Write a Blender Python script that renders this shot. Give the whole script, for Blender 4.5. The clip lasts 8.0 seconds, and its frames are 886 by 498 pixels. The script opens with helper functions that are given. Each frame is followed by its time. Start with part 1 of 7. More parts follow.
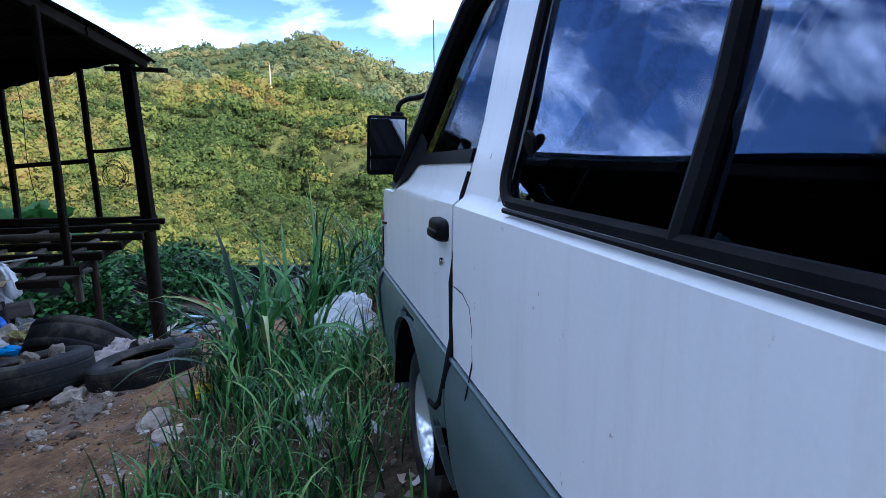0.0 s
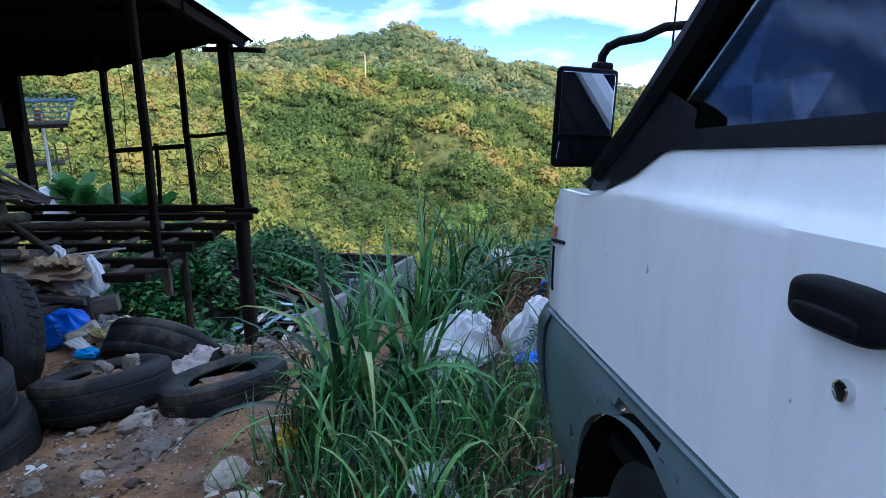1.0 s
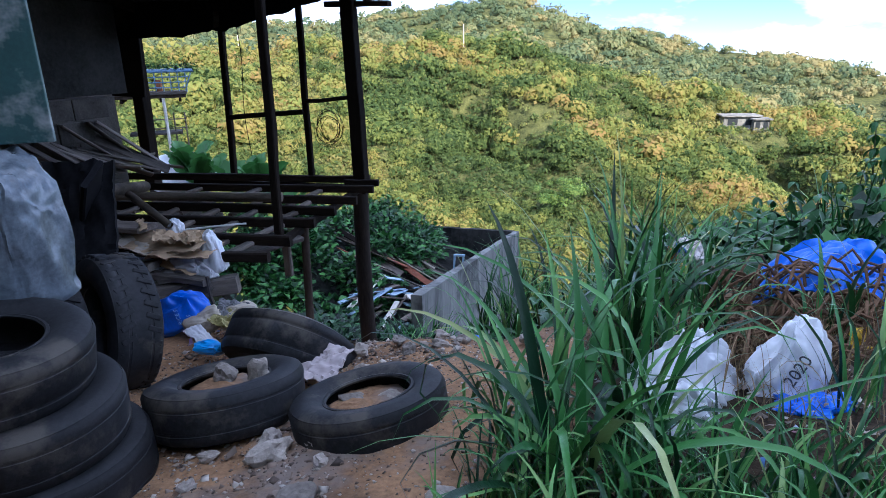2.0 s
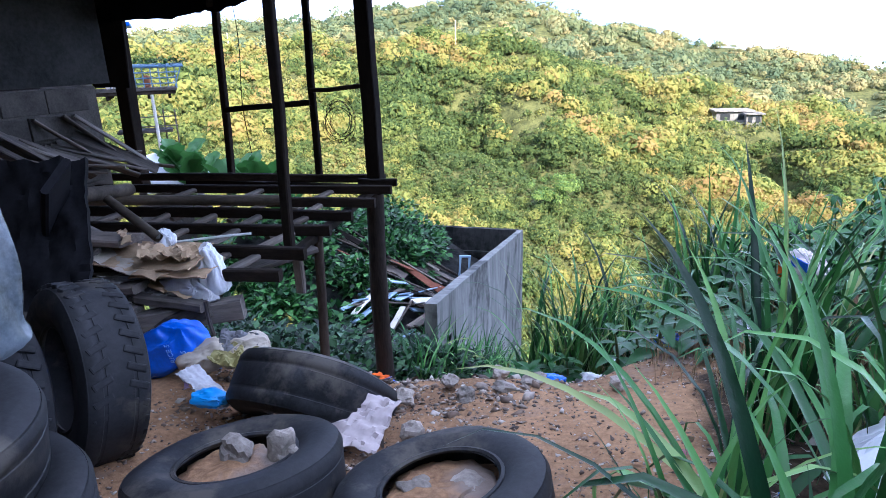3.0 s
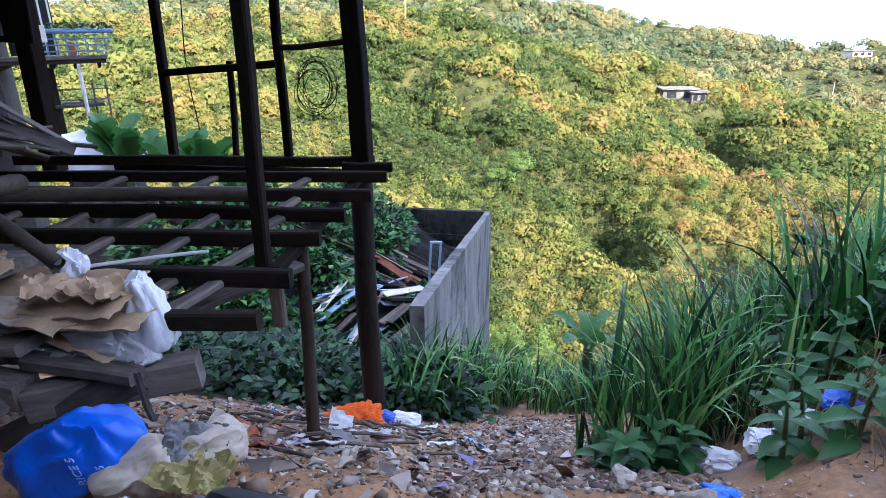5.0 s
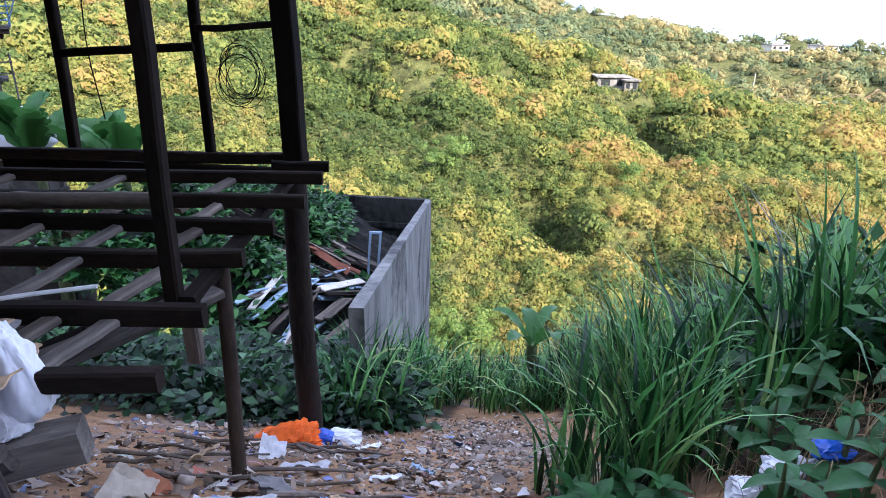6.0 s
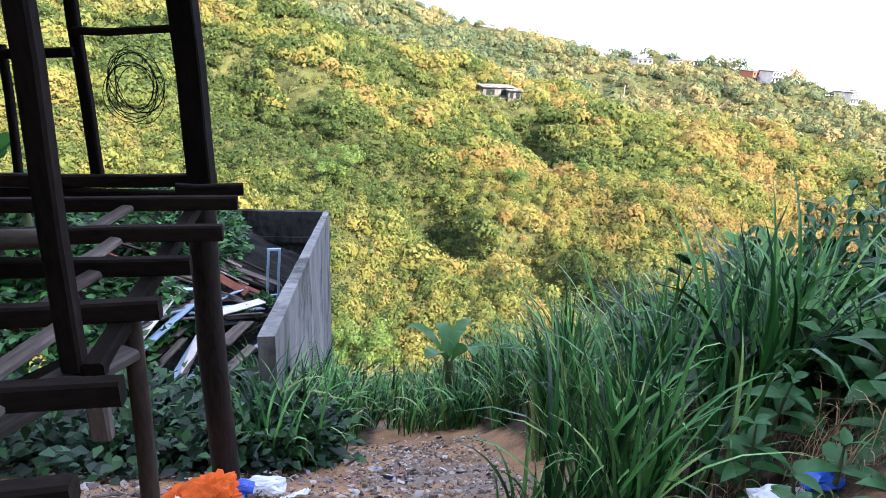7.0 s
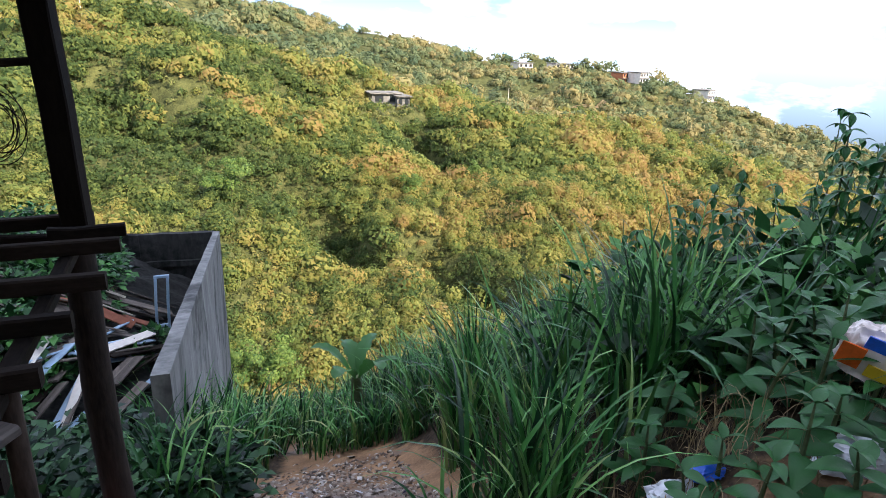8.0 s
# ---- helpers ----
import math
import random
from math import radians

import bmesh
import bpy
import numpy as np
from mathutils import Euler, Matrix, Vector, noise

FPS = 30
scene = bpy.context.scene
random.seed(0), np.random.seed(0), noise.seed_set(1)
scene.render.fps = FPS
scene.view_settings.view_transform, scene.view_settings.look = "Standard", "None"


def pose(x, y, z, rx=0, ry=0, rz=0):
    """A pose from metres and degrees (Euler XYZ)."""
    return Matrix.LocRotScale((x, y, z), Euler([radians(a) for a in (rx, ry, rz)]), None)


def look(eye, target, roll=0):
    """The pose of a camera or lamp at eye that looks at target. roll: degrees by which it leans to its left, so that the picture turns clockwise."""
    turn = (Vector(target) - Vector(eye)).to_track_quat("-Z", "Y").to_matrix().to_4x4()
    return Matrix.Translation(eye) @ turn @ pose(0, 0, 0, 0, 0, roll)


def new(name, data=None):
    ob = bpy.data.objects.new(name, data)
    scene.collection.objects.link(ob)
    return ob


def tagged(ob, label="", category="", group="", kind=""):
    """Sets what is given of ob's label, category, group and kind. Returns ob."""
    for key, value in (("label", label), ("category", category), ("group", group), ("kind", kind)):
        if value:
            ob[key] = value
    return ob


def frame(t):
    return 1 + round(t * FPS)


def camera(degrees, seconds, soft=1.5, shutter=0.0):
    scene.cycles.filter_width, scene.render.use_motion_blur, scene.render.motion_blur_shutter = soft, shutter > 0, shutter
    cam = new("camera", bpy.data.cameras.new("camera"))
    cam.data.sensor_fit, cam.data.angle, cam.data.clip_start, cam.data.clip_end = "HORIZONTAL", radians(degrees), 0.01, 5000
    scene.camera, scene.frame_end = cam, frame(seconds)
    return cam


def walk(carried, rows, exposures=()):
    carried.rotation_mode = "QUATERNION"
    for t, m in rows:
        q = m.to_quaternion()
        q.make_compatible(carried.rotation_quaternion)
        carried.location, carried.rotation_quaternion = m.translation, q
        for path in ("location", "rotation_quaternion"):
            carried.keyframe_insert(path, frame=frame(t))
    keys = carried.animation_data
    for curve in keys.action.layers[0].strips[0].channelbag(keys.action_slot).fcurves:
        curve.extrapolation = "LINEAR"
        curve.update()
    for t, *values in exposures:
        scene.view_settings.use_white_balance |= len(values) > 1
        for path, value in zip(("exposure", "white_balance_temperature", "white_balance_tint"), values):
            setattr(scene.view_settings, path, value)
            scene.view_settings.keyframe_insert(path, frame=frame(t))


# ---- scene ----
cam = camera(72.6, 8.0, soft=0.9)
PATH = [
    (0, (2.738, 3.915, 1.682), (2.705, 5.854, 1.190), -0.19),
    (0.5, (2.648, 4.271, 1.628), (2.509, 6.202, 1.125), -0.15),
    (1, (2.478, 4.581, 1.600), (2.163, 6.486, 1.078), -0.40),
    (1.5, (2.257, 4.868, 1.544), (1.775, 6.726, 0.981), -0.87),
    (2, (1.937, 5.170, 1.485), (1.334, 6.978, 0.880), -1.22),
    (3.5, (1.282, 5.935, 1.334), (0.720, 7.753, 0.719), -1.61),
    (4, (1.109, 6.154, 1.304), (0.567, 7.978, 0.686), -1.40),
    (5.5, (0.693, 6.801, 1.193), (0.364, 8.636, 0.470), 0.10),
    (6, (0.676, 6.949, 1.238), (0.460, 8.796, 0.502), 1.36),
    (6.5, (0.595, 7.032, 1.277), (0.552, 8.893, 0.546), 2.24),
    (7, (0.438, 7.195, 1.231), (0.571, 9.065, 0.532), 2.98),
    (7.5, (0.456, 7.207, 1.309), (0.757, 9.065, 0.633), 2.67),
    (8, (0.427, 7.199, 1.330), (0.889, 9.028, 0.664), 2.49),
]
EXPOSURES = [(0, 1.30, 5200, 13), (0.7, 1.38, 5150, 11), (1.5, 1.38, 5200, 11), (2.0, 1.66, 5300, 18), (3.5, 2.42, 5350, 22), (5.5, 2.06, 5550, 23), (7.0, 2.25, 5850, 22), (8, 1.63, 6050, 18)]
PLAN_SCALE = 1.3                  # estimated metres to one unit of the plan in which all below is drawn
walk(cam, [(t, look(Vector(eye) * PLAN_SCALE, Vector(target) * PLAN_SCALE, roll)) for t, eye, target, roll in PATH], EXPOSURES)

# ---- daylight ----
SUN_AZ = radians(-135)      # compass of the sun, from +y towards -x, in the plan
SUN_EL = radians(35)
world = bpy.data.worlds.new("sky")
scene.world = world
world.use_nodes = True
wt = world.node_tree
wt.nodes.clear()
w_out = wt.nodes.new("ShaderNodeOutputWorld")
w_bg = wt.nodes.new("ShaderNodeBackground")
w_sky = wt.nodes.new("ShaderNodeTexSky")
w_sky.sky_type, w_sky.sun_disc = "NISHITA", False
w_sky.sun_elevation, w_sky.sun_rotation = SUN_EL, -SUN_AZ
w_sky.air_density, w_sky.dust_density, w_sky.ozone_density = 0.33, 0.05, 2.0
w_co = wt.nodes.new("ShaderNodeTexCoord")
w_map = wt.nodes.new("ShaderNodeMapping")
w_map.inputs["Scale"].default_value = (2.2, 2.2, 5.5)
w_map.inputs["Location"].default_value = (1.9, 0.6, 0.35)
w_noise = wt.nodes.new("ShaderNodeTexNoise")
w_noise.inputs["Scale"].default_value, w_noise.inputs["Detail"].default_value = 1.5, 7.0
w_noise.inputs["Roughness"].default_value = 0.55
w_ramp = wt.nodes.new("ShaderNodeValToRGB")
w_ramp.color_ramp.elements[0].position, w_ramp.color_ramp.elements[1].position = 0.44, 0.64
w_mix = wt.nodes.new("ShaderNodeMixRGB")
w_mix.inputs["Color2"].default_value = (13.0, 14.1, 15.8, 1)
wt.links.new(w_co.outputs["Generated"], w_map.inputs["Vector"])
wt.links.new(w_map.outputs["Vector"], w_noise.inputs["Vector"])
wt.links.new(w_noise.outputs["Fac"], w_ramp.inputs["Fac"])
wt.links.new(w_ramp.outputs["Color"], w_mix.inputs["Fac"])
wt.links.new(w_sky.outputs["Color"], w_mix.inputs["Color1"])
wt.links.new(w_mix.outputs["Color"], w_bg.inputs["Color"])
wt.links.new(w_bg.outputs["Background"], w_out.inputs["Surface"])
w_bg.inputs["Strength"].default_value = 0.094

sun = new("sun", bpy.data.lights.new("sun", "SUN"))
sun.data.energy, sun.data.angle, sun.data.color = 5.0, radians(0.55), (1.0, 0.83, 0.58)
SUN_FROM = Vector((-math.sin(SUN_AZ) * math.cos(SUN_EL), math.cos(SUN_AZ) * math.cos(SUN_EL), math.sin(SUN_EL)))
sun.matrix_world = look(SUN_FROM * 300, (0, 0, 0))

# ---- materials ----
def nodes_of(name):
    m = bpy.data.materials.new(name)
    m.use_nodes = True
    return m, m.node_tree, m.node_tree.nodes["Principled BSDF"]


def ramp(tree, source, stops):
    node = tree.nodes.new("ShaderNodeValToRGB")
    els = node.color_ramp.elements
    while len(els) < len(stops):
        els.new(0.5)
    for el, (pos, col) in zip(els, stops):
        el.position, el.color = pos, (*col, 1)
    tree.links.new(source, node.inputs["Fac"])
    return node.outputs["Color"]


def noise_of(tree, scale, detail=6.0, rough=0.6, stretch=(1, 1, 1), offset=0.0):
    co = tree.nodes.new("ShaderNodeTexCoord")
    mp = tree.nodes.new("ShaderNodeMapping")
    mp.inputs["Scale"].default_value = stretch
    mp.inputs["Location"].default_value = (offset, offset * 0.7, offset * 0.3)
    nz = tree.nodes.new("ShaderNodeTexNoise")
    nz.inputs["Scale"].default_value, nz.inputs["Detail"].default_value, nz.inputs["Roughness"].default_value = scale, detail, rough
    tree.links.new(co.outputs["Object"], mp.inputs["Vector"])
    tree.links.new(mp.outputs["Vector"], nz.inputs["Vector"])
    return nz.outputs["Fac"]


def mixed(tree, fac, a, b, mode="MIX"):
    node = tree.nodes.new("ShaderNodeMixRGB")
    node.blend_type = mode
    for key, v in (("Fac", fac), ("Color1", a), ("Color2", b)):
        if isinstance(v, (int, float)):
            node.inputs[key].default_value = v
        elif isinstance(v, tuple):
            node.inputs[key].default_value = (*v, 1)
        else:
            tree.links.new(v, node.inputs[key])
    return node.outputs["Color"]


def bumped(tree, bsdf, height, strength=0.4, distance=0.01):
    b = tree.nodes.new("ShaderNodeBump")
    b.inputs["Strength"].default_value, b.inputs["Distance"].default_value = strength, distance
    tree.links.new(height, b.inputs["Height"])
    tree.links.new(b.outputs["Normal"], bsdf.inputs["Normal"])


def surface(name, dark, light, scale=8.0, rough=0.85, metal=0.0, stretch=(1, 1, 1), bump=0.4, dist=0.006, spots=None, fine=60.0, vary=0.0, gloss=None):
    """Two colours mixed by coarse and fine grain, with relief; spots: a third colour in patches; vary: how far pieces differ."""
    m, tree, bsdf = nodes_of(name)
    coarse, grain = noise_of(tree, scale, 5, 0.6, stretch), noise_of(tree, fine, 4, 0.65, stretch, 3.0)
    both = mixed(tree, 0.4, coarse, grain)
    col = ramp(tree, both, [(0.33, dark), (0.68, light)])
    if spots:
        patch = ramp(tree, noise_of(tree, scale * 0.6, 6, 0.7, offset=9.0), [(0.52, (0, 0, 0)), (0.62, (1, 1, 1))])
        col = mixed(tree, patch, col, spots)
    if vary:
        info = tree.nodes.new("ShaderNodeObjectInfo")
        hsv = tree.nodes.new("ShaderNodeHueSaturation")
        mr = tree.nodes.new("ShaderNodeMapRange")
        mr.inputs["To Min"].default_value, mr.inputs["To Max"].default_value = 1 - vary, 1 + vary
        tree.links.new(info.outputs["Random"], mr.inputs["Value"])
        tree.links.new(mr.outputs["Result"], hsv.inputs["Value"])
        tree.links.new(col, hsv.inputs["Color"])
        col = hsv.outputs["Color"]
    tree.links.new(col, bsdf.inputs["Base Color"])
    bsdf.inputs["Roughness"].default_value, bsdf.inputs["Metallic"].default_value = rough, metal
    bsdf.inputs["Specular IOR Level"].default_value = gloss if gloss is not None else (0.15 if rough > 0.65 else 0.5)
    bumped(tree, bsdf, both, bump, dist)
    return m


def leafy(name, stops, rough=0.55, through_light=0.25, scale=0.05, crown=0.0, single=0.45):
    """Foliage: hue drifts over the slope, from crown to crown and from leaf to leaf; light passes partly through."""
    m, tree, bsdf = nodes_of(name)
    geo = tree.nodes.new("ShaderNodeNewGeometry")
    drift = noise_of(tree, scale, 4, 0.6) if not crown else None
    if crown:
        own = tree.nodes.new("ShaderNodeAttribute")
        own.attribute_name = "hue"
        drift = mixed(tree, 0.25, own.outputs["Fac"], noise_of(tree, crown, 3, 0.6, offset=5.0))
        drift = mixed(tree, 0.28, drift, noise_of(tree, crown * 6, 3, 0.7, offset=2.0))
    both = mixed(tree, single, drift, geo.outputs["Random Per Island"])
    col = ramp(tree, both, stops)
    tree.links.new(col, bsdf.inputs["Base Color"])
    bsdf.inputs["Roughness"].default_value = rough
    bsdf.inputs["Specular IOR Level"].default_value = 0.2 if crown else 0.3
    if not crown:
        bumped(tree, bsdf, noise_of(tree, 55.0, 3, 0.6, (1, 1, 0.4)), 0.5, 0.004)
    thin = tree.nodes.new("ShaderNodeBsdfTranslucent")
    tree.links.new(col, thin.inputs["Color"])
    mix = tree.nodes.new("ShaderNodeMixShader")
    mix.inputs["Fac"].default_value = through_light
    out = tree.nodes["Material Output"]
    tree.links.new(bsdf.outputs["BSDF"], mix.inputs[1])
    tree.links.new(thin.outputs["BSDF"], mix.inputs[2])
    tree.links.new(mix.outputs["Shader"], out.inputs["Surface"])
    return m


SOIL = surface("soil", (0.10, 0.057, 0.032), (0.43, 0.252, 0.132), 1.6, 0.95, bump=0.9, dist=0.02, spots=(0.19, 0.15, 0.125), fine=45)


def litter_shade_over(m, dark, light):
    """Dark leaf litter lies over the soil where the mesh's own litter value says so, with a ragged edge; its dark tone
    also holds the shade under the growth.
    """
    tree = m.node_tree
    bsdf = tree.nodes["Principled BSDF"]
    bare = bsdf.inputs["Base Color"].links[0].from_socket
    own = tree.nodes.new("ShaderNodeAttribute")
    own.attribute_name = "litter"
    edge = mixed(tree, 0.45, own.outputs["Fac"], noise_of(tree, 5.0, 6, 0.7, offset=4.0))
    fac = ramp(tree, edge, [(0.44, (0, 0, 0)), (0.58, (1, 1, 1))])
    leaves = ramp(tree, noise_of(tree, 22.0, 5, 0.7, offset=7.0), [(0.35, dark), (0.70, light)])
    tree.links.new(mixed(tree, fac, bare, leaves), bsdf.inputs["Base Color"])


litter_shade_over(SOIL, (0.012, 0.009, 0.006), (0.085, 0.058, 0.036))
SCRUB = surface("scrub_ground", (0.010, 0.018, 0.007), (0.115, 0.125, 0.042), 0.5, 0.95, bump=1.0, dist=0.6, fine=3.2)
PAINT = surface("white_paint", (0.76, 0.79, 0.82), (0.83, 0.85, 0.87), 2.0, 0.42, bump=0.03, dist=0.001, fine=90)
PAINT.node_tree.nodes["Principled BSDF"].inputs["Coat Weight"].default_value = 0.2


def worn_paint(m, grime, rust):
    """Thin run-down grime and a few chipped, rusting spots on old paint."""
    tree = m.node_tree
    bsdf = tree.nodes["Principled BSDF"]
    clean = bsdf.inputs["Base Color"].links[0].from_socket
    runs = ramp(tree, noise_of(tree, 7.0, 6, 0.7, (1, 1, 0.12), 6.0), [(0.50, (0, 0, 0)), (0.78, (0.28, 0.28, 0.28))])
    chips = ramp(tree, noise_of(tree, 16.0, 5, 0.65, (1, 1, 0.6), 11.0), [(0.675, (0, 0, 0)), (0.70, (0.8, 0.8, 0.8))])
    tree.links.new(mixed(tree, chips, mixed(tree, runs, clean, grime), rust), bsdf.inputs["Base Color"])


worn_paint(PAINT, (0.46, 0.44, 0.40), (0.20, 0.13, 0.09))
GREYBLUE = surface("greyblue_paint", (0.08, 0.12, 0.13), (0.135, 0.185, 0.20), 3.0, 0.35, metal=0.25, bump=0.02, dist=0.001, fine=120)
RUBBER = surface("black_rubber", (0.006, 0.006, 0.007), (0.016, 0.016, 0.018), 6.0, 0.6, bump=0.2, dist=0.002, gloss=0.04)
PLASTIC = surface("black_plastic", (0.005, 0.0055, 0.007), (0.012, 0.012, 0.014), 9.0, 0.45, bump=0.1, dist=0.001, gloss=0.05)
TYRE = surface("weathered_tyre", (0.0035, 0.0038, 0.0046), (0.027, 0.028, 0.031), 5.0, 0.6, bump=0.6, dist=0.003, spots=(0.066, 0.059, 0.050), gloss=0.22)
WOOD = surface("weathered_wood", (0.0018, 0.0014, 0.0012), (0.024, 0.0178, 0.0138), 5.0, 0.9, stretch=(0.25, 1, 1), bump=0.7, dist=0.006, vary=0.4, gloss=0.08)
GREYWOOD = surface("grey_heap_wood", (0.03, 0.027, 0.025), (0.19, 0.168, 0.148), 5.0, 0.9, stretch=(0.2, 1, 1), bump=0.7, dist=0.006, vary=0.4)
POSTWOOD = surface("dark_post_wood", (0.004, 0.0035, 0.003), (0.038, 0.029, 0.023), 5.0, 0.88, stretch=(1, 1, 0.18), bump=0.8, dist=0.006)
PROPWOOD = surface("brown_prop_wood", (0.018, 0.013, 0.010), (0.082, 0.061, 0.046), 6.0, 0.85, stretch=(1, 1, 0.2), bump=0.6, dist=0.005)
PALEWOOD = surface("pale_wood", (0.05, 0.042, 0.036), (0.21, 0.178, 0.152), 5.0, 0.88, stretch=(0.2, 1, 1), bump=0.6, dist=0.005, vary=0.4)
BAMBOO = surface("bamboo", (0.035, 0.029, 0.023), (0.16, 0.13, 0.10), 6.0, 0.7, stretch=(0.2, 1, 1), bump=0.4)
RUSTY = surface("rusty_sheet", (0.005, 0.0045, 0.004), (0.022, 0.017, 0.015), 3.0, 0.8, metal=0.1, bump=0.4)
# stained concrete with the enclosure's shade put into its colour as well
SHADEWALL = surface("shaded_stained_concrete", (0.008, 0.009, 0.009), (0.075, 0.075, 0.07), 0.8, 0.95, stretch=(1, 1, 0.3), bump=0.4, dist=0.01, spots=(0.012, 0.013, 0.013), fine=9)
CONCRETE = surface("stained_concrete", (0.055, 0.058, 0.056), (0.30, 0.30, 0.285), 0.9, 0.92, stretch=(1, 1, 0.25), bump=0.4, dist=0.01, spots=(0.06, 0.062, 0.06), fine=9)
PLASTERDARK = surface("dark_plaster", (0.012, 0.012, 0.012), (0.045, 0.045, 0.043), 2.0, 0.95, bump=0.5, fine=30)
BLOCK = surface("hollow_block", (0.035, 0.033, 0.03), (0.11, 0.10, 0.09), 4.0, 0.95, bump=0.7, vary=0.3)
STONE = surface("pale_rubble", (0.16, 0.135, 0.115), (0.45, 0.40, 0.345), 5.0, 0.93, bump=0.8, dist=0.012, vary=0.4)
CHROME, _t, _b = nodes_of("chrome")
_b.inputs["Base Color"].default_value, _b.inputs["Metallic"].default_value, _b.inputs["Roughness"].default_value = (0.75, 0.76, 0.78, 1), 1.0, 0.12
MIRROR, _t, _b = nodes_of("mirror_glass")
_b.inputs["Base Color"].default_value, _b.inputs["Metallic"].default_value, _b.inputs["Roughness"].default_value = (0.42, 0.45, 0.50, 1), 1.0, 0.01
def tinted_glass():
    """Dark film behind glass: little passes through, the sky shows faintly blue in it, more at a slant."""
    m, tree, bsdf = nodes_of("tinted_glass")
    tree.nodes.remove(bsdf)
    dark = tree.nodes.new("ShaderNodeBsdfRefraction")
    dark.inputs["Color"].default_value, dark.inputs["Roughness"].default_value, dark.inputs["IOR"].default_value = (0.16, 0.18, 0.2, 1), 0.0, 1.02
    gloss = tree.nodes.new("ShaderNodeBsdfGlossy")
    gloss.inputs["Color"].default_value, gloss.inputs["Roughness"].default_value = (0.42, 0.48, 0.63, 1), 0.015
    slant = tree.nodes.new("ShaderNodeFresnel")
    slant.inputs["IOR"].default_value = 1.45
    less = tree.nodes.new("ShaderNodeMath")
    less.operation = "MULTIPLY"
    less.inputs[1].default_value = 0.75
    mix = tree.nodes.new("ShaderNodeMixShader")
    tree.links.new(slant.outputs["Fac"], less.inputs[0])
    tree.links.new(less.outputs["Value"], mix.inputs["Fac"])
    tree.links.new(dark.outputs["BSDF"], mix.inputs[1])
    tree.links.new(gloss.outputs["BSDF"], mix.inputs[2])
    tree.links.new(mix.outputs["Shader"], tree.nodes["Material Output"].inputs["Surface"])
    return m


TINTED = tinted_glass()
LAMPGLASS, _t, _b = nodes_of("lamp_glass")
_b.inputs["Base Color"].default_value, _b.inputs["Roughness"].default_value = (0.62, 0.66, 0.68, 1), 0.12
_b.inputs["Metallic"].default_value = 0.5
HEADGLASS, _t, _b = nodes_of("headlight_glass")
_b.inputs["Base Color"].default_value, _b.inputs["Roughness"].default_value = (0.42, 0.47, 0.50, 1), 0.08
_b.inputs["Metallic"].default_value = 0.35
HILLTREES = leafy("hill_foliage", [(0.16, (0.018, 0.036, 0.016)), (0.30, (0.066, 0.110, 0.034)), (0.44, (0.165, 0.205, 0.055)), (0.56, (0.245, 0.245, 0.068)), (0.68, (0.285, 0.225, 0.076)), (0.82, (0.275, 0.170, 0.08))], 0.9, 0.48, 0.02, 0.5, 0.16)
# ridge leaves bluer than the hill's: distance haze put into their colour
RIDGETREES = leafy("hazy_ridge_foliage", [(0.25, (0.060, 0.098, 0.056)), (0.5, (0.135, 0.170, 0.080)), (0.72, (0.255, 0.225, 0.100))], 0.9, 0.32, 0.012, 0.3, 0.12)
HILLSCRUB = leafy("dry_scrub", [(0.25, (0.042, 0.075, 0.026)), (0.45, (0.115, 0.145, 0.045)), (0.62, (0.22, 0.205, 0.07)), (0.78, (0.28, 0.19, 0.085))], 0.85, 0.4, 0.03, 0.5, 0.12)
GRASS = leafy("grass_blades", [(0.20, (0.005, 0.028, 0.010)), (0.42, (0.026, 0.115, 0.026)), (0.62, (0.070, 0.225, 0.052)), (0.80, (0.17, 0.36, 0.10)), (0.90, (0.34, 0.33, 0.14))], 0.30, 0.08, 0.8, 0.0, 0.75)
DRYGRASS = leafy("dry_grass", [(0.2, (0.12, 0.08, 0.04)), (0.6, (0.30, 0.21, 0.11)), (0.9, (0.45, 0.36, 0.2))], 0.8, 0.15, 1.0)
WEEDLEAF = leafy("broad_leaves", [(0.2, (0.005, 0.024, 0.007)), (0.5, (0.022, 0.098, 0.023)), (0.8, (0.075, 0.220, 0.048))], 0.42, 0.10, 1.2, 0.0, 0.7)
# undergrowth green with the shade below the shack put into its colour
SHADELEAF = leafy("shaded_undergrowth_leaves", [(0.2, (0.003, 0.012, 0.006)), (0.5, (0.010, 0.045, 0.016)), (0.8, (0.034, 0.105, 0.030))], 0.45, 0.08, 1.2, 0.0, 0.7)
BANANA = leafy("banana_leaves", [(0.2, (0.018, 0.085, 0.022)), (0.8, (0.075, 0.21, 0.045))], 0.45, 0.3, 0.8)
STEM = surface("green_stem", (0.05, 0.07, 0.03), (0.13, 0.15, 0.07), 10, 0.7)
BARK = surface("bark", (0.05, 0.04, 0.03), (0.18, 0.15, 0.12), 8, 0.9, bump=0.8)


def plain(name, colour, rough=0.5, vary=0.12, bump=0.25, sheen=0.0):
    dark = tuple(c * (1 - vary) for c in colour)
    light = tuple(min(1, c * (1 + vary)) for c in colour)
    m = surface(name, dark, light, 7.0, rough, bump=bump, dist=0.004)
    return m


WHITEBAG = plain("white_woven_plastic", (0.66, 0.68, 0.72), 0.5)
GREYWHITE = plain("greyed_white_plastic", (0.42, 0.42, 0.44), 0.5, 0.25)
BLUEBAG = plain("blue_woven_plastic", (0.012, 0.11, 0.60), 0.4, 0.3)
BLUETARP = plain("blue_tarpaulin", (0.008, 0.14, 0.72), 0.35, 0.25)
BEIGEBAG = plain("beige_sack", (0.42, 0.37, 0.30), 0.8, 0.2)
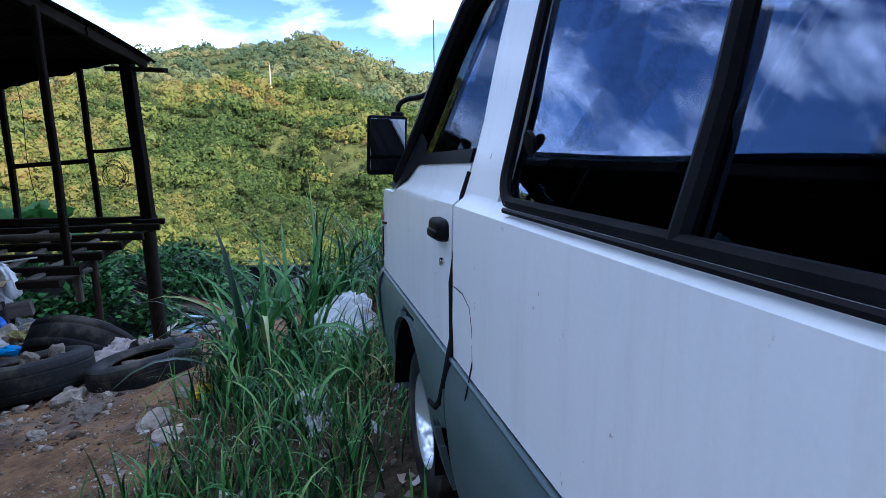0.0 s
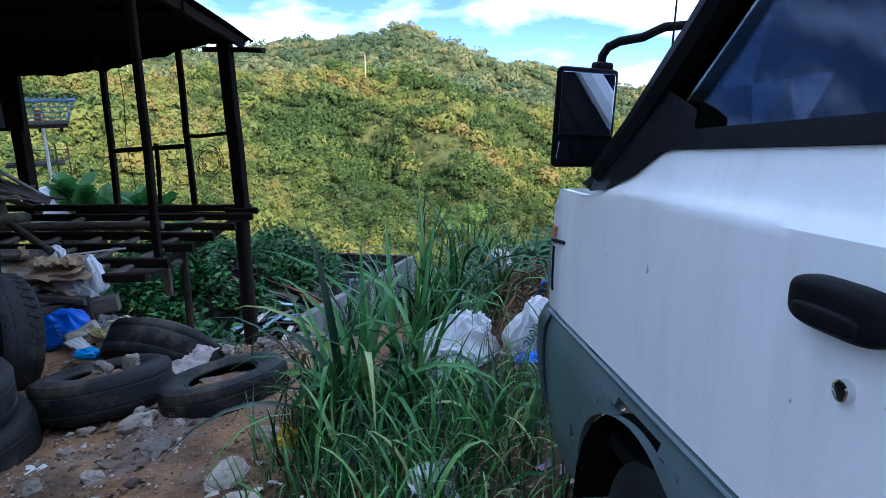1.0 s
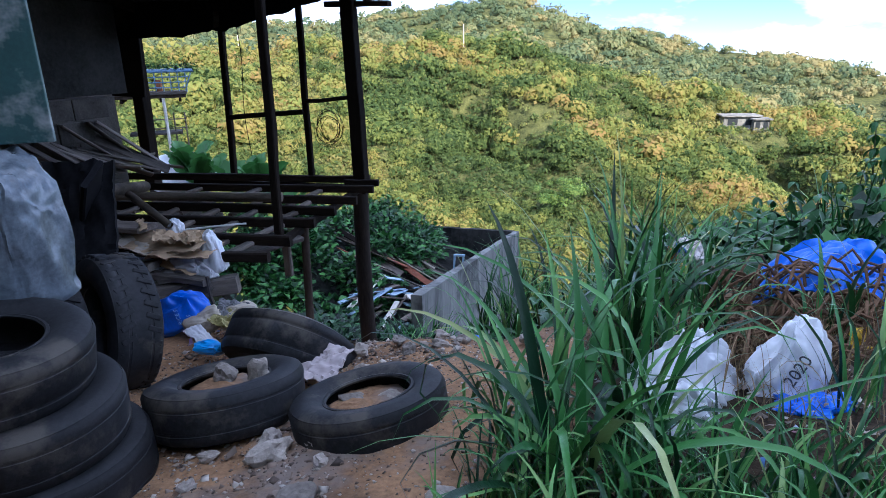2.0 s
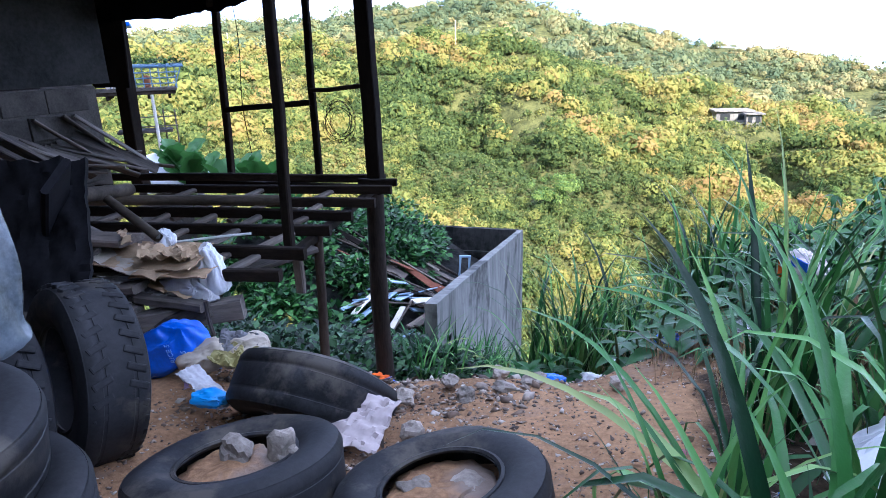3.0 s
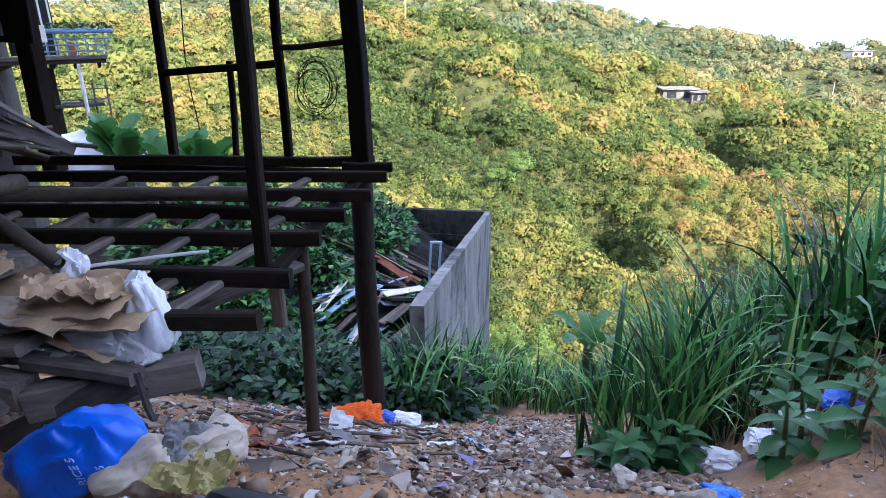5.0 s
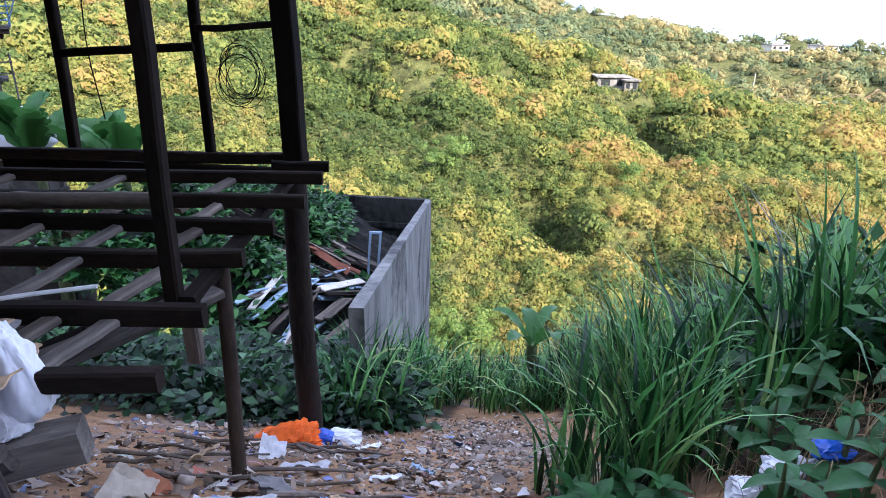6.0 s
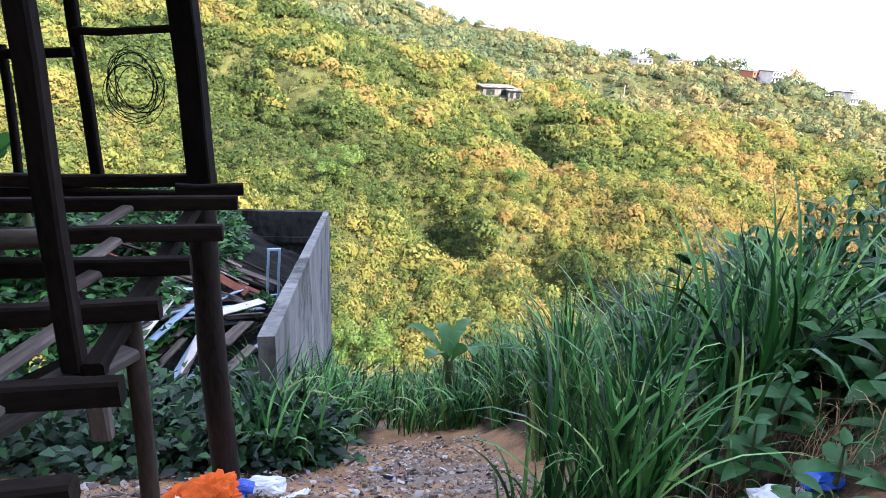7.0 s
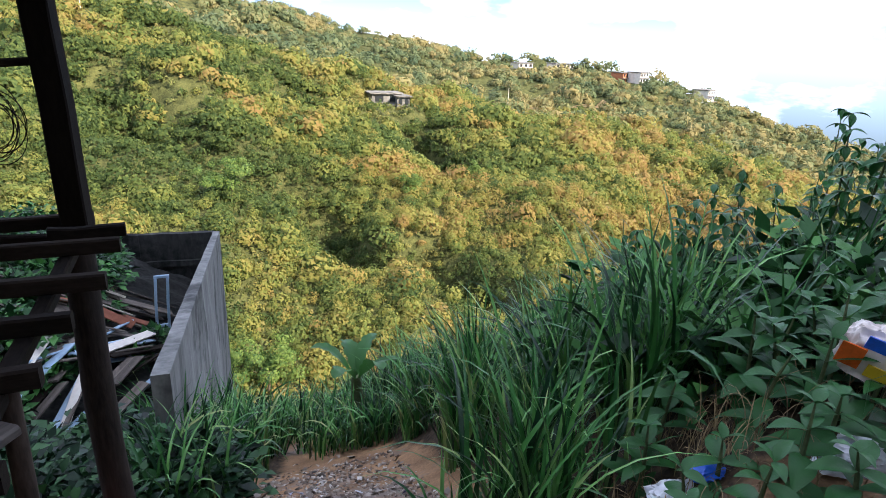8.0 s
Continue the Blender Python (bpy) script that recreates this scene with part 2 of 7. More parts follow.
CARDBOARD = plain("cardboard", (0.40, 0.29, 0.18), 0.85, 0.25)
GREYSHEET = plain("dirty_grey_sheet", (0.17, 0.165, 0.165), 0.7, 0.35)
CLEARFILM = plain("milky_plastic_sheet", (0.10, 0.12, 0.14), 0.22, 0.5)
ORANGE = plain("orange_cloth", (0.72, 0.13, 0.02), 0.85, 0.25)
YELLOW = plain("yellow_scrap", (0.75, 0.50, 0.02), 0.6)
GREENPAINT = surface("chipped_green_paint", (0.015, 0.05, 0.05), (0.035, 0.10, 0.095), 3.0, 0.5, bump=0.2, spots=(0.28, 0.30, 0.30))
PALEBAR = plain("white_painted_stick", (0.55, 0.55, 0.54), 0.6)
PALEBLUE = plain("pale_blue_metal", (0.30, 0.42, 0.55), 0.45)
RAILBLUE = plain("blue_rail_paint", (0.10, 0.19, 0.30), 0.5)
HOUSEWHITE = surface("house_plaster", (0.52, 0.48, 0.42), (0.80, 0.76, 0.69), 0.5, 0.9, bump=0.1, fine=6)
DARKGLASS, _t, _b = nodes_of("dark_window")
_b.inputs["Base Color"].default_value, _b.inputs["Roughness"].default_value = (0.03, 0.035, 0.04, 1), 0.08
TERRACOTTA = plain("terracotta", (0.42, 0.17, 0.09), 0.85)
INK = plain("print_ink", (0.04, 0.04, 0.05), 0.6)
PALEINK = plain("pale_print", (0.25, 0.45, 0.85), 0.6)


# ---- mesh helpers ----
def smooth01(v):
    v = min(1.0, max(0.0, v))
    return v * v * (3 - 2 * v)


def part(name, bm, material, parent=None, label="", m=None, smooth=False):
    """Links a bmesh as one mesh object under a thing or a part."""
    me = bpy.data.meshes.new(name)
    bm.to_mesh(me)
    bm.free()
    me.materials.append(material)
    if smooth:
        me.polygons.foreach_set("use_smooth", [True] * len(me.polygons))
        me.set_sharp_from_angle(angle=radians(42))
    ob = new(name, me)
    if m is not None:
        ob.matrix_basis = m
    if parent is not None:
        ob.parent = parent
    if label:
        tagged(ob, label)
    return ob


def arrays_mesh(name, verts, faces, material, parent=None, smooth=False, normals=None, hue=None):
    """A mesh from numpy arrays of corners and equal-sided faces."""
    me = bpy.data.meshes.new(name)
    n = faces.shape[1]
    me.vertices.add(len(verts))
    me.vertices.foreach_set("co", verts.astype(np.float32).ravel())
    me.loops.add(faces.size)
    me.loops.foreach_set("vertex_index", faces.astype(np.int32).ravel())
    me.polygons.add(len(faces))
    me.polygons.foreach_set("loop_start", np.arange(0, faces.size, n, dtype=np.int32))
    if smooth:
        me.polygons.foreach_set("use_smooth", np.ones(len(faces), dtype=bool))
    me.update(calc_edges=True)
    if normals is not None:
        me.normals_split_custom_set_from_vertices(normals.tolist())
    if hue is not None:
        at = me.attributes.new("hue", "FLOAT", "POINT")
        at.data.foreach_set("value", hue.astype(np.float32))
    me.materials.append(material)
    ob = new(name, me)
    if parent is not None:
        ob.parent = parent
    return ob


def empty(name, m=None):
    ob = new(name)
    if m is not None:
        ob.matrix_basis = m
    return ob


def block(bm, size, m=None, bevel=0.0):
    """A box with its centre at m, its edges rounded off by bevel."""
    m = m if m is not None else Matrix()
    made = bmesh.ops.create_cube(bm, size=1.0, matrix=m @ Matrix.Diagonal((*size, 1)))
    if bevel:
        edges = {e for v in made["verts"] for e in v.link_edges}
        bmesh.ops.bevel(bm, geom=list(edges), offset=bevel, segments=2, affect="EDGES", profile=0.6)
    return bm


def along(a, b):
    """The pose at the middle of a and b whose x runs from a to b, z as upright as can be."""
    a, b = Vector(a), Vector(b)
    x = (b - a).normalized()
    up = Vector((0, 0, 1)) if abs(x.z) < 0.98 else Vector((0, 1, 0))
    y = up.cross(x).normalized()
    z = x.cross(y)
    m = Matrix((x, y, z)).transposed().to_4x4()
    m.translation = (a + b) / 2
    return m


def beam(name, a, b, wide, high, material, parent, worn=0.006, seed=0, label=""):
    """A sawn timber from a to b, slightly bowed and worn."""
    length = (Vector(b) - Vector(a)).length
    bm = bmesh.new()
    n = max(3, int(length / 0.35))
    rnd = random.Random(seed + int(length * 977))
    rings = []
    for i in range(n + 1):
        x = (i / n - 0.5) * length
        oy, oz = rnd.uniform(-worn, worn), rnd.uniform(-worn, worn)
        c = 0.008
        pts = [(-wide / 2 + c, -high / 2), (wide / 2 - c, -high / 2), (wide / 2, -high / 2 + c), (wide / 2, high / 2 - c), (wide / 2 - c, high / 2), (-wide / 2 + c, high / 2), (-wide / 2, high / 2 - c), (-wide / 2, -high / 2 + c)]
        rings.append([bm.verts.new((x, y + oy, z + oz)) for y, z in pts])
    for r0, r1 in zip(rings, rings[1:]):
        for k in range(8):
            bm.faces.new((r0[k], r0[(k + 1) % 8], r1[(k + 1) % 8], r1[k]))
    bm.faces.new(rings[0][::-1])
    bm.faces.new(rings[-1])
    bmesh.ops.recalc_face_normals(bm, faces=bm.faces)
    return part(name, bm, material, parent, label, along(a, b))


def tube(bm, pts, radii, sides=10, cap=True):
    """A round tube along pts."""
    pts = [Vector(p) for p in pts]
    if isinstance(radii, (int, float)):
        radii = [radii] * len(pts)
    rings = []
    side = None
    for i, p in enumerate(pts):
        d = (pts[min(i + 1, len(pts) - 1)] - pts[max(i - 1, 0)]).normalized()
        if side is None:
            side = d.orthogonal().normalized()
        side = (side - d * side.dot(d)).normalized()
        other = d.cross(side)
        rings.append([bm.verts.new(p + (side * math.cos(k * math.tau / sides) + other * math.sin(k * math.tau / sides)) * radii[i]) for k in range(sides)])
    for r0, r1 in zip(rings, rings[1:]):
        for k in range(sides):
            bm.faces.new((r0[k], r0[(k + 1) % sides], r1[(k + 1) % sides], r1[k]))
    if cap:
        bm.faces.new(rings[0][::-1])
        bm.faces.new(rings[-1])
    return bm


def lathe(bm, profile, sides=40, m=None, closed=True):
    """Turns a closed profile of (radius, z) round z."""
    m = m if m is not None else Matrix()
    rings = [[bm.verts.new(m @ Vector((r * math.cos(a), r * math.sin(a), z))) for r, z in profile] for a in (k * math.tau / sides for k in range(sides))]
    n = len(profile)
    for k in range(sides):
        a, b = rings[k], rings[(k + 1) % sides]
        for i in range(n if closed else n - 1):
            j = (i + 1) % n
            bm.faces.new((a[i], b[i], b[j], a[j]))
    return bm


def rock(name, size, material, parent=None, seed=0, flat=0.7, m=None):
    """A broken stone: an icosphere with its corners pulled about."""
    bm = bmesh.new()
    bmesh.ops.create_icosphere(bm, subdivisions=3, radius=0.5)
    for v in bm.verts:
        k = noise.noise(v.co * 2.3 + Vector((seed * 7.3, seed * 1.7, 0))) * 0.55 + noise.noise(v.co * 7.0 + Vector((seed, 0, 0))) * 0.10
        v.co *= 1 + k
        v.co = Vector((round(v.co.x * 5) / 5 * 0.35 + v.co.x * 0.65, v.co.y, round(v.co.z * 4) / 4 * 0.4 + v.co.z * 0.6))
        v.co = Vector((v.co.x * size[0], v.co.y * size[1], v.co.z * size[2]))
    return part(name, bm, material, parent, "", m)


def bag(name, size, material, seed=0, m=None, parent=None, label="", lumps=0.3, crease=0.06, pinch=0.0):
    """A slumped, creased sack or bundle: lumpy, folded, flat below."""
    bm = bmesh.new()
    bmesh.ops.create_icosphere(bm, subdivisions=5 if max(size) > 0.2 else 4, radius=0.5)
    off = Vector((seed * 3.1, seed * 5.7, seed * 1.3))
    for v in bm.verts:
        c = Vector([math.copysign(abs(q * 2) ** 0.8 / 2, q) for q in v.co])
        p = v.co * 1.7 + off
        k = 0.86 + lumps * noise.noise(p)
        c = c * k
        c += Vector((noise.noise(p * 1.6 + Vector((5, 0, 0))), noise.noise(p * 1.6 + Vector((0, 7, 0))), noise.noise(p * 1.6 + Vector((0, 0, 9))))) * 0.10
        for f, w in ((2.4, 1.0), (5.0, 0.55), (10.0, 0.28)):
            c += v.co.normalized() * crease * w * (0.6 - 2.2 * abs(noise.noise(p * f + Vector((0, f, 0)))))
        c.z = max(c.z, -0.30 + 0.02 * noise.noise(p * 4))
        if pinch:
            up = smooth01((c.z + 0.30) / 0.75)
            gather = 0.10 * math.sin(math.atan2(v.co.y, v.co.x) * 9 + 4 * noise.noise(p)) * up
            c.x, c.y = c.x * (1 - pinch * up + gather), c.y * (1 - pinch * up + gather)
        v.co = Vector((c.x * size[0], c.y * size[1], (c.z + 0.30) * size[2]))
    return part(name, bm, material, parent, label, m, smooth=True)


def sheet(name, w, d, material, seed=0, m=None, parent=None, wave=0.05, thick=0.004, n=22, label="", fold=0.0):
    """A crumpled sheet of cloth, film or card, with thickness."""
    bm = bmesh.new()
    grid = {}
    for side in (0, 1):
        for i in range(n + 1):
            for j in range(n + 1):
                x, y = (i / n - 0.5) * w, (j / n - 0.5) * d
                p = Vector((x * 3.1 / max(w, d) * 1.5 + seed * 2.3, y * 3.1 / max(w, d) * 1.5, seed))
                z = wave * (noise.noise(p) + 0.5 * (1 - 2 * abs(noise.noise(p * 2.7))) + 0.2 * noise.noise(p * 6)) - fold * (x / w * 2) ** 2
                edge = 0.10 * noise.noise(Vector((i * 0.22, j * 0.22, seed))) + 0.02 * noise.noise(Vector((i * 0.7, j * 0.7, seed)))
                grid[side, i, j] = bm.verts.new((x * (1 + edge), y * (1 + edge), z + side * thick))
    for i in range(n):
        for j in range(n):
            bm.faces.new([grid[1, a, b] for a, b in ((i, j), (i + 1, j), (i + 1, j + 1), (i, j + 1))])
            bm.faces.new([grid[0, a, b] for a, b in ((i, j), (i, j + 1), (i + 1, j + 1), (i + 1, j))])
    rim = [(i, 0) for i in range(n)] + [(n, j) for j in range(n)] + [(i, n) for i in range(n, 0, -1)] + [(0, j) for j in range(n, 0, -1)]
    for a, b in zip(rim, rim[1:] + rim[:1]):
        bm.faces.new((grid[0, a[0], a[1]], grid[0, b[0], b[1]], grid[1, b[0], b[1]], grid[1, a[0], a[1]]))
    return part(name, bm, material, parent, label, m, smooth=True)

# ---- ground: terrace, falling path, valley, opposite hill and an added sun-blocking bank behind, one sheet ----
RIDGE_AZ = [-180, -110, -75, -60, -45, -35, -28, -21, -17.5, -12, -7, -2, 4, 7, 12, 17, 25, 33, 41, 55, 75, 110, 180]
RIDGE_EL = [-10, -10, -10, -9.0, -6.8, -3.9, -2.3, -2.2, -2.2, -1.2, 0.0, 1.2, 1.9, 2.9, 4.4, 4.1, 2.8, 3.0, 1.7, 1.2, 0.5, -5, -10]
SPUR_AZ = [-180, -75, -60, -45, -30, -20, -10, 0, 6, 12, 16, 26, 40, 60, 90, 180]
SPUR_EL = [-16, -16, -14, -12, -8.5, -7.8, -6.6, -4.2, -1.9, -0.7, 0.2, 0.2, -0.2, -1.0, -4, -16]
HUB = Vector((1.0, 6.0, 0.0))


def lump(x, y, scale, seed=0.0):
    return noise.noise(Vector((x * scale, y * scale, seed)))


def near_ground(x, y):
    """Height of the near ground: the terrace, the bank beside the path, and the slope that falls from the edge."""
    side = smooth01((x - 1.25) / 0.9)
    edge = 7.95 + 0.80 * side
    s = max(0.0, y - edge)
    z = 0.10 + 0.17 * max(0.0, min(2.6, x - 0.4)) + 0.10 * max(0.0, 6.9 - y) - 0.15 * max(0.0, min(y, edge) - 6.9)
    z = min(z, 0.95)
    z -= 0.68 * min(s, 2.8) + 0.60 * min(max(0.0, s - 2.8), 5.2) + 0.76 * max(0.0, s - 8.0)
    # unseen bank added behind, steep enough to keep the sun off the terrace
    if y < -2:
        z = 0.9 + 1.45 * min(55.0, (-2 - y)) * smooth01((-2 - y) / 6) * smooth01((x + 12) / 12)
    z += 0.03 * lump(x, y, 1.3, 1) + 0.018 * lump(x, y, 5.0, 2) + 0.006 * lump(x, y, 17.0, 3)
    return z


def hill_height(r, az):
    rz = np.interp(az, RIDGE_AZ, RIDGE_EL)
    sz = np.interp(az, SPUR_AZ, SPUR_EL)
    spur = 180 * math.tan(radians(float(sz))) + 1.5
    ridge = 400 * math.tan(radians(float(rz))) + 1.5
    if r < 180:
        k = (r - 52) / 128
        z = -37 + (spur + 37) * (0.85 * k + 0.15 * smooth01(k))
    elif r < 235:
        z = spur - 5 * smooth01((r - 180) / 55)
    elif r < 400:
        z = (spur - 5) + (ridge - spur + 5) * ((r - 235) / 165)
    else:
        z = ridge - 0.25 * (r - 400)
    return z


SITES = ((25.0, 180.0, -17.4, 7.0), (29.6, 177.4, -18.0, 4.5), (135.4, 367.2, -18.1, 9.0), (143.0, 350.0, -22.0, 9.0), (156.8, 358.5, -17.5, 9.0), (186.3, 337.9, -20.5, 8.0), (194.6, 333.2, -19.9, 8.0), (177.8, 321.6, -25.6, 6.0), (218.9, 304.1, -29.6, 8.0))    # ground levelled at the hill's houses, set along the camera's sight lines: place, height, reach
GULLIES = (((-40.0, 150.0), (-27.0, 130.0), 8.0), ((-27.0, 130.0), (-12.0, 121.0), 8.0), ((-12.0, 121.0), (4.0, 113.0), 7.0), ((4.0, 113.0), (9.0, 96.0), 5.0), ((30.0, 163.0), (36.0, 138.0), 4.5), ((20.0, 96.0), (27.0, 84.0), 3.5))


def shaded_gully(x, y, wide=1.0):
    """Steep gullies in the opposite hillside: 1 along their beds, 0 outside; leaf hue is darkened by it as shade."""
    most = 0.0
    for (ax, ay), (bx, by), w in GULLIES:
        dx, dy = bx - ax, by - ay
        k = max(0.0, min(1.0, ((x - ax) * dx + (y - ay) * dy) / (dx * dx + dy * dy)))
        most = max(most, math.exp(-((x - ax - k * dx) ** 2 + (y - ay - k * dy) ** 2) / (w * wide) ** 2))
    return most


def ground_z(x, y):
    dx, dy = x - HUB.x, y - HUB.y
    r = math.hypot(dx, dy)
    if r < 44 or y < 2:
        return near_ground(x, y)
    az = math.degrees(math.atan2(-dx, dy))
    far = hill_height(max(r, 52), az)
    far += 5.0 * lump(x, y, 0.018, 4) * smooth01((r - 60) / 60) + 1.6 * lump(x, y, 0.06, 5)
    far += 5.0 * abs(lump(x, y, 0.03, 8)) * smooth01((r - 60) / 60)
    far += 4.0 * lump(x, y, 0.042, 9) * smooth01((r - 55) / 30) * smooth01((260 - r) / 60)
    far -= 11.0 * shaded_gully(x, y)
    if r > 150:
        for hx, hy, hz, reach in SITES:
            far += (hz - far) * smooth01(1.9 - math.hypot(x - hx, y - hy) / reach)
    w = smooth01((r - 44) / 18) * smooth01((y - 2) / 15)
    return near_ground(x, y) * (1 - w) + far * w


def make_ground():
    azs = np.r_[np.arange(-66, 58, 0.36), np.arange(58, 294, 3.5)]
    rads = [0.0]
    r = 0.35
    while r < 900:
        rads.append(r)
        r *= 1.021 if r < 20 else 1.03
    verts = [(HUB.x, HUB.y, ground_z(HUB.x, HUB.y))]
    for r in rads[1:]:
        for a in azs:
            x, y = HUB.x - r * math.sin(radians(a)), HUB.y + r * math.cos(radians(a))
            verts.append((x, y, ground_z(x, y)))
    n = len(azs)
    faces = []
    for i in range(len(rads) - 2):
        for k in range(n):
            a, b = 1 + i * n + k, 1 + i * n + (k + 1) % n
            faces.append((a, b, b + n, a + n))
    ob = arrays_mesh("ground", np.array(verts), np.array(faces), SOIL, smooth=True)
    me = ob.data
    bm = bmesh.new()
    bm.from_mesh(me)
    bm.verts.ensure_lookup_table()
    for k in range(n):
        bm.faces.new((bm.verts[0], bm.verts[1 + (k + 1) % n], bm.verts[1 + k]))
    bm.to_mesh(me)
    bm.free()
    me.materials.append(SCRUB)
    for p in me.polygons:
        c = p.center
        p.use_smooth = True
        if math.hypot(c.x - HUB.x, c.y - HUB.y) > 17 or c.y < -1:
            p.material_index = 1
    # leaf litter, with the growth's shade in its tone, on the bank and down the slope
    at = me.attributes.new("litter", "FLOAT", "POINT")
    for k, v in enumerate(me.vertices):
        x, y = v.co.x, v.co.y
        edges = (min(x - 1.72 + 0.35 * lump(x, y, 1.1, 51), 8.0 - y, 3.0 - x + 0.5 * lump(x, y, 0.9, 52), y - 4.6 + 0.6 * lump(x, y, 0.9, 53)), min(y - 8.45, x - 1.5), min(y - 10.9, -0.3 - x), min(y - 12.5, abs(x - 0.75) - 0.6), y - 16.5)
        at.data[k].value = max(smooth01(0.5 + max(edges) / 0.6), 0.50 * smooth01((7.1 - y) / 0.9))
    tagged(ob, "reddish trodden soil terrace falling to a scrub valley and hill", "ground", kind="structure")


make_ground()


# ---- woods on the opposite hill ----
def leaf_cloud(centres, sizes, per, leaf, seed, squash=0.85, hollow=0.80):
    """Crowns of many small bent leaf clumps round each centre: lobed, uneven, with gaps."""
    rng = np.random.default_rng(seed)
    n = len(centres)
    d = rng.normal(size=(n, per, 3))
    d /= np.linalg.norm(d, axis=2, keepdims=True)
    d[..., 2] = np.abs(d[..., 2]) - 0.3 * rng.random((n, per))
    # some leaves flipped sunward, to thicken the side of crowns the camera sees
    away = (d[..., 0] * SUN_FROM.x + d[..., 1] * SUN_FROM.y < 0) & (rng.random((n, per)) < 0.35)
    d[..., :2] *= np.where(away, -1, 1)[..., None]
    lobes = rng.normal(size=(n, 6, 3))
    lobes[..., 2] = np.abs(lobes[..., 2])
    lobes /= np.linalg.norm(lobes, axis=2, keepdims=True)
    near = np.max(np.einsum("npk,nqk->npq", d, lobes), axis=2)
    rad = (hollow + (1 - hollow) * rng.random((n, per))) * (0.55 + 0.55 * near ** 2)
    p = centres[:, None, :] + d * rad[..., None] * sizes[:, None, None] * np.array([1, 1, squash])
    a = rng.normal(size=(n, per, 3)) * 0.30 + d
    a /= np.linalg.norm(a, axis=2, keepdims=True)
    u = np.cross(a, rng.normal(size=(n, per, 3)))
    u /= np.linalg.norm(u, axis=2, keepdims=True)
    v = np.cross(a, u)
    s = (leaf * (0.6 + 0.8 * rng.random((n, per))))[..., None] * (sizes[:, None, None] / np.mean(sizes)) ** 0.8
    tips = np.stack([p - u * s, p + u * s, p + v * s * 1.2 + a * s * 0.25], axis=2)
    verts = tips.reshape(-1, 3)
    nrm = d * np.array([1, 1, 0.9]) + 0.40 * a + np.array([0, 0, 0.15])
    nrm = np.repeat(nrm / np.linalg.norm(nrm, axis=2, keepdims=True), 3, axis=1).reshape(-1, 3)
    # hue raised low and right to brighten, lowered in the gullies as painted shade
    hue = 0.55 + 0.15 * rng.normal(size=n) - 0.34 * (rng.random(n) < 0.24) * (sizes > 0.9) + np.array([0.40 * lump(c[0], c[1], 0.014, 31) + 0.60 * lump(c[0], c[1], 0.045, 32) + 0.40 * lump(c[0], c[1], 0.13, 33) + 0.10 * max(-1.0, min(1.0, (c[0] + 5) / 60)) + 0.14 * math.exp(-((c[0] - 10) / 22) ** 2 - ((c[1] - 82) / 30) ** 2) - 0.60 * shaded_gully(c[0], c[1], 2.0) for c in centres])
    return verts, np.arange(len(verts)).reshape(-1, 3), nrm, np.repeat(np.clip(hue, 0.05, 0.95), per * 3)


TRACK = ((70, 243), (92, 246), (112, 249), (128, 256), (142, 270))


def on_track(x, y, wide=3.5):
    """True on the dirt track along the hill and on the slope just below it."""
    return any(ax <= x <= bx and -2.2 * wide < y - ay - (x - ax) / (bx - ax) * (by - ay) < wide for (ax, ay), (bx, by) in zip(TRACK, TRACK[1:]))


def make_woods():
    rng = random.Random(11)
    plan = (("near_woods", 4900, 56, 135, 0.9, 2.5, 165, 0.175, 5, HILLTREES), ("hillside_woods", 7400, 125, 255, 1.3, 3.6, 108, 0.33, 6, HILLTREES), ("ridge_woods", 4600, 235, 415, 1.8, 4.4, 80, 0.54, 7, RIDGETREES))
    for name, count, r0, r1, size0, size1, per, leaf, seed, mat in plan:
        pts, sizes = [], []
        while len(pts) < count:
            r = math.sqrt(rng.uniform(r0 * r0, r1 * r1))
            az = rng.uniform(-62, 52)
            x, y = HUB.x - r * math.sin(radians(az)), HUB.y + r * math.cos(radians(az))
            if any(math.hypot(x - hx + 0.5 * reach * hx / hy, y - hy + 0.8 * reach) < 1.15 * reach for hx, hy, hz, reach in SITES) or on_track(x, y):
                continue
            if rng.random() < 0.75 + 0.6 * lump(x, y, 0.03, 12):
                s = size0 + (size1 - size0) * rng.random() ** 1.8
                s *= 1.7 if rng.random() < 0.08 else 1
                pts.append((x, y, ground_z(x, y) + s * 0.3))
                sizes.append(s)
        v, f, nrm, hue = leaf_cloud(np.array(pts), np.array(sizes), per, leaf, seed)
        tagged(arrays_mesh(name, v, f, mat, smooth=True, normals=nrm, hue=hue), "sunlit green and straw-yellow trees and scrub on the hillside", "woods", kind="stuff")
    # low scrub that fills the ground between the crowns
    rng = random.Random(12)
    pts, sizes = [], []
    for r0, r1, count, s0 in ((55, 125, 14000, 0.7), (110, 260, 13000, 1.25)):
        for _ in range(count):
            r = math.sqrt(rng.uniform(r0 * r0, r1 * r1))
            az = rng.uniform(-62, 52)
            x, y = HUB.x - r * math.sin(radians(az)), HUB.y + r * math.cos(radians(az))
            s = s0 * rng.uniform(0.7, 1.6)
            pts.append((x, y, ground_z(x, y) + s * 0.1))
            sizes.append(s)
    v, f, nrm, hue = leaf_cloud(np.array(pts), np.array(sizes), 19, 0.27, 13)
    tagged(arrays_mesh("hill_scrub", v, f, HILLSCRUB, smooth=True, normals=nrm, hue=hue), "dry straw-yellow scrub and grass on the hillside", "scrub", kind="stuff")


make_woods()

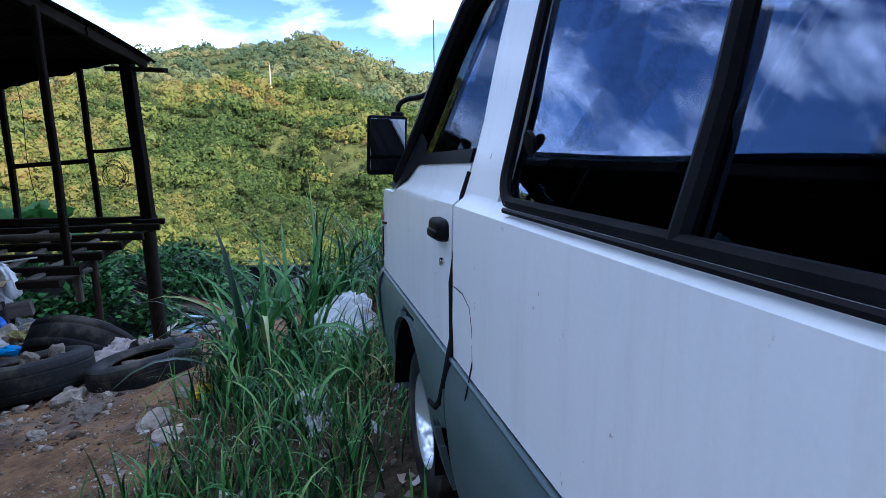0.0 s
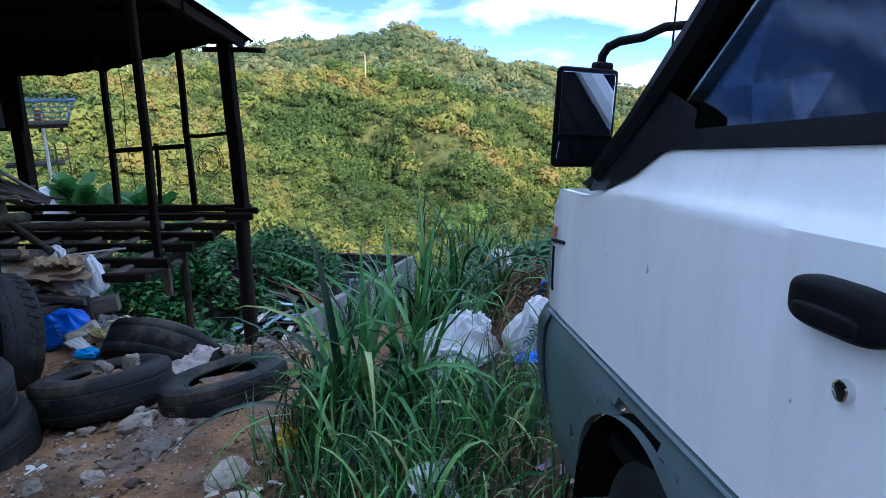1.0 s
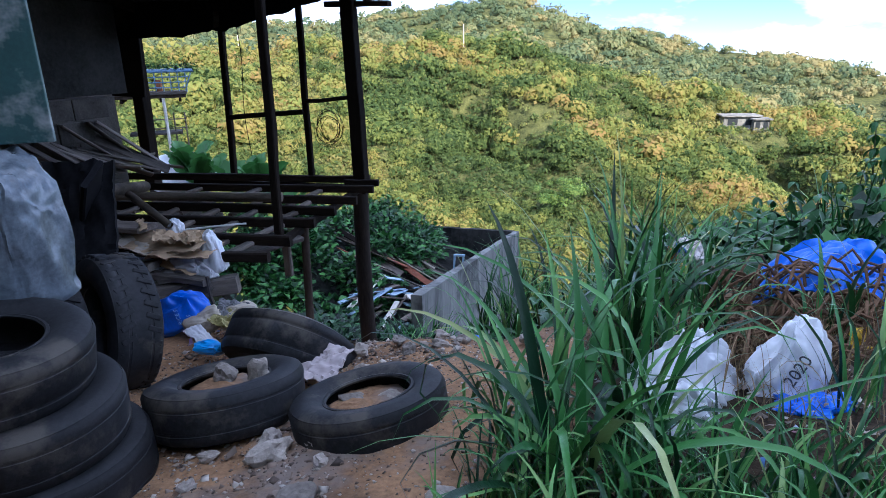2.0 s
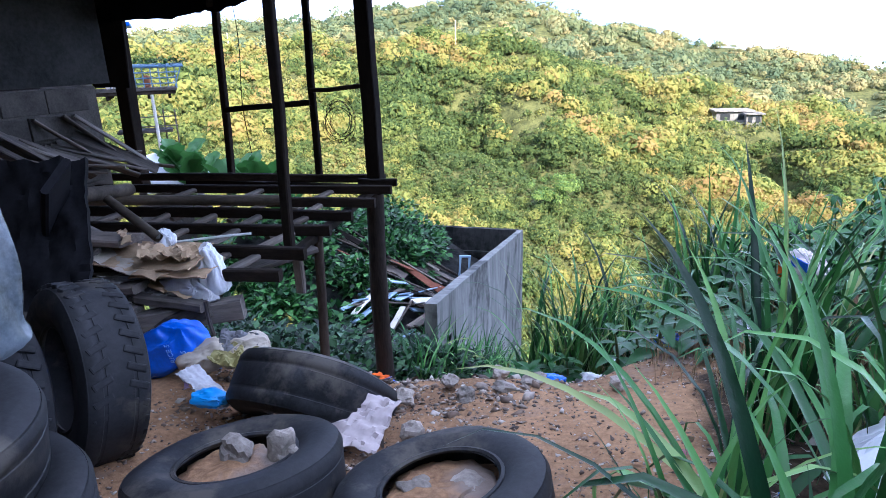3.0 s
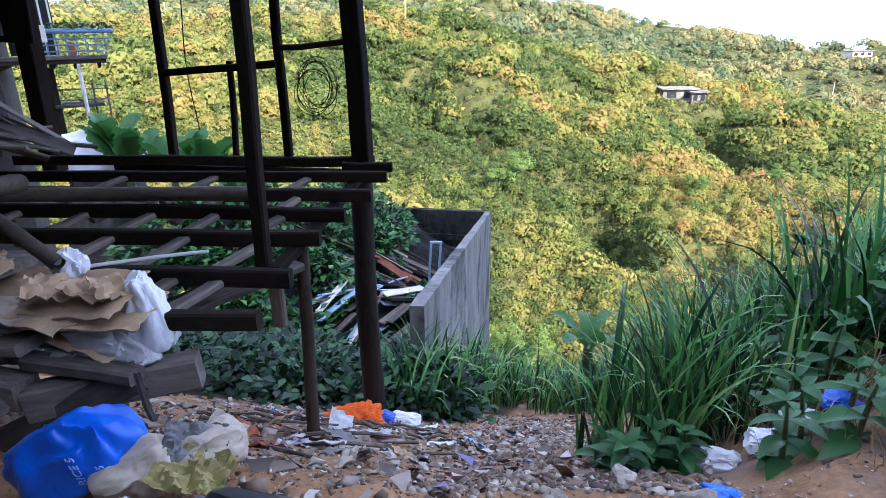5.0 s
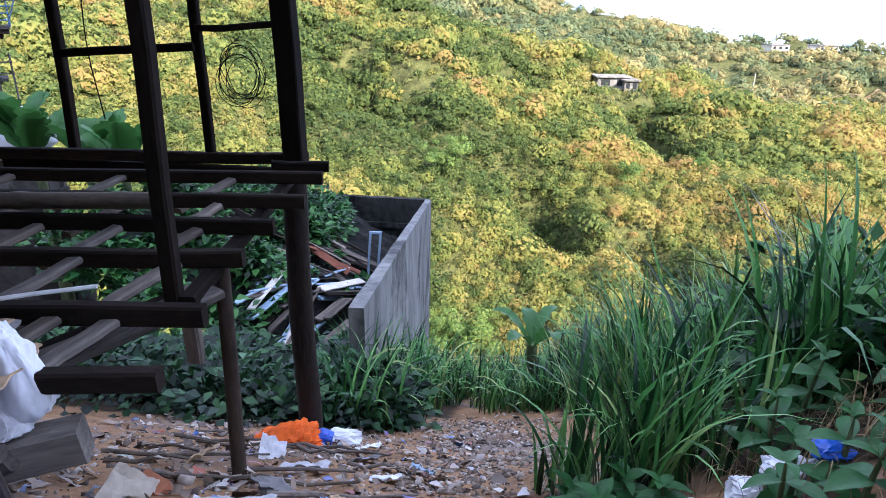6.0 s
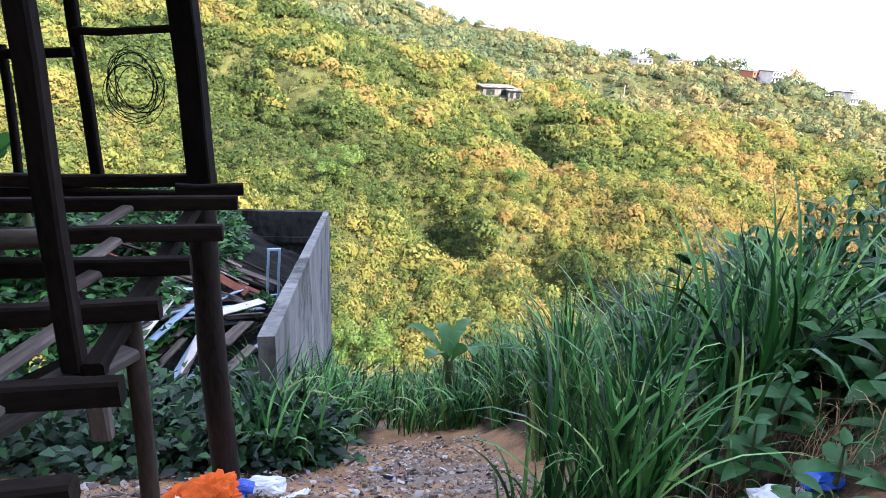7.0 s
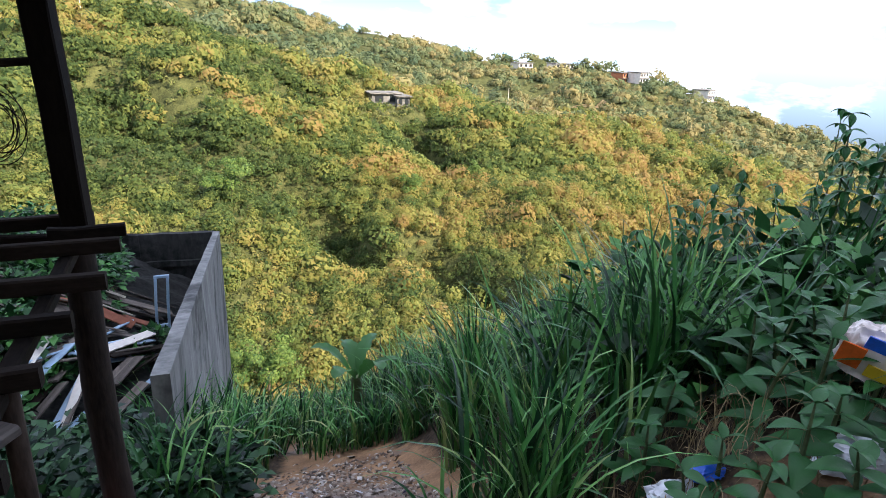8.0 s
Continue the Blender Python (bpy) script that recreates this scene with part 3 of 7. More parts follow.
# ---- van ----
# van posed and shrunk to fit the camera's view
VAN = Matrix.Translation((2.7146, 4.9896, 0.6737)) @ Matrix.Rotation(radians(14.57), 4, "Z") @ Matrix.Rotation(radians(-4.9), 4, "X") @ Matrix.Rotation(radians(1.67), 4, "Y") @ Matrix.Scale(0.704, 4)
HALF = 0.845                # half the van's width
SIDE_Z = [0.26, 0.34, 0.45, 0.58, 0.66, 0.70, 0.735, 0.75, 0.765, 0.85, 0.95, 1.05, 1.12, 1.155, 1.175, 1.20, 1.26, 1.36, 1.48, 1.60, 1.70, 1.78, 1.85, 1.90, 1.935]
SIDE_X = [0.050, 0.022, -0.003, -0.018, -0.021, -0.014, 0.0, 0.004, 0.004, 0.0, 0.0, 0.0, 0.001, 0.002, 0.026, 0.036, 0.052, 0.078, 0.10, 0.125, 0.15, 0.175, 0.22, 0.29, 0.40]


def nose_in(s, z):
    """How far the side is drawn in towards the nose."""
    start = 1.17 + 0.10 * max(0.0, min(0.3, 1.0 - z))
    return 0.0 if s < start else 0.11 * ((s - start) / 0.2) ** 2.2


def side_at(s, z):
    return float(np.interp(z, SIDE_Z, SIDE_X)) + nose_in(s, z)


def nose_s(z):
    """How far forward the nose reaches at a height."""
    return float(np.interp(z, [0.26, 0.45, 0.62, 0.76, 0.80, 0.95, 1.10, 1.17, 1.45, 1.75, 1.88, 1.935], [1.28, 1.35, 1.40, 1.41, 1.385, 1.365, 1.20, 1.15, 0.86, 0.55, 0.36, 0.10]))


def side_panel(name, s_list, z_list, material, parent, keep=lambda s, z: True, warp=lambda s, z: (s, z), thick=0.02, right=False, label="", smooth=True, out=0.0):
    """Sheet metal that follows the van's side over a grid of lengths and heights."""
    bm = bmesh.new()
    sign = -1 if right else 1
    grid = {}
    for i, s0 in enumerate(s_list):
        for j, z0 in enumerate(z_list):
            s, z = warp(s0, z0)
            x = side_at(s, z) - out
            for k in (0, 1):
                xx = x + k * thick
                grid[i, j, k] = bm.verts.new((xx if not right else 2 * HALF - xx, s, z))
    for i in range(len(s_list) - 1):
        for j in range(len(z_list) - 1):
            if not keep((s_list[i] + s_list[i + 1]) / 2, (z_list[j] + z_list[j + 1]) / 2):
                continue
            for k in (0, 1):
                q = [grid[a, b, k] for a, b in ((i, j), (i, j + 1), (i + 1, j + 1), (i + 1, j))]
                bm.faces.new(q if (k == 0) != right else q[::-1])
    edges = [e for e in bm.edges if len(e.link_faces) == 1]
    pair = {}
    for key, v in grid.items():
        pair[v] = grid[key[0], key[1], 1 - key[2]]
    for e in edges:
        a, b = e.verts
        c, d = pair[b], pair[a]
        if a.index == -2:
            continue
        try:
            bm.faces.new((a, b, c, d))
        except ValueError:
            pass
    bmesh.ops.delete(bm, geom=[v for v in bm.verts if not v.link_faces], context="VERTS")
    bmesh.ops.recalc_face_normals(bm, faces=bm.faces)
    return part(name, bm, material, parent, label, smooth=smooth)


def rounded(x, y, z, m):
    """A pebble-like moulding: a box whose corners are fully rounded."""
    bm = bmesh.new()
    bmesh.ops.create_icosphere(bm, subdivisions=4, radius=1.0)
    for v in bm.verts:
        v.co = m @ Vector([math.copysign(abs(q) ** 0.55, q) * d / 2 for q, d in zip(v.co, (x, y, z))])
    return bm


def steps(a, b, n):
    return [a + (b - a) * i / n for i in range(n + 1)]


def arch_keep(cs, cz, r):
    return lambda s, z: (s - cs) ** 2 + (z - cz) ** 2 > r * r


def arch_warp(cs, cz, r):
    """Pulls the grid lines next to a wheel opening on to its circle."""
    def warp(s, z):
        d = math.hypot(s - cs, z - cz)
        if 1e-6 < d and abs(d - r) < 0.035:
            return cs + (s - cs) * r / d, cz + (z - cz) * r / d
        return s, z
    return warp


AXLE_S, AXLE_Z, ARCH_R = 0.50, 0.29, 0.395
REAR_S = AXLE_S - 2.24
DOOR_S = -0.095
BELT = 1.262


def belt_at(s):
    """Height of the door's upper edge, dropping towards the windscreen."""
    return float(np.interp(s, [-0.1, 0.58, 0.68, 0.78, 0.90, 1.2], [1.264, 1.246, 1.212, 1.155, 1.122, 1.10]))


def belt_warp(s, z):
    return s, z if z < 1.06 else 1.06 + (z - 1.06) * (belt_at(s) - 1.06) / (BELT - 1.06)


def make_van():
    van = empty("van", VAN)
    tagged(van, "white cab-over van with grey-blue lower body, parked on the soil terrace", "van")
    low = [z for z in SIDE_Z if z <= 0.735]
    fine_low = steps(0.26, 0.735, 16)
    mid = [0.75, 0.765, 0.85, 0.95, 1.05, 1.12, 1.14, 1.155, 1.165, 1.175, 1.185, 1.20, 1.22, 1.24, BELT]
    front_arch, rear_arch = arch_keep(AXLE_S, AXLE_Z, ARCH_R), arch_keep(REAR_S, AXLE_Z, ARCH_R)
    warp = arch_warp(AXLE_S, AXLE_Z, ARCH_R)
    # white upper body side, behind the door
    win0, win1, win_b, win_t = -0.365, -2.55, 1.188, 1.70
    s_rear = steps(-3.02, win1, 4)[:-1] + steps(win1, win0, 18)[:-1] + steps(win0, DOOR_S - 0.008, 5)
    z_rear = mid[:-3] + [win_b] + steps(1.30, 1.65, 5) + [win_t, 1.75, 1.80, 1.85, 1.90, 1.935]
    side_panel("body_side", s_rear, z_rear, PAINT, van, lambda s, z: not (win1 < s < win0 and win_b < z < win_t))
    side_panel("body_side", s_rear + [0.2, 0.5, 0.8, 0.94], z_rear[:12], PAINT, van, right=True)
    side_panel("body_side", s_rear, z_rear[11:], PAINT, van, lambda s, z: not (win1 < s < win0 and win_b < z < win_t), right=True)
    side_panel("side_window", steps(win1, win0, 8), steps(win_b, win_t, 4), TINTED, van, right=True, thick=0.005, label="dark tinted side window")
    # lower body
    side_panel("lower_side", steps(-3.02, DOOR_S - 0.008, 60), fine_low, GREYBLUE, van, lambda s, z: rear_arch(s, z) and front_arch(s, z), label="grey-blue painted lower side panel")
    side_panel("lower_side", steps(-3.02, 0.94, 50), fine_low, GREYBLUE, van, lambda s, z: rear_arch(s, z) and front_arch(s, z), right=True)
    # the driver's door, its lower rear corner cut for the wheel
    door = empty("front_door")
    door.parent = van
    s_door = steps(DOOR_S + 0.008, 0.943, 30)
    side_panel("door_skin", s_door, mid, PAINT, door, warp=belt_warp)
    side_panel("door_lower", steps(DOOR_S + 0.008, 0.93, 44), steps(0.50, 0.735, 12), GREYBLUE, door, lambda s, z: math.hypot(s - AXLE_S, z - AXLE_Z) > ARCH_R + 0.035 and z > 0.50 - 0.35 * min(0, s - 0.05), label="grey-blue lower door panel")
    side_panel("arch_panel", steps(DOOR_S - 0.005, 0.97, 60), steps(0.26, 0.70, 24), GREYBLUE, van, lambda s, z: front_arch(s, z) and math.hypot(s - AXLE_S, z - AXLE_Z) <= ARCH_R + 0.05, warp=warp)
    for right in (False, True):
        side_panel("front_lower", steps(0.925, 1.165, 12), steps(0.26, 0.735, 16), GREYBLUE, van, lambda s, z: math.hypot(s - AXLE_S, z - AXLE_Z) > ARCH_R + 0.02, right=right)
    # crease strip between the two colours
    for right in (False, True):
        bm = bmesh.new()
        tube(bm, [((side_at(s, 0.742) - 0.004) if not right else 2 * HALF - side_at(s, 0.742) + 0.004, s, 0.742) for s in steps(-3.0, 1.20, 40)], 0.007, 6)
        part("side_moulding", bm, GREYBLUE, van, smooth=True)
    # the dark gap round the door, with its rubber
    bm = bmesh.new()
    gap = [(DOOR_S - 0.004, 1.24), (DOOR_S + 0.0, 1.18), (DOOR_S, 0.95), (DOOR_S, 0.80), (DOOR_S + 0.005, 0.68), (DOOR_S + 0.05, 0.60), (DOOR_S + 0.12, 0.555), (DOOR_S + 0.2, 0.54)]
    tube(bm, [(side_at(s, z) + 0.002, s, z) for s, z in gap], 0.011, 8)
    part("door_seal", bm, RUBBER, door, "black rubber seal showing in the open door gap")
    # door handle, keyhole
    handle = part("door_handle", rounded(0.052, 0.150, 0.062, pose(-0.004, 0.015, 1.080)), PLASTIC, door, "black plastic door handle in a recess", smooth=True)
    part("grip", rounded(0.022, 0.104, 0.026, pose(-0.026, 0.013, 1.070)), PLASTIC, handle, smooth=True)
    bm = bmesh.new()
    lathe(bm, [(0.0085, 0.003), (0.010, 0.008), (0.0125, 0.007), (0.0135, 0.0), (0.0135, -0.012), (0.0085, -0.012)], 24, pose(-0.002, 0.0, 0.99, 0, -90, 0))
    key = part("keyhole", bm, CHROME, door, "chrome-ringed keyhole", smooth=True)
    bm = bmesh.new()
    lathe(bm, [(0.0, 0.002), (0.0088, 0.002), (0.0088, -0.01), (0.0, -0.01)], 20, pose(-0.002, 0.0, 0.99, 0, -90, 0), closed=False)
    part("lock_barrel", bm, RUBBER, key)
    # fuel flap
    bm = bmesh.new()
    rim = [(-0.115, 0.945), (-0.20, 0.945), (-0.262, 0.925), (-0.285, 0.88), (-0.285, 0.80), (-0.28, 0.70)]
    tube(bm, [(side_at(s, z) + 0.0012, s, z) for s, z in rim], 0.0022, 6)
    part("fuel_flap_edge", bm, RUBBER, van, "dark seam of the fuel flap")
    # glasshouse: pillars, roof, panes
    bm = bmesh.new()
    rows = []
    s_roof = steps(-3.02, 0.36, 16)
    for s in s_roof:
        ring = []
        for z in (1.85, 1.90, 1.935):
            ring.append((side_at(s, z), s, z - (0.05 * ((s - 0.0) / 0.4) ** 2 if s > 0 else 0)))
        ring += [(x, s, 1.955 + 0.02 * math.sin(math.pi * (x - 0.4) / 0.89) - (0.05 * (s / 0.4) ** 2 if s > 0 else 0)) for x in steps(0.5, 2 * HALF - 0.5, 6)]
        ring += [(2 * HALF - p[0], p[1], p[2]) for p in ring[2::-1]]
        rows.append([bm.verts.new(p) for p in ring])
    for a, b in zip(rows, rows[1:]):
        for k in range(len(a) - 1):
            bm.faces.new((a[k], a[k + 1], b[k + 1], b[k]))
    bmesh.ops.solidify(bm, geom=bm.faces[:], thickness=0.02)
    part("roof", bm, PAINT, van, smooth=True)
    # pillar behind the door window is painted; A pillar and frame are black
    def band(name, pts, rad, material, parent, flat=None, label=""):
        bm = bmesh.new()
        tube(bm, pts, rad, 8)
        return part(name, bm, material, parent, label, smooth=True)
    for right in (False, True):
        def sx(s, z, off=0.0):
            x = side_at(s, z) + off
            return (x if not right else 2 * HALF - x, s, z)
        fr = [sx(0.885, 1.180), sx(0.76, 1.30), sx(0.59, 1.47), sx(0.46, 1.61), sx(0.33, 1.74), sx(0.22, 1.82), sx(-0.08, 1.84)]
        band("window_frame", fr, 0.034, PLASTIC, van if right else door, label="black window frame")
        ap = [(p[0] + (0.055 if not right else -0.055), p[1] + 0.09, p[2] + 0.02) for p in fr[:-1]]
        bm = bmesh.new()
        lines = [[bm.verts.new(Vector(p).lerp(Vector(q), k) + Vector(((-0.03 if not right else 0.03) * math.sin(math.pi * k), 0.0, 0.0))) for k in steps(-0.3, 0.95, 8)] for p, q in zip(fr, ap)]
        for a, b in zip(lines, lines[1:]):
            for k in range(8):
                bm.faces.new((a[k], a[k + 1], b[k + 1], b[k]))
        bmesh.ops.recalc_face_normals(bm, faces=bm.faces)
        bmesh.ops.solidify(bm, geom=bm.faces[:], thickness=0.05)
        part("pillar_cover", bm, PLASTIC, van, "black windscreen pillar cover", smooth=True)
        band("a_pillar", [Vector(p).lerp(Vector(q), 1.25) for p, q in zip(fr, ap)], 0.03, PAINT, van, label="white painted windscreen pillar")
        if right:
            band("belt_trim", [sx(s, BELT) for s in steps(DOOR_S, 0.9, 10)], 0.02, PLASTIC, van)
    # belt trim of the door: a broad black band rising to the rear
    side_panel("belt_trim", steps(DOOR_S + 0.004, 0.66, 14), [0.0, 0.006, 0.018, 0.030, 0.036], PLASTIC, door, warp=lambda s, z: (s, belt_at(s) + 0.001 + z), thick=0.03, out=0.007, label="black belt trim")
    bm = bmesh.new()
    corner = [(0.945, 1.155), (0.925, 1.19), (0.86, 1.27), (0.675, 1.42), (0.66, 1.37), (0.51, 1.322), (0.49, 1.270), (0.60, 1.236), (0.69, 1.19), (0.78, 1.15), (0.88, 1.14)]
    vs = [bm.verts.new((side_at(s, z) - 0.004, s, z)) for s, z in corner]
    bm.faces.new(vs)
    bmesh.ops.solidify(bm, geom=bm.faces[:], thickness=0.02)
    part("mirror_base", bm, PLASTIC, door, "black triangular mirror base")
    for right in (False, True):
        bm = bmesh.new()
        rows = [[bm.verts.new(((side_at(s, z) + 0.03) if not right else (2 * HALF - side_at(s, z) - 0.03), s, z)) for s in steps(DOOR_S + 0.02, max(DOOR_S + 0.05, top), 8)] for z, top in ((1.27, 0.80), (1.36, 0.71), (1.50, 0.57), (1.62, 0.46), (1.74, 0.34), (1.82, 0.22))]
        for a, b in zip(rows, rows[1:]):
            for k in range(8):
                bm.faces.new((a[k], a[k + 1], b[k + 1], b[k]))
        bmesh.ops.solidify(bm, geom=bm.faces[:], thickness=0.005)
        part("door_window", bm, TINTED, van if right else door, "tinted front door window", smooth=True)
    # long side window with rubber seal, two panes and a middle post
    for k, (a, b) in enumerate(((win0 - 0.02, -0.985), (-1.015, win1 + 0.02))):
        bm = bmesh.new()
        rows = [[bm.verts.new((side_at(s, z) + 0.012, s, z)) for s in steps(a, b, 6)] for z in steps(win_b + 0.005, win_t - 0.005, 5)]
        for r0, r1 in zip(rows, rows[1:]):
            for q in range(6):
                bm.faces.new((r0[q], r0[q + 1], r1[q + 1], r1[q]))
        bmesh.ops.solidify(bm, geom=bm.faces[:], thickness=0.005)
        part("side_window", bm, TINTED, van, "dark tinted sliding side window", smooth=True)
    bm = bmesh.new()
    loop = []
    c = 0.075
    for cx, cz, a0 in ((win0 - c, win_b + c, -90), (win0 - c, win_t - c, 0), (win1 + c, win_t - c, 90), (win1 + c, win_b + c, 180)):
        for q in range(7):
            a = radians(a0 + q * 15)
            loop.append((cx + c * math.cos(a), cz + c * math.sin(a)))
    loop.append(loop[0])
    tube(bm, [(side_at(s, z) + 0.002, s, z) for s, z in loop], 0.013, 8, cap=False)
    part("window_seal", bm, RUBBER, van, "black rubber window seal", smooth=True)
    bm = bmesh.new()
    tube(bm, [(side_at(s, win_b - 0.012) - 0.016, s, win_b - 0.012) for s in steps(win0 - 0.1, win1 + 0.1, 12)], 0.006, 6)
    part("seal_lip", bm, PLASTIC, van)
    bm = bmesh.new()
    tube(bm, [(side_at(-1.0, z) + 0.004, -1.0, z) for z in steps(win_b, win_t, 6)], 0.016, 8)
    part("window_post", bm, PLASTIC, van, "black post between the panes", smooth=True)
    bm = bmesh.new()
    lathe(bm, [(0.0, 0.0), (0.024, 0.0), (0.027, 0.004), (0.025, 0.010), (0.0, 0.011)], 24, pose(side_at(-0.44, 1.31) + 0.011, -0.445, 1.31, 0, -102, 0))
    part("window_catch", bm, PLASTIC, van, "round window catch", smooth=True)
    # wings beside the nose
    for right in (False, True):
        side_panel("front_wing", steps(0.944, 1.12, 6), [0.75, 0.765, 0.85, 0.95, 1.05, 1.09, 1.11, 1.125], PAINT, van, right=right)
    # nose: rows across the front
    bm = bmesh.new()
    zs = [0.75, 0.765, 0.85, 0.95, 0.99, 1.02, 1.05, 1.08, 1.10, 1.125]
    rows = []
    for z in zs:
        reach = nose_s(z)
        row = []
        for s in steps(1.119, reach - 0.03, 8):
            row.append((side_at(s, z), s, z))
        x0 = row[-1][0]
        row += [(x, reach - 0.03 + 0.03 * math.sin(math.pi * (x - x0) / (2 * HALF - 2 * x0)) ** 0.6, z) for x in steps(x0, 2 * HALF - x0, 10)[1:-1]]
        row += [(2 * HALF - p[0], p[1], p[2]) for p in row[8::-1]]
        rows.append([bm.verts.new(p) for p in row])
    for a, b in zip(rows, rows[1:]):
        for k in range(len(a) - 1):
            bm.faces.new((a[k], a[k + 1], b[k + 1], b[k]))
    bmesh.ops.solidify(bm, geom=bm.faces[:], thickness=0.015)
    bmesh.ops.recalc_face_normals(bm, faces=bm.faces)
    part("nose_panel", bm, PAINT, van, smooth=True)
    # bumper wrapping the nose
    bm = bmesh.new()
    rows = []
    for z, out in ((0.40, 0.0), (0.44, 0.012), (0.60, 0.02), (0.70, 0.024), (0.738, 0.02), (0.756, -0.008)):
        reach = nose_s(z) + out
        row = [(side_at(s, z) - out * 0.6, s, z) for s in steps(1.16, reach - 0.05, 8)]
        x0 = row[-1][0]
        row += [(x, reach - 0.05 + 0.05 * math.sin(math.pi * (x - x0) / (2 * HALF - 2 * x0)) ** 0.6, z) for x in steps(x0, 2 * HALF - x0, 10)[1:-1]]
        row += [(2 * HALF - p[0], p[1], p[2]) for p in row[8::-1]]
        rows.append([bm.verts.new(p) for p in row])
    for a, b in zip(rows, rows[1:]):
        for k in range(len(a) - 1):
            bm.faces.new((a[k], a[k + 1], b[k + 1], b[k]))
    bmesh.ops.solidify(bm, geom=bm.faces[:], thickness=0.02)
    bmesh.ops.recalc_face_normals(bm, faces=bm.faces)
    part("bumper", bm, GREYBLUE, van, "grey-blue wrap-round bumper", smooth=True)
    for right in (False, True):
        bm = bmesh.new()
        pts = []
        rows = []
        for z in (0.815, 0.85, 0.90, 0.945):
            row = []
            for s in steps(1.185, nose_s(z) - 0.028, 5):
                row.append((side_at(s, z) - 0.008, s, z))
            x0 = row[-1][0]
            row += [(x0 + q, nose_s(z) - 0.02 + 0.016, z) for q in (0.05, 0.12, 0.2)]
            rows.append([bm.verts.new((p[0] if not right else 2 * HALF - p[0], p[1], p[2])) for p in row])
        for a, b in zip(rows, rows[1:]):
            for k in range(len(a) - 1):
                bm.faces.new((a[k], a[k + 1], b[k + 1], b[k]))
        bmesh.ops.solidify(bm, geom=bm.faces[:], thickness=0.012)
        bmesh.ops.recalc_face_normals(bm, faces=bm.faces)
        part("headlight", bm, HEADGLASS, van, "clear wrap-round headlight", smooth=False)
    bm = bmesh.new()
    block(bm, (0.014, 0.05, 0.034), pose(side_at(1.18, 0.995) - 0.001, 1.18, 0.995, 0, 0, -20), 0.005)
    part("corner_lamp", bm, TERRACOTTA, van, "small rusty brown corner lamp")
    # dark slot over the headlight, and the dark edge of its glass
    bm = bmesh.new()
    tube(bm, [(side_at(s, 0.962) - 0.001, s, 0.975 - 0.09 * (s - 1.08)) for s in steps(1.075, 1.26, 8)], 0.006, 6)
    part("headlight_slot", bm, RUBBER, van, "dark slot above the headlight")
    bm = bmesh.new()
    tube(bm, [(side_at(1.183, z) - 0.002, 1.183, z) for z in steps(0.81, 0.948, 6)], 0.004, 6)
    part("headlight_edge", bm, RUBBER, van)
    # windscreen, rear wall, floor
    bm = bmesh.new()
    vs = [bm.verts.new(p) for p in ((0.16, 1.00, 1.15), (HALF, 1.12, 1.15), (2 * HALF - 0.16, 1.00, 1.15), (2 * HALF - 0.30, 0.36, 1.82), (HALF, 0.42, 1.84), (0.30, 0.36, 1.82))]
    bm.faces.new((vs[0], vs[1], vs[4], vs[5]))
    bm.faces.new((vs[1], vs[2], vs[3], vs[4]))
    bmesh.ops.solidify(bm, geom=bm.faces[:], thickness=0.006)
    part("windscreen", bm, TINTED, van, "tinted windscreen")
    bm = bmesh.new()
    block(bm, (2 * HALF - 0.12, 0.04, 1.45), pose(HALF, -3.01, 0.99), 0.015)
    part("rear_panel", bm, PAINT, van)
    bm = bmesh.new()
    block(bm, (2 * HALF - 0.14, 3.9, 0.05), pose(HALF, -1.05, 0.50), 0.01)
    part("floor_pan", bm, RUBBER, van)
    bm = bmesh.new()
    block(bm, (2 * HALF - 0.2, 0.12, 0.75), pose(HALF, -0.28, 0.92), 0.03)
    block(bm, (0.5, 0.5, 0.14), pose(0.50, 0.02, 0.86), 0.04)
    block(bm, (0.46, 0.12, 0.62), pose(0.50, -0.2, 1.2, -12), 0.04)
    part("front_seat", bm, RUBBER, van, "dark front seat")
    # wheels
    for s in (AXLE_S, REAR_S):
        for x in (0.135, 2 * HALF - 0.135):
            out = -1 if x < HALF else 1
            wheel = empty("wheel", pose(x, s, 0.292, 0, 90 * out, 0))
            wheel.parent = van
            bm = bmesh.new()
            lathe(bm, [(0.175, -0.08), (0.20, -0.092), (0.26, -0.096), (0.285, -0.08), (0.292, -0.05), (0.292, 0.05), (0.285, 0.08), (0.26, 0.096), (0.20, 0.092), (0.175, 0.08)], 44)
            part("tyre", bm, TYRE, wheel, "grey-black road tyre", smooth=True)
            bm = bmesh.new()
            lathe(bm, [(0.0, 0.02), (0.05, 0.045), (0.07, 0.03), (0.12, 0.012), (0.155, 0.03), (0.165, 0.075), (0.178, 0.085), (0.178, -0.07), (0.0, -0.07)], 36)
            part("rim", bm, LAMPGLASS, wheel, "silver pressed-steel rim", smooth=True)
    # dark wheel wells
    for s in (AXLE_S, REAR_S):
        for x in (0.30, 2 * HALF - 0.30):
            bm = bmesh.new()
            pts = [(ARCH_R * math.cos(radians(a)), ARCH_R * math.sin(radians(a))) for a in range(0, 181, 15)]
            rows = [[bm.verts.new((x + d, s + p, AXLE_Z + q)) for p, q in pts] for d in (-0.298, 0.27)]
            for k in range(len(pts) - 1):
                bm.faces.new((rows[0][k], rows[0][k + 1], rows[1][k + 1], rows[1][k]))
            bm.faces.new(rows[1 if x < HALF else 0])
            bmesh.ops.solidify(bm, geom=bm.faces[:], thickness=0.006)
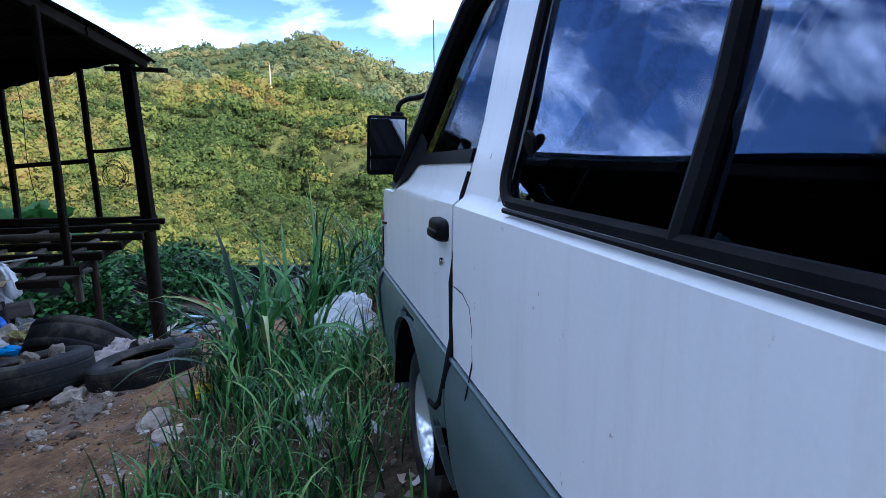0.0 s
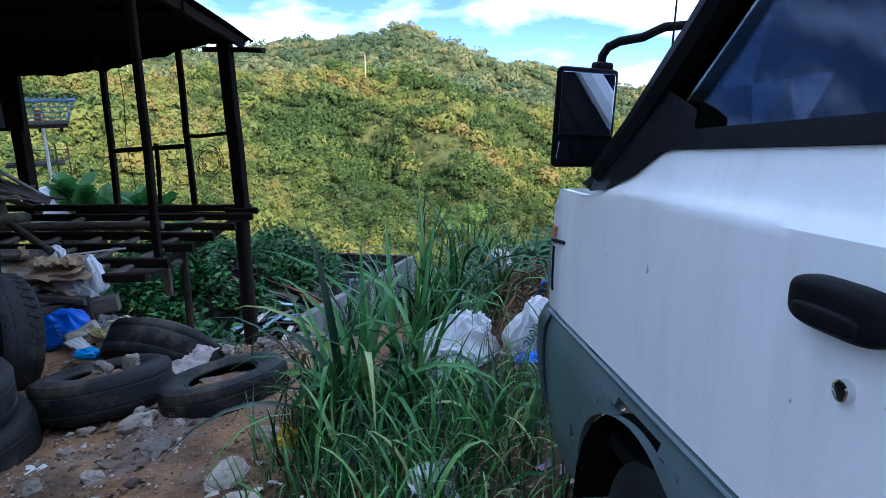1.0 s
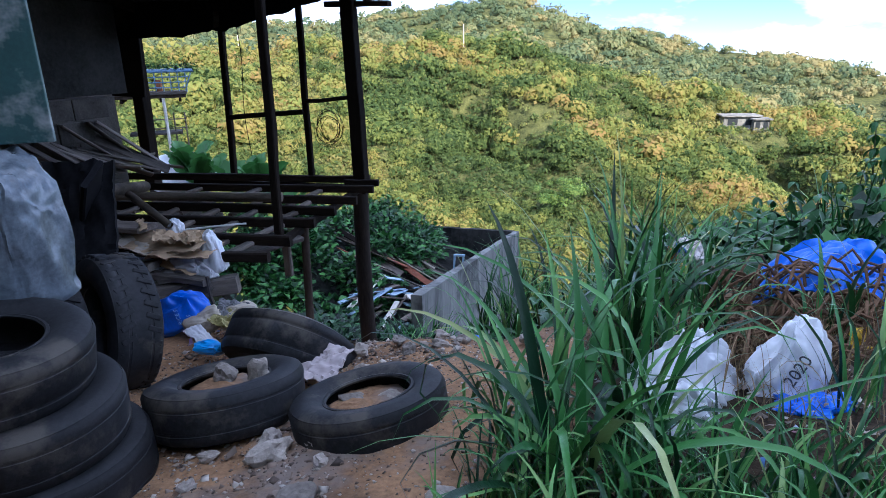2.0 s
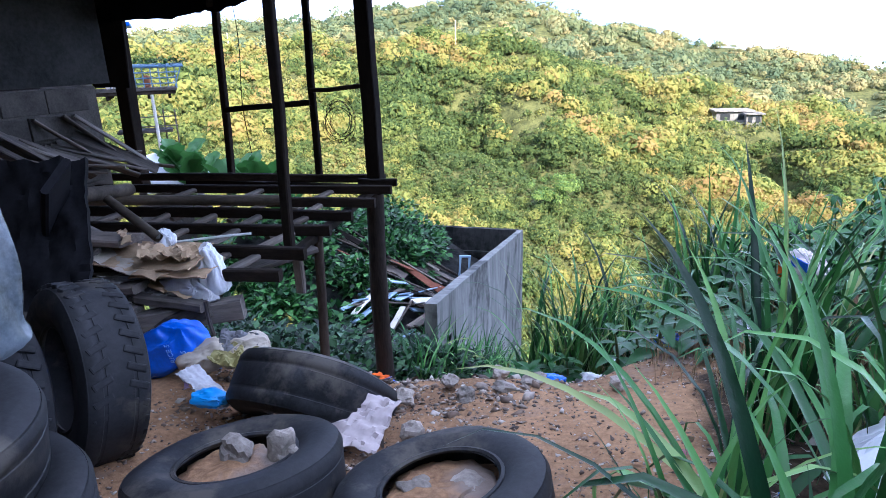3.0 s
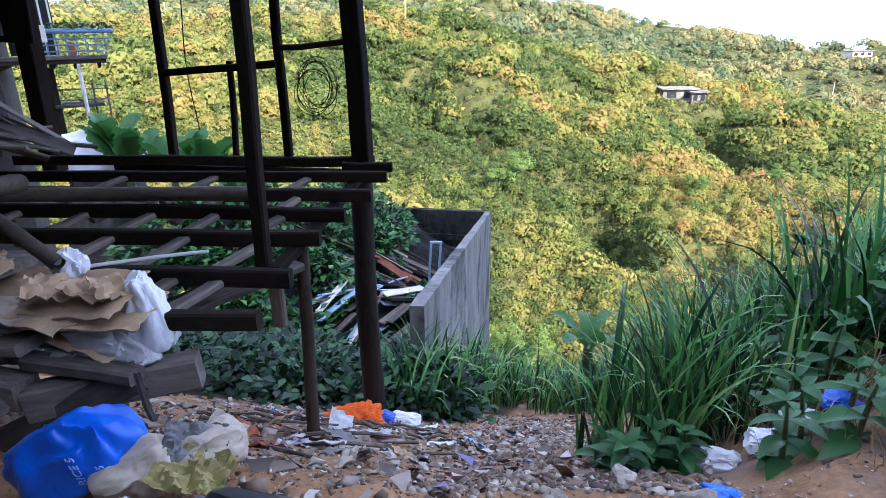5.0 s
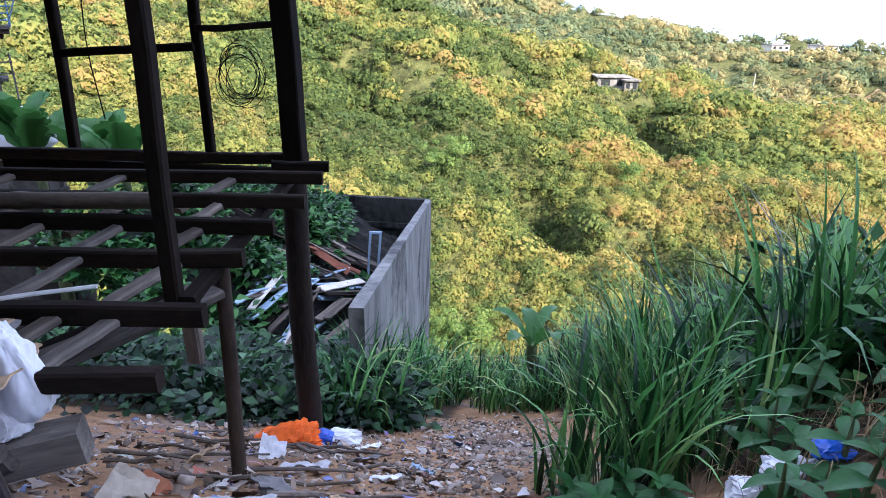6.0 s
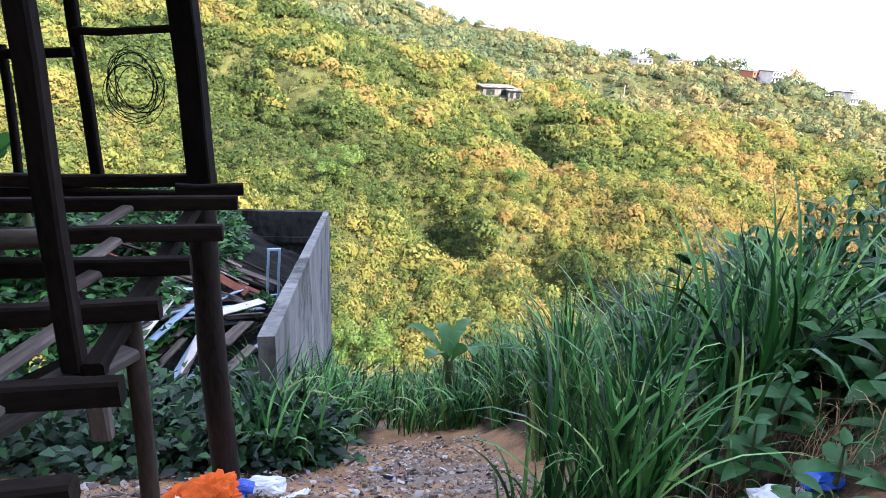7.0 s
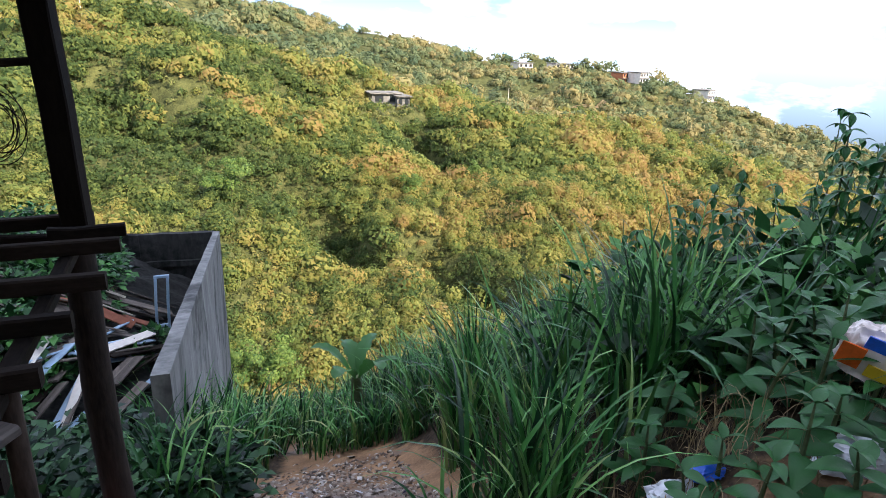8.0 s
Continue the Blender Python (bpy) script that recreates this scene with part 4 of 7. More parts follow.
            part("wheel_well", bm, RUBBER, van)
    # wing mirror on its bent arm
    mirror = empty("wing_mirror", pose(-0.026, 0.900, 1.318, 3, 0, 20))
    mirror.parent = van
    bm = bmesh.new()
    hull = [bm.verts.new(p) for p in ((-0.098, -0.012, -0.125), (0.098, -0.012, -0.125), (0.098, -0.012, 0.125), (-0.098, -0.012, 0.125), (-0.03, 0.055, -0.09), (0.075, 0.055, -0.09), (0.075, 0.055, 0.09), (-0.03, 0.055, 0.09))]
    for q in ((0, 1, 2, 3), (5, 4, 7, 6), (1, 0, 4, 5), (2, 1, 5, 6), (3, 2, 6, 7), (0, 3, 7, 4)):
        bm.faces.new([hull[k] for k in q])
    bmesh.ops.bevel(bm, geom=bm.edges[:], offset=0.016, segments=3, affect="EDGES", profile=0.6)
    bmesh.ops.recalc_face_normals(bm, faces=bm.faces)
    part("mirror_housing", bm, PLASTIC, mirror, "black mirror housing", smooth=True)
    bm = bmesh.new()
    block(bm, (0.160, 0.006, 0.150), pose(0, -0.0125, 0.033), 0.002)
    part("mirror_glass", bm, MIRROR, mirror, "upper mirror glass")
    bm = bmesh.new()
    block(bm, (0.160, 0.006, 0.052), pose(0, -0.0125, -0.080, 10), 0.002)
    part("mirror_glass", bm, MIRROR, mirror, "small lower mirror glass")
    bm = bmesh.new()
    block(bm, (0.05, 0.03, 0.03), pose(0.055, 0.01, 0.122), 0.008)
    part("arm_clamp", bm, PLASTIC, mirror)
    bm = bmesh.new()
    tube(bm, [(0.03, 0.955, 1.43), (0.033, 0.95, 1.475), (0.045, 0.945, 1.495), (0.07, 0.935, 1.508), (0.12, 0.915, 1.516), (0.165, 0.895, 1.538), (0.215, 0.87, 1.54)], 0.011, 10)
    part("mirror_arm", bm, PLASTIC, van, "black bent mirror arm", smooth=True)
    bm = bmesh.new()
    tube(bm, [(0.17, 0.86, 1.40), (0.15, 0.80, 1.80)], [0.003, 0.0015], 6)
    part("antenna", bm, PLASTIC, van)


make_van()

# ---- open timber shack on posts ----
def make_shack():
    shack = empty("shack", pose(-0.7, 10.5, -1.7))
    tagged(shack, "open weathered timber shack frame on posts under a dark tin roof", "shack")
    inv = Vector((0.7, -10.5, 1.7))

    def at(p):
        return Vector(p) + inv

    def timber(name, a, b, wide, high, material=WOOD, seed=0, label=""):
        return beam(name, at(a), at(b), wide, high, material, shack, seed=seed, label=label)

    def round_pole(name, a, b, ra, rb, material, label, sway=0.012, seed=0, rings=14):
        bm = bmesh.new()
        pts, rad = [], []
        for i in range(rings + 1):
            k = i / rings
            off = Vector((noise.noise(Vector((k * 2.5, seed, 0))), noise.noise(Vector((k * 2.5, seed, 5))), 0)) * sway
            pts.append(at(Vector(a).lerp(Vector(b), k)) + off)
            rad.append((ra + (rb - ra) * k) * (1 + 0.05 * noise.noise(Vector((k * 6, seed, 9)))))
        tube(bm, pts, rad, 14)
        return part(name, bm, material, shack, label, smooth=True)

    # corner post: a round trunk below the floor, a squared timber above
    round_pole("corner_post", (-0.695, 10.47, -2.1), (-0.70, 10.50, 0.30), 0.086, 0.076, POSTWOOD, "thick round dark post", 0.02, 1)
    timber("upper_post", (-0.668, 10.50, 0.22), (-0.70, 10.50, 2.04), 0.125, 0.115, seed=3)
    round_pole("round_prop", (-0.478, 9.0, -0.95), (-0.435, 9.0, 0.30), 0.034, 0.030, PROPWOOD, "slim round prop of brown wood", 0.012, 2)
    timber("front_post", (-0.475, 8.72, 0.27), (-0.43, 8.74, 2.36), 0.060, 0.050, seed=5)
    timber("hanging_stub", (-0.475, 8.80, -0.03), (-0.475, 8.80, 0.28), 0.062, 0.04, PALEWOOD, seed=6, label="pale weathered stub under the floor edge")
    # joists, open with no boards
    for i, (y, x1, z, high) in enumerate(((8.17, -0.19, 0.335, 0.062), (8.52, -0.25, 0.335, 0.072), (8.98, -0.33, 0.335, 0.07), (9.36, -0.36, 0.335, 0.07), (9.71, -0.34, 0.34, 0.07), (10.18, -0.40, 0.34, 0.07), (10.58, -0.62, 0.345, 0.07))):
        x0 = -3.3 if y > 8.3 else -1.6
        timber("joist", (x0, y - 0.14 * (x1 - x0), z - 0.01 * (i % 3)), (x1, y, z), 0.05, high, seed=10 + i)
    timber("joist_end", (-0.72, 10.24, 0.375), (-0.40, 10.30, 0.375), 0.05, 0.06, seed=19)
    # cross pieces between the joists, slanting over the bays
    for i, (x, y0, y1) in enumerate(((-0.62, 8.20, 8.50), (-0.80, 8.05, 8.45), (-0.68, 8.52, 8.92), (-1.05, 8.45, 8.88), (-1.40, 8.40, 8.83), (-0.78, 8.95, 9.28), (-1.12, 8.90, 9.24), (-1.46, 8.85, 9.20), (-1.82, 8.80, 9.14), (-2.2, 8.75, 9.1), (-0.85, 9.32, 9.62), (-1.3, 9.26, 9.56), (-1.75, 9.20, 9.50), (-2.2, 9.14, 9.44), (-1.0, 9.66, 10.08), (-1.6, 9.58, 10.0), (-2.2, 9.5, 9.9))):
        timber("bearer", (x, y0, 0.27), (x + 0.10, y1, 0.325), 0.06, 0.03, PALEWOOD if i % 3 else GREYWOOD, seed=30 + i)
    # beams under the joists' ends
    timber("edge_beam", (-0.66, 10.42, 0.275), (-0.42, 8.70, 0.275), 0.06, 0.055, seed=41)
    timber("edge_beam", (-0.40, 8.86, 0.255), (-0.86, 7.98, 0.215), 0.13, 0.035, GREYWOOD, seed=42)
    timber("edge_beam", (-0.50, 8.86, 0.225), (-1.02, 8.02, 0.185), 0.09, 0.035, seed=43)
    timber("ledger", (-2.6, 10.42, 0.26), (-0.62, 10.46, 0.27), 0.05, 0.08, seed=44)
    # bamboo lying on the joists
    bm = bmesh.new()
    pts, rad = [], []
    for i in range(33):
        pts.append(at(Vector((-2.5, 9.05, 0.415)).lerp(Vector((-0.86, 9.38, 0.415)), i / 32)))
        rad.append(0.038 * (1.10 if i % 8 == 4 else 1.0))
    tube(bm, pts, rad, 12)
    part("bamboo_pole", bm, BAMBOO, shack, "grey bamboo pole with nodes", smooth=True)
    # rear row of studs and rails
    timber("stud", (-2.17, 10.52, 0.33), (-2.10, 10.52, 1.98), 0.062, 0.055, seed=50)
    timber("stud", (-1.70, 10.60, 0.33), (-1.655, 10.60, 1.02), 0.040, 0.04, seed=51)
    timber("stud", (-1.24, 10.52, 0.33), (-1.225, 10.52, 2.02), 0.058, 0.05, seed=52)
    timber("rail", (-2.12, 10.47, 0.94), (-1.24, 10.47, 1.01), 0.03, 0.05, seed=53)
    timber("rail", (-1.22, 10.47, 1.105), (-0.72, 10.47, 1.14), 0.03, 0.038, seed=54)
    timber("corner_stud", (-3.24, 10.5, 0.20), (-3.22, 10.52, 1.9), 0.14, 0.12, seed=57)
    # stiff dark panel standing for the black cloth hung beside the corner stud
    timber("hung_board", (-3.24, 10.36, 1.16), (-3.20, 10.38, 2.15), 0.44, 0.03, RUSTY, seed=59)
    timber("roof_plate", (-0.95, 10.55, 1.98), (-0.30, 10.52, 1.955), 0.09, 0.05, seed=55)
    timber("roof_plate", (-0.80, 10.42, 2.045), (-0.50, 10.42, 2.045), 0.09, 0.06, seed=56)
    timber("brace", (-2.12, 10.45, 1.80), (-1.75, 10.0, 1.90), 0.05, 0.045, seed=58)
    # corrugated roof, falling away to the far eave
    bm = bmesh.new()
    rows = []
    for i in range(0, 161):
        x = -5.0 + 4.62 * i / 160
        rows.append([bm.verts.new(at((x, y + 0.03 * noise.noise(Vector((x * 3, k, 0))), 2.05 + 0.23 * (10.45 - y) + 0.012 * math.sin(x * 82) + 0.018 * math.sin(y * 2.1)))) for k, y in enumerate(steps(3.2, 10.50, 16))])
    for a, b in zip(rows, rows[1:]):
        for k in range(16):
            bm.faces.new((a[k], b[k], b[k + 1], a[k + 1]))
    bmesh.ops.solidify(bm, geom=bm.faces[:], thickness=0.004)
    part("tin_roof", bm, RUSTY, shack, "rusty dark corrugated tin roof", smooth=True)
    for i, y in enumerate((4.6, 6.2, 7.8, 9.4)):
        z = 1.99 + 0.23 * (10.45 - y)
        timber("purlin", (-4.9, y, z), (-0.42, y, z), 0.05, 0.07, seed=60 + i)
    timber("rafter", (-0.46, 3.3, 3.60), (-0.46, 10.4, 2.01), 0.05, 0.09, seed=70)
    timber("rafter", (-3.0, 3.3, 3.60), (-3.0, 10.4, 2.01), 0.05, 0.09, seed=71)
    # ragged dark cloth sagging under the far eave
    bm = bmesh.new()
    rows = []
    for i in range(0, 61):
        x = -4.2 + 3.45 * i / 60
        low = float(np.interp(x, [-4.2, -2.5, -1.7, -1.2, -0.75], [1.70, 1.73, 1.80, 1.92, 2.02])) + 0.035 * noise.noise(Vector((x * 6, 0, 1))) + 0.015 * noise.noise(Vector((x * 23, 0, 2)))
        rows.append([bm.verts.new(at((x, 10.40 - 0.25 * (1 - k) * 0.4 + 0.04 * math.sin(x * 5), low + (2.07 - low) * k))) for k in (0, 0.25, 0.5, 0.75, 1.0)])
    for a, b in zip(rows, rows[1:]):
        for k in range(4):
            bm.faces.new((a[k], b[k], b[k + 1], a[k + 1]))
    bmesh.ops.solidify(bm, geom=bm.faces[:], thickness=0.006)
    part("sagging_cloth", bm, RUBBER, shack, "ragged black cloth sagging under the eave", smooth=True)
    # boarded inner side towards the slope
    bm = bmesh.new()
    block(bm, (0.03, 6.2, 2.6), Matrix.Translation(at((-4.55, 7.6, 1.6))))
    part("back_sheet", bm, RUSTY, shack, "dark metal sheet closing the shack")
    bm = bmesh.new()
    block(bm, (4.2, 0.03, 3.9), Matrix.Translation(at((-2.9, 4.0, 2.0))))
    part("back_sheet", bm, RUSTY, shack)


make_shack()


# ---- block wall inside the shack ----
def make_block_wall():
    wall = tagged(empty("wall_blocks", pose(-3.15, 9.0, 0.0)), "unplastered hollow-block wall with a grey panel above", "wall", kind="structure")
    bm = bmesh.new()
    block(bm, (0.12, 3.5, 1.22), pose(0.02, -0.75, 0.58))
    part("mortar", bm, BLOCK, wall)
    bm = bmesh.new()
    block(bm, (0.15, 0.385, 0.185), Matrix(), 0.008)
    first = part("block", bm, BLOCK, wall)
    rnd = random.Random(4)
    for row in range(6):
        for k in range(8):
            ob = first if row == k == 0 else new("block", first.data)
            ob.parent = wall
            ob.matrix_basis = pose(0.02 + rnd.uniform(-0.006, 0.006), -2.3 + k * 0.40 + (0.2 if row % 2 else 0), 0.09 + row * 0.20, 0, 0, rnd.uniform(-1, 1))
    bm = bmesh.new()
    block(bm, (0.05, 3.6, 0.85), pose(0.03, -0.60, 1.63), 0.004)
    part("panel", bm, PLASTERDARK, wall, "grey plastered panel over the blocks")


make_block_wall()

# ---- tyres ----
def make_tyre(name, radius, width, m, label, lugs=0, bore=0.55, worn=0.01, seed=0):
    """A tyre lying round its z axis: hollow, with bead, sidewall, shoulder and grooved tread."""
    tyre = empty(name, m)
    tagged(tyre, label, "tyre")
    w, r, b = width / 2, radius, radius * bore
    prof = [(b, -w * 0.72), (b + 0.015, -w * 0.80), (r * 0.72, -w * 1.0), (r * 0.80, -w * 0.985), (r * 0.86, -w * 1.0), (r * 0.965, -w * 0.86), (r - 0.006, -w * 0.66)]
    prof += [(r - 0.006, w * 0.66), (r * 0.965, w * 0.86), (r * 0.86, w), (r * 0.80, w * 0.985), (r * 0.72, w), (b + 0.015, w * 0.80), (b, w * 0.72), (b + 0.012, w * 0.60), (r * 0.74, w * 0.82), (r * 0.90, w * 0.72), (r * 0.945, 0.0), (r * 0.90, -w * 0.72), (r * 0.74, -w * 0.82), (b + 0.012, -w * 0.60)]
    band = [(r * 0.972, -w * 0.83), (r, -w * 0.66)]
    for q in (-0.42, 0.42):
        band += [(r, w * (q - 0.06)), (r - 0.002, w * (q - 0.04)), (r - 0.002, w * (q + 0.04)), (r, w * (q + 0.06))]
    band += [(r, w * 0.66), (r * 0.972, w * 0.83), (r - 0.02, w * 0.5), (r - 0.02, -w * 0.5)]
    wear = Vector((seed * 3.3, 0, seed))
    for piece, shape in (("casing", prof), ("tread", band)):
        bm = bmesh.new()
        lathe(bm, shape, 56)
        for v in bm.verts:
            k = worn * noise.noise(v.co * 4 + wear)
            v.co += Vector((v.co.x, v.co.y, 0)).normalized() * k + Vector((0, 0, k * 0.8))
        bmesh.ops.recalc_face_normals(bm, faces=bm.faces)
        part(piece, bm, TYRE, tyre, "worn grooved tread" if piece == "tread" else "", smooth=True)
    for side in (-1, 1):
        bm = bmesh.new()
        tube(bm, [((b + 0.006) * math.cos(a), (b + 0.006) * math.sin(a), side * w * 0.74) for a in steps(0, math.tau, 40)], 0.009, 6, cap=False)
        part("bead", bm, TYRE, tyre, smooth=True)
    if lugs:
        for k in range(lugs):
            for side in (-1, 1):
                bm = bmesh.new()
                a = (k + (0.5 if side > 0 else 0)) * math.tau / lugs
                block(bm, (0.018, 0.040 * radius / 0.5, width * 0.30), Matrix.Rotation(a, 4, "Z") @ pose(r - 0.005, 0, side * w * 0.48, 24 * side), 0.006)
                part("tread_lug", bm, TYRE, tyre)
    return tyre


make_tyre("tyre", 0.305, 0.20, pose(0.42, 6.93, 0.195, -11, -9, 0), "grey-black tyre lying flat with stones in it", seed=1)
make_tyre("tyre", 0.295, 0.18, pose(1.04, 6.97, 0.225, -6, -12, 0), "grey-black tyre lying flat, filled with rubble", seed=2)
make_tyre("tyre", 0.33, 0.23, pose(0.31, 7.56, 0.075, -44, 10, 8), "worn tyre tipped over at the terrace edge", seed=3)
make_tyre("truck_tyre", 0.325, 0.22, pose(-0.33, 7.12, 0.34, 80, 0, -24), "black truck tyre with block tread, leaning upright", lugs=36, seed=4)
make_tyre("truck_tyre", 0.325, 0.22, pose(-0.46, 6.86, 0.34, 80, 0, -22), "black truck tyre with block tread leaning before another", lugs=36, seed=5)
for x, y, z, d, seed in ((0.42, 6.93, 0.20, 0.40, 21), (1.04, 6.97, 0.21, 0.40, 22)):
    tagged(bag("tyre_fill", (d, d, 0.13), SOIL, seed, pose(x, y, z - 0.04, -8, -8, 0), lumps=0.25, crease=0.05), "stony soil filling the flat tyre", "soil")
for k, (dx, dy, dz, tip) in enumerate(((0.02, 0.0, 0.195, 0), (-0.02, -0.02, 0.395, 3), (-0.09, -0.04, 0.60, 6))):
    make_tyre("tyre", 0.325 - 0.008 * k, 0.205, pose(0.10 + dx, 6.38 + dy, dz, tip, tip * 0.5, k * 40), "smooth grey-black tyre in a stack of three", seed=6 + k)["group"] = "stack of tyres"


# ---- concrete enclosure down the slope ----
def make_enclosure():
    wall = empty("concrete_wall", pose(-1.7, 18, -8))
    tagged(wall, "bare stained concrete enclosure wall, weathered top edge", "wall", kind="structure")
    off = Vector((1.7, -18, 8))

    def slab(a, b, z0, za, zb, thick, name):
        a, b = Vector((*a, 0)), Vector((*b, 0))
        side = (b - a).normalized().cross(Vector((0, 0, 1))) * thick / 2
        bm = bmesh.new()
        n = 24
        rows = []
        for i in range(n + 1):
            p = a.lerp(b, i / n)
            zt = za + (zb - za) * i / n + 0.03 * noise.noise(Vector((i * 0.8, 0, 3)))
            rows.append([bm.verts.new((q.x + off.x, q.y + off.y, z + off.z)) for q, z in ((p - side, z0), (p - side, zt), (p + side, zt), (p + side, z0))])
        for r0, r1 in zip(rows, rows[1:]):
            for k in range(4):
                bm.faces.new((r0[k], r0[(k + 1) % 4], r1[(k + 1) % 4], r1[k]))
        bm.faces.new(rows[0][::-1])
        bm.faces.new(rows[-1])
        bmesh.ops.recalc_face_normals(bm, faces=bm.faces)
        return part(name, bm, CONCRETE if name == "side_wall" else SHADEWALL, wall)

    slab((-0.80, 12.2), (-1.80, 24.1), -16, -1.55, -4.02, 0.16, "side_wall")
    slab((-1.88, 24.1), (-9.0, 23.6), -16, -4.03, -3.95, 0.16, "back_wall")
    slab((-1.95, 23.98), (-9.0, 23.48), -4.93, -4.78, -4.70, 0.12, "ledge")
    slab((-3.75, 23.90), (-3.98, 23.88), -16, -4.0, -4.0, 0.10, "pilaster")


make_enclosure()

# ---- grass ----
def blades(bases, heights, leans, widths, seed, droop=1.0, segs=8):
    """Long tapering blades that rise and arch over, each with a fold along its middle."""
    rng = np.random.default_rng(seed)
    n = len(bases)
    az = rng.random(n) * math.tau
    out = np.stack([np.cos(az), np.sin(az), np.zeros(n)], 1)
    side = np.stack([-np.sin(az), np.cos(az), np.zeros(n)], 1)
    bend = droop * (0.25 + 1.8 * rng.random(n) ** 1.4)
    t = np.linspace(0, 1, segs + 1)
    ang = leans[:, None] + bend[:, None] * t[None, :] ** 2.3
    step = heights[:, None] / segs
    dh = np.cumsum(np.concatenate([np.zeros((n, 1)), np.sin(ang[:, :-1]) * step], 1), 1)
    dv = np.cumsum(np.concatenate([np.zeros((n, 1)), np.cos(ang[:, :-1]) * step], 1), 1)
    mid = bases[:, None, :] + out[:, None, :] * dh[..., None] + np.array([0, 0, 1.0]) * dv[..., None]
    twist = side[:, None, :] + np.array([0, 0, 1.0]) * (rng.normal(size=(n, 1, 1)) * 0.35)
    w = widths[:, None] * np.clip(1.15 * (1 - t[None, :] ** 2.2), 0.02, 1) * np.minimum(1, 0.45 + 3 * t[None, :])
    left, right = mid - twist * w[..., None] / 2, mid + twist * w[..., None] / 2
    mid = mid - np.array([0, 0, 1.0]) * (w * 0.22)[..., None]
    verts = np.stack([left, mid, right], 2).reshape(-1, 3)
    k = (np.arange(n)[:, None] * (segs + 1) + np.arange(segs)[None, :]).ravel() * 3
    faces = np.concatenate([np.stack([k, k + 1, k + 4, k + 3], 1), np.stack([k + 1, k + 2, k + 5, k + 4], 1)])
    return verts, faces


def clump_arrays(x, y, count, height, spread, seed, width=0.02, droop=1.0, sprawl=0.34):
    rng = np.random.default_rng(seed)
    a, r = rng.random(count) * math.tau, spread * np.sqrt(rng.random(count))
    bx, by = x + r * np.cos(a), y + r * np.sin(a)
    bz = np.array([ground_z(p, q) for p, q in zip(bx, by)]) - 0.02
    h = height * (0.45 + 0.65 * rng.random(count))
    lean = 0.04 + sprawl * rng.random(count)
    w = width * (0.6 + 0.7 * rng.random(count)) * np.minimum(1.2, 0.5 + 0.5 * h)
    return blades(np.stack([bx, by, bz], 1), h, lean, w, seed + 1, droop)


def joined(list_of):
    verts, faces, n = [], [], 0
    for v, f in list_of:
        verts.append(v)
        faces.append(f + n)
        n += len(v)
    return np.concatenate(verts), np.concatenate(faces)


def grass_thing(name, x, y, count, height, spread, seed, label, width=0.02, droop=1.0, mat=None, sprawl=0.34):
    v, f = clump_arrays(x, y, count, height, spread, seed, width, droop, sprawl)
    return tagged(arrays_mesh(name, v, f, mat or GRASS, smooth=True), label, "grass")


# clumps that stand apart beside the van
for i, (x, y, n, h, s) in enumerate(((1.80, 6.55, 40, 0.84, 0.07), (1.98, 6.80, 34, 0.86, 0.08), (1.72, 6.92, 22, 0.76, 0.07), (2.10, 7.30, 22, 0.66, 0.10), (1.70, 6.40, 14, 0.42, 0.08), (2.05, 6.48, 30, 0.44, 0.12), (2.22, 6.42, 34, 0.40, 0.14), (2.32, 6.20, 40, 0.36, 0.16), (2.60, 7.02, 14, 0.70, 0.06), (2.72, 7.7, 18, 0.6, 0.12), (1.95, 6.20, 34, 0.34, 0.16), (2.15, 5.95, 40, 0.34, 0.18), (2.48, 6.60, 12, 0.42, 0.08), (2.24, 8.02, 40, 0.72, 0.10), (1.62, 6.72, 16, 0.62, 0.06), (1.90, 7.45, 44, 0.92, 0.09), (2.02, 7.75, 44, 0.85, 0.10), (2.25, 7.62, 20, 0.6, 0.08))):
    grass_thing("grass_clump", x, y, n, h, s, 100 + i, "arching green grass clump growing from the soil", 0.028 if i < 3 else 0.022, 2.6 if i < 5 else 2.0, None, 0.95 if i < 3 else 0.4)
# tall stand on the bank, one clump after another
BANK = ((1.12, 8.80, 56, 0.86), (1.30, 8.95, 60, 0.88), (1.00, 9.05, 34, 0.60), (1.55, 9.02, 34, 0.66), (2.30, 9.15, 60, 0.75), (1.40, 9.25, 90, 0.86), (1.95, 9.35, 100, 0.95), (1.62, 9.75, 100, 0.95), (2.30, 9.75, 100, 1.05), (1.95, 10.25, 110, 1.1), (2.65, 10.15, 100, 1.15), (1.60, 10.75, 110, 1.1), (2.30, 10.85, 110, 1.2), (3.0, 10.8, 100, 1.3), (1.75, 11.6, 120, 1.2), (2.5, 11.7, 120, 1.3), (3.3, 11.5, 110, 1.35), (1.6, 12.6, 110, 1.15), (2.3, 12.9, 120, 1.25), (3.2, 9.7, 90, 1.0), (3.6, 10.4, 100, 1.3), (4.3, 11.2, 110, 1.4), (1.55, 14.0, 110, 1.15), (2.2, 14.6, 110, 1.25), (3.6, 12.8, 120, 1.4), (4.6, 12.6, 120, 1.4), (3.0, 14.4, 120, 1.35))
for i, (x, y, n, h) in enumerate(BANK):
    grass_thing("tall_grass", x, y, int(n * 1.05), h * (1.02 + 0.14 * math.sin(i * 2.4)), 0.17, 200 + i, "tall dense green grass on the bank beside the path", 0.023, 1.15)
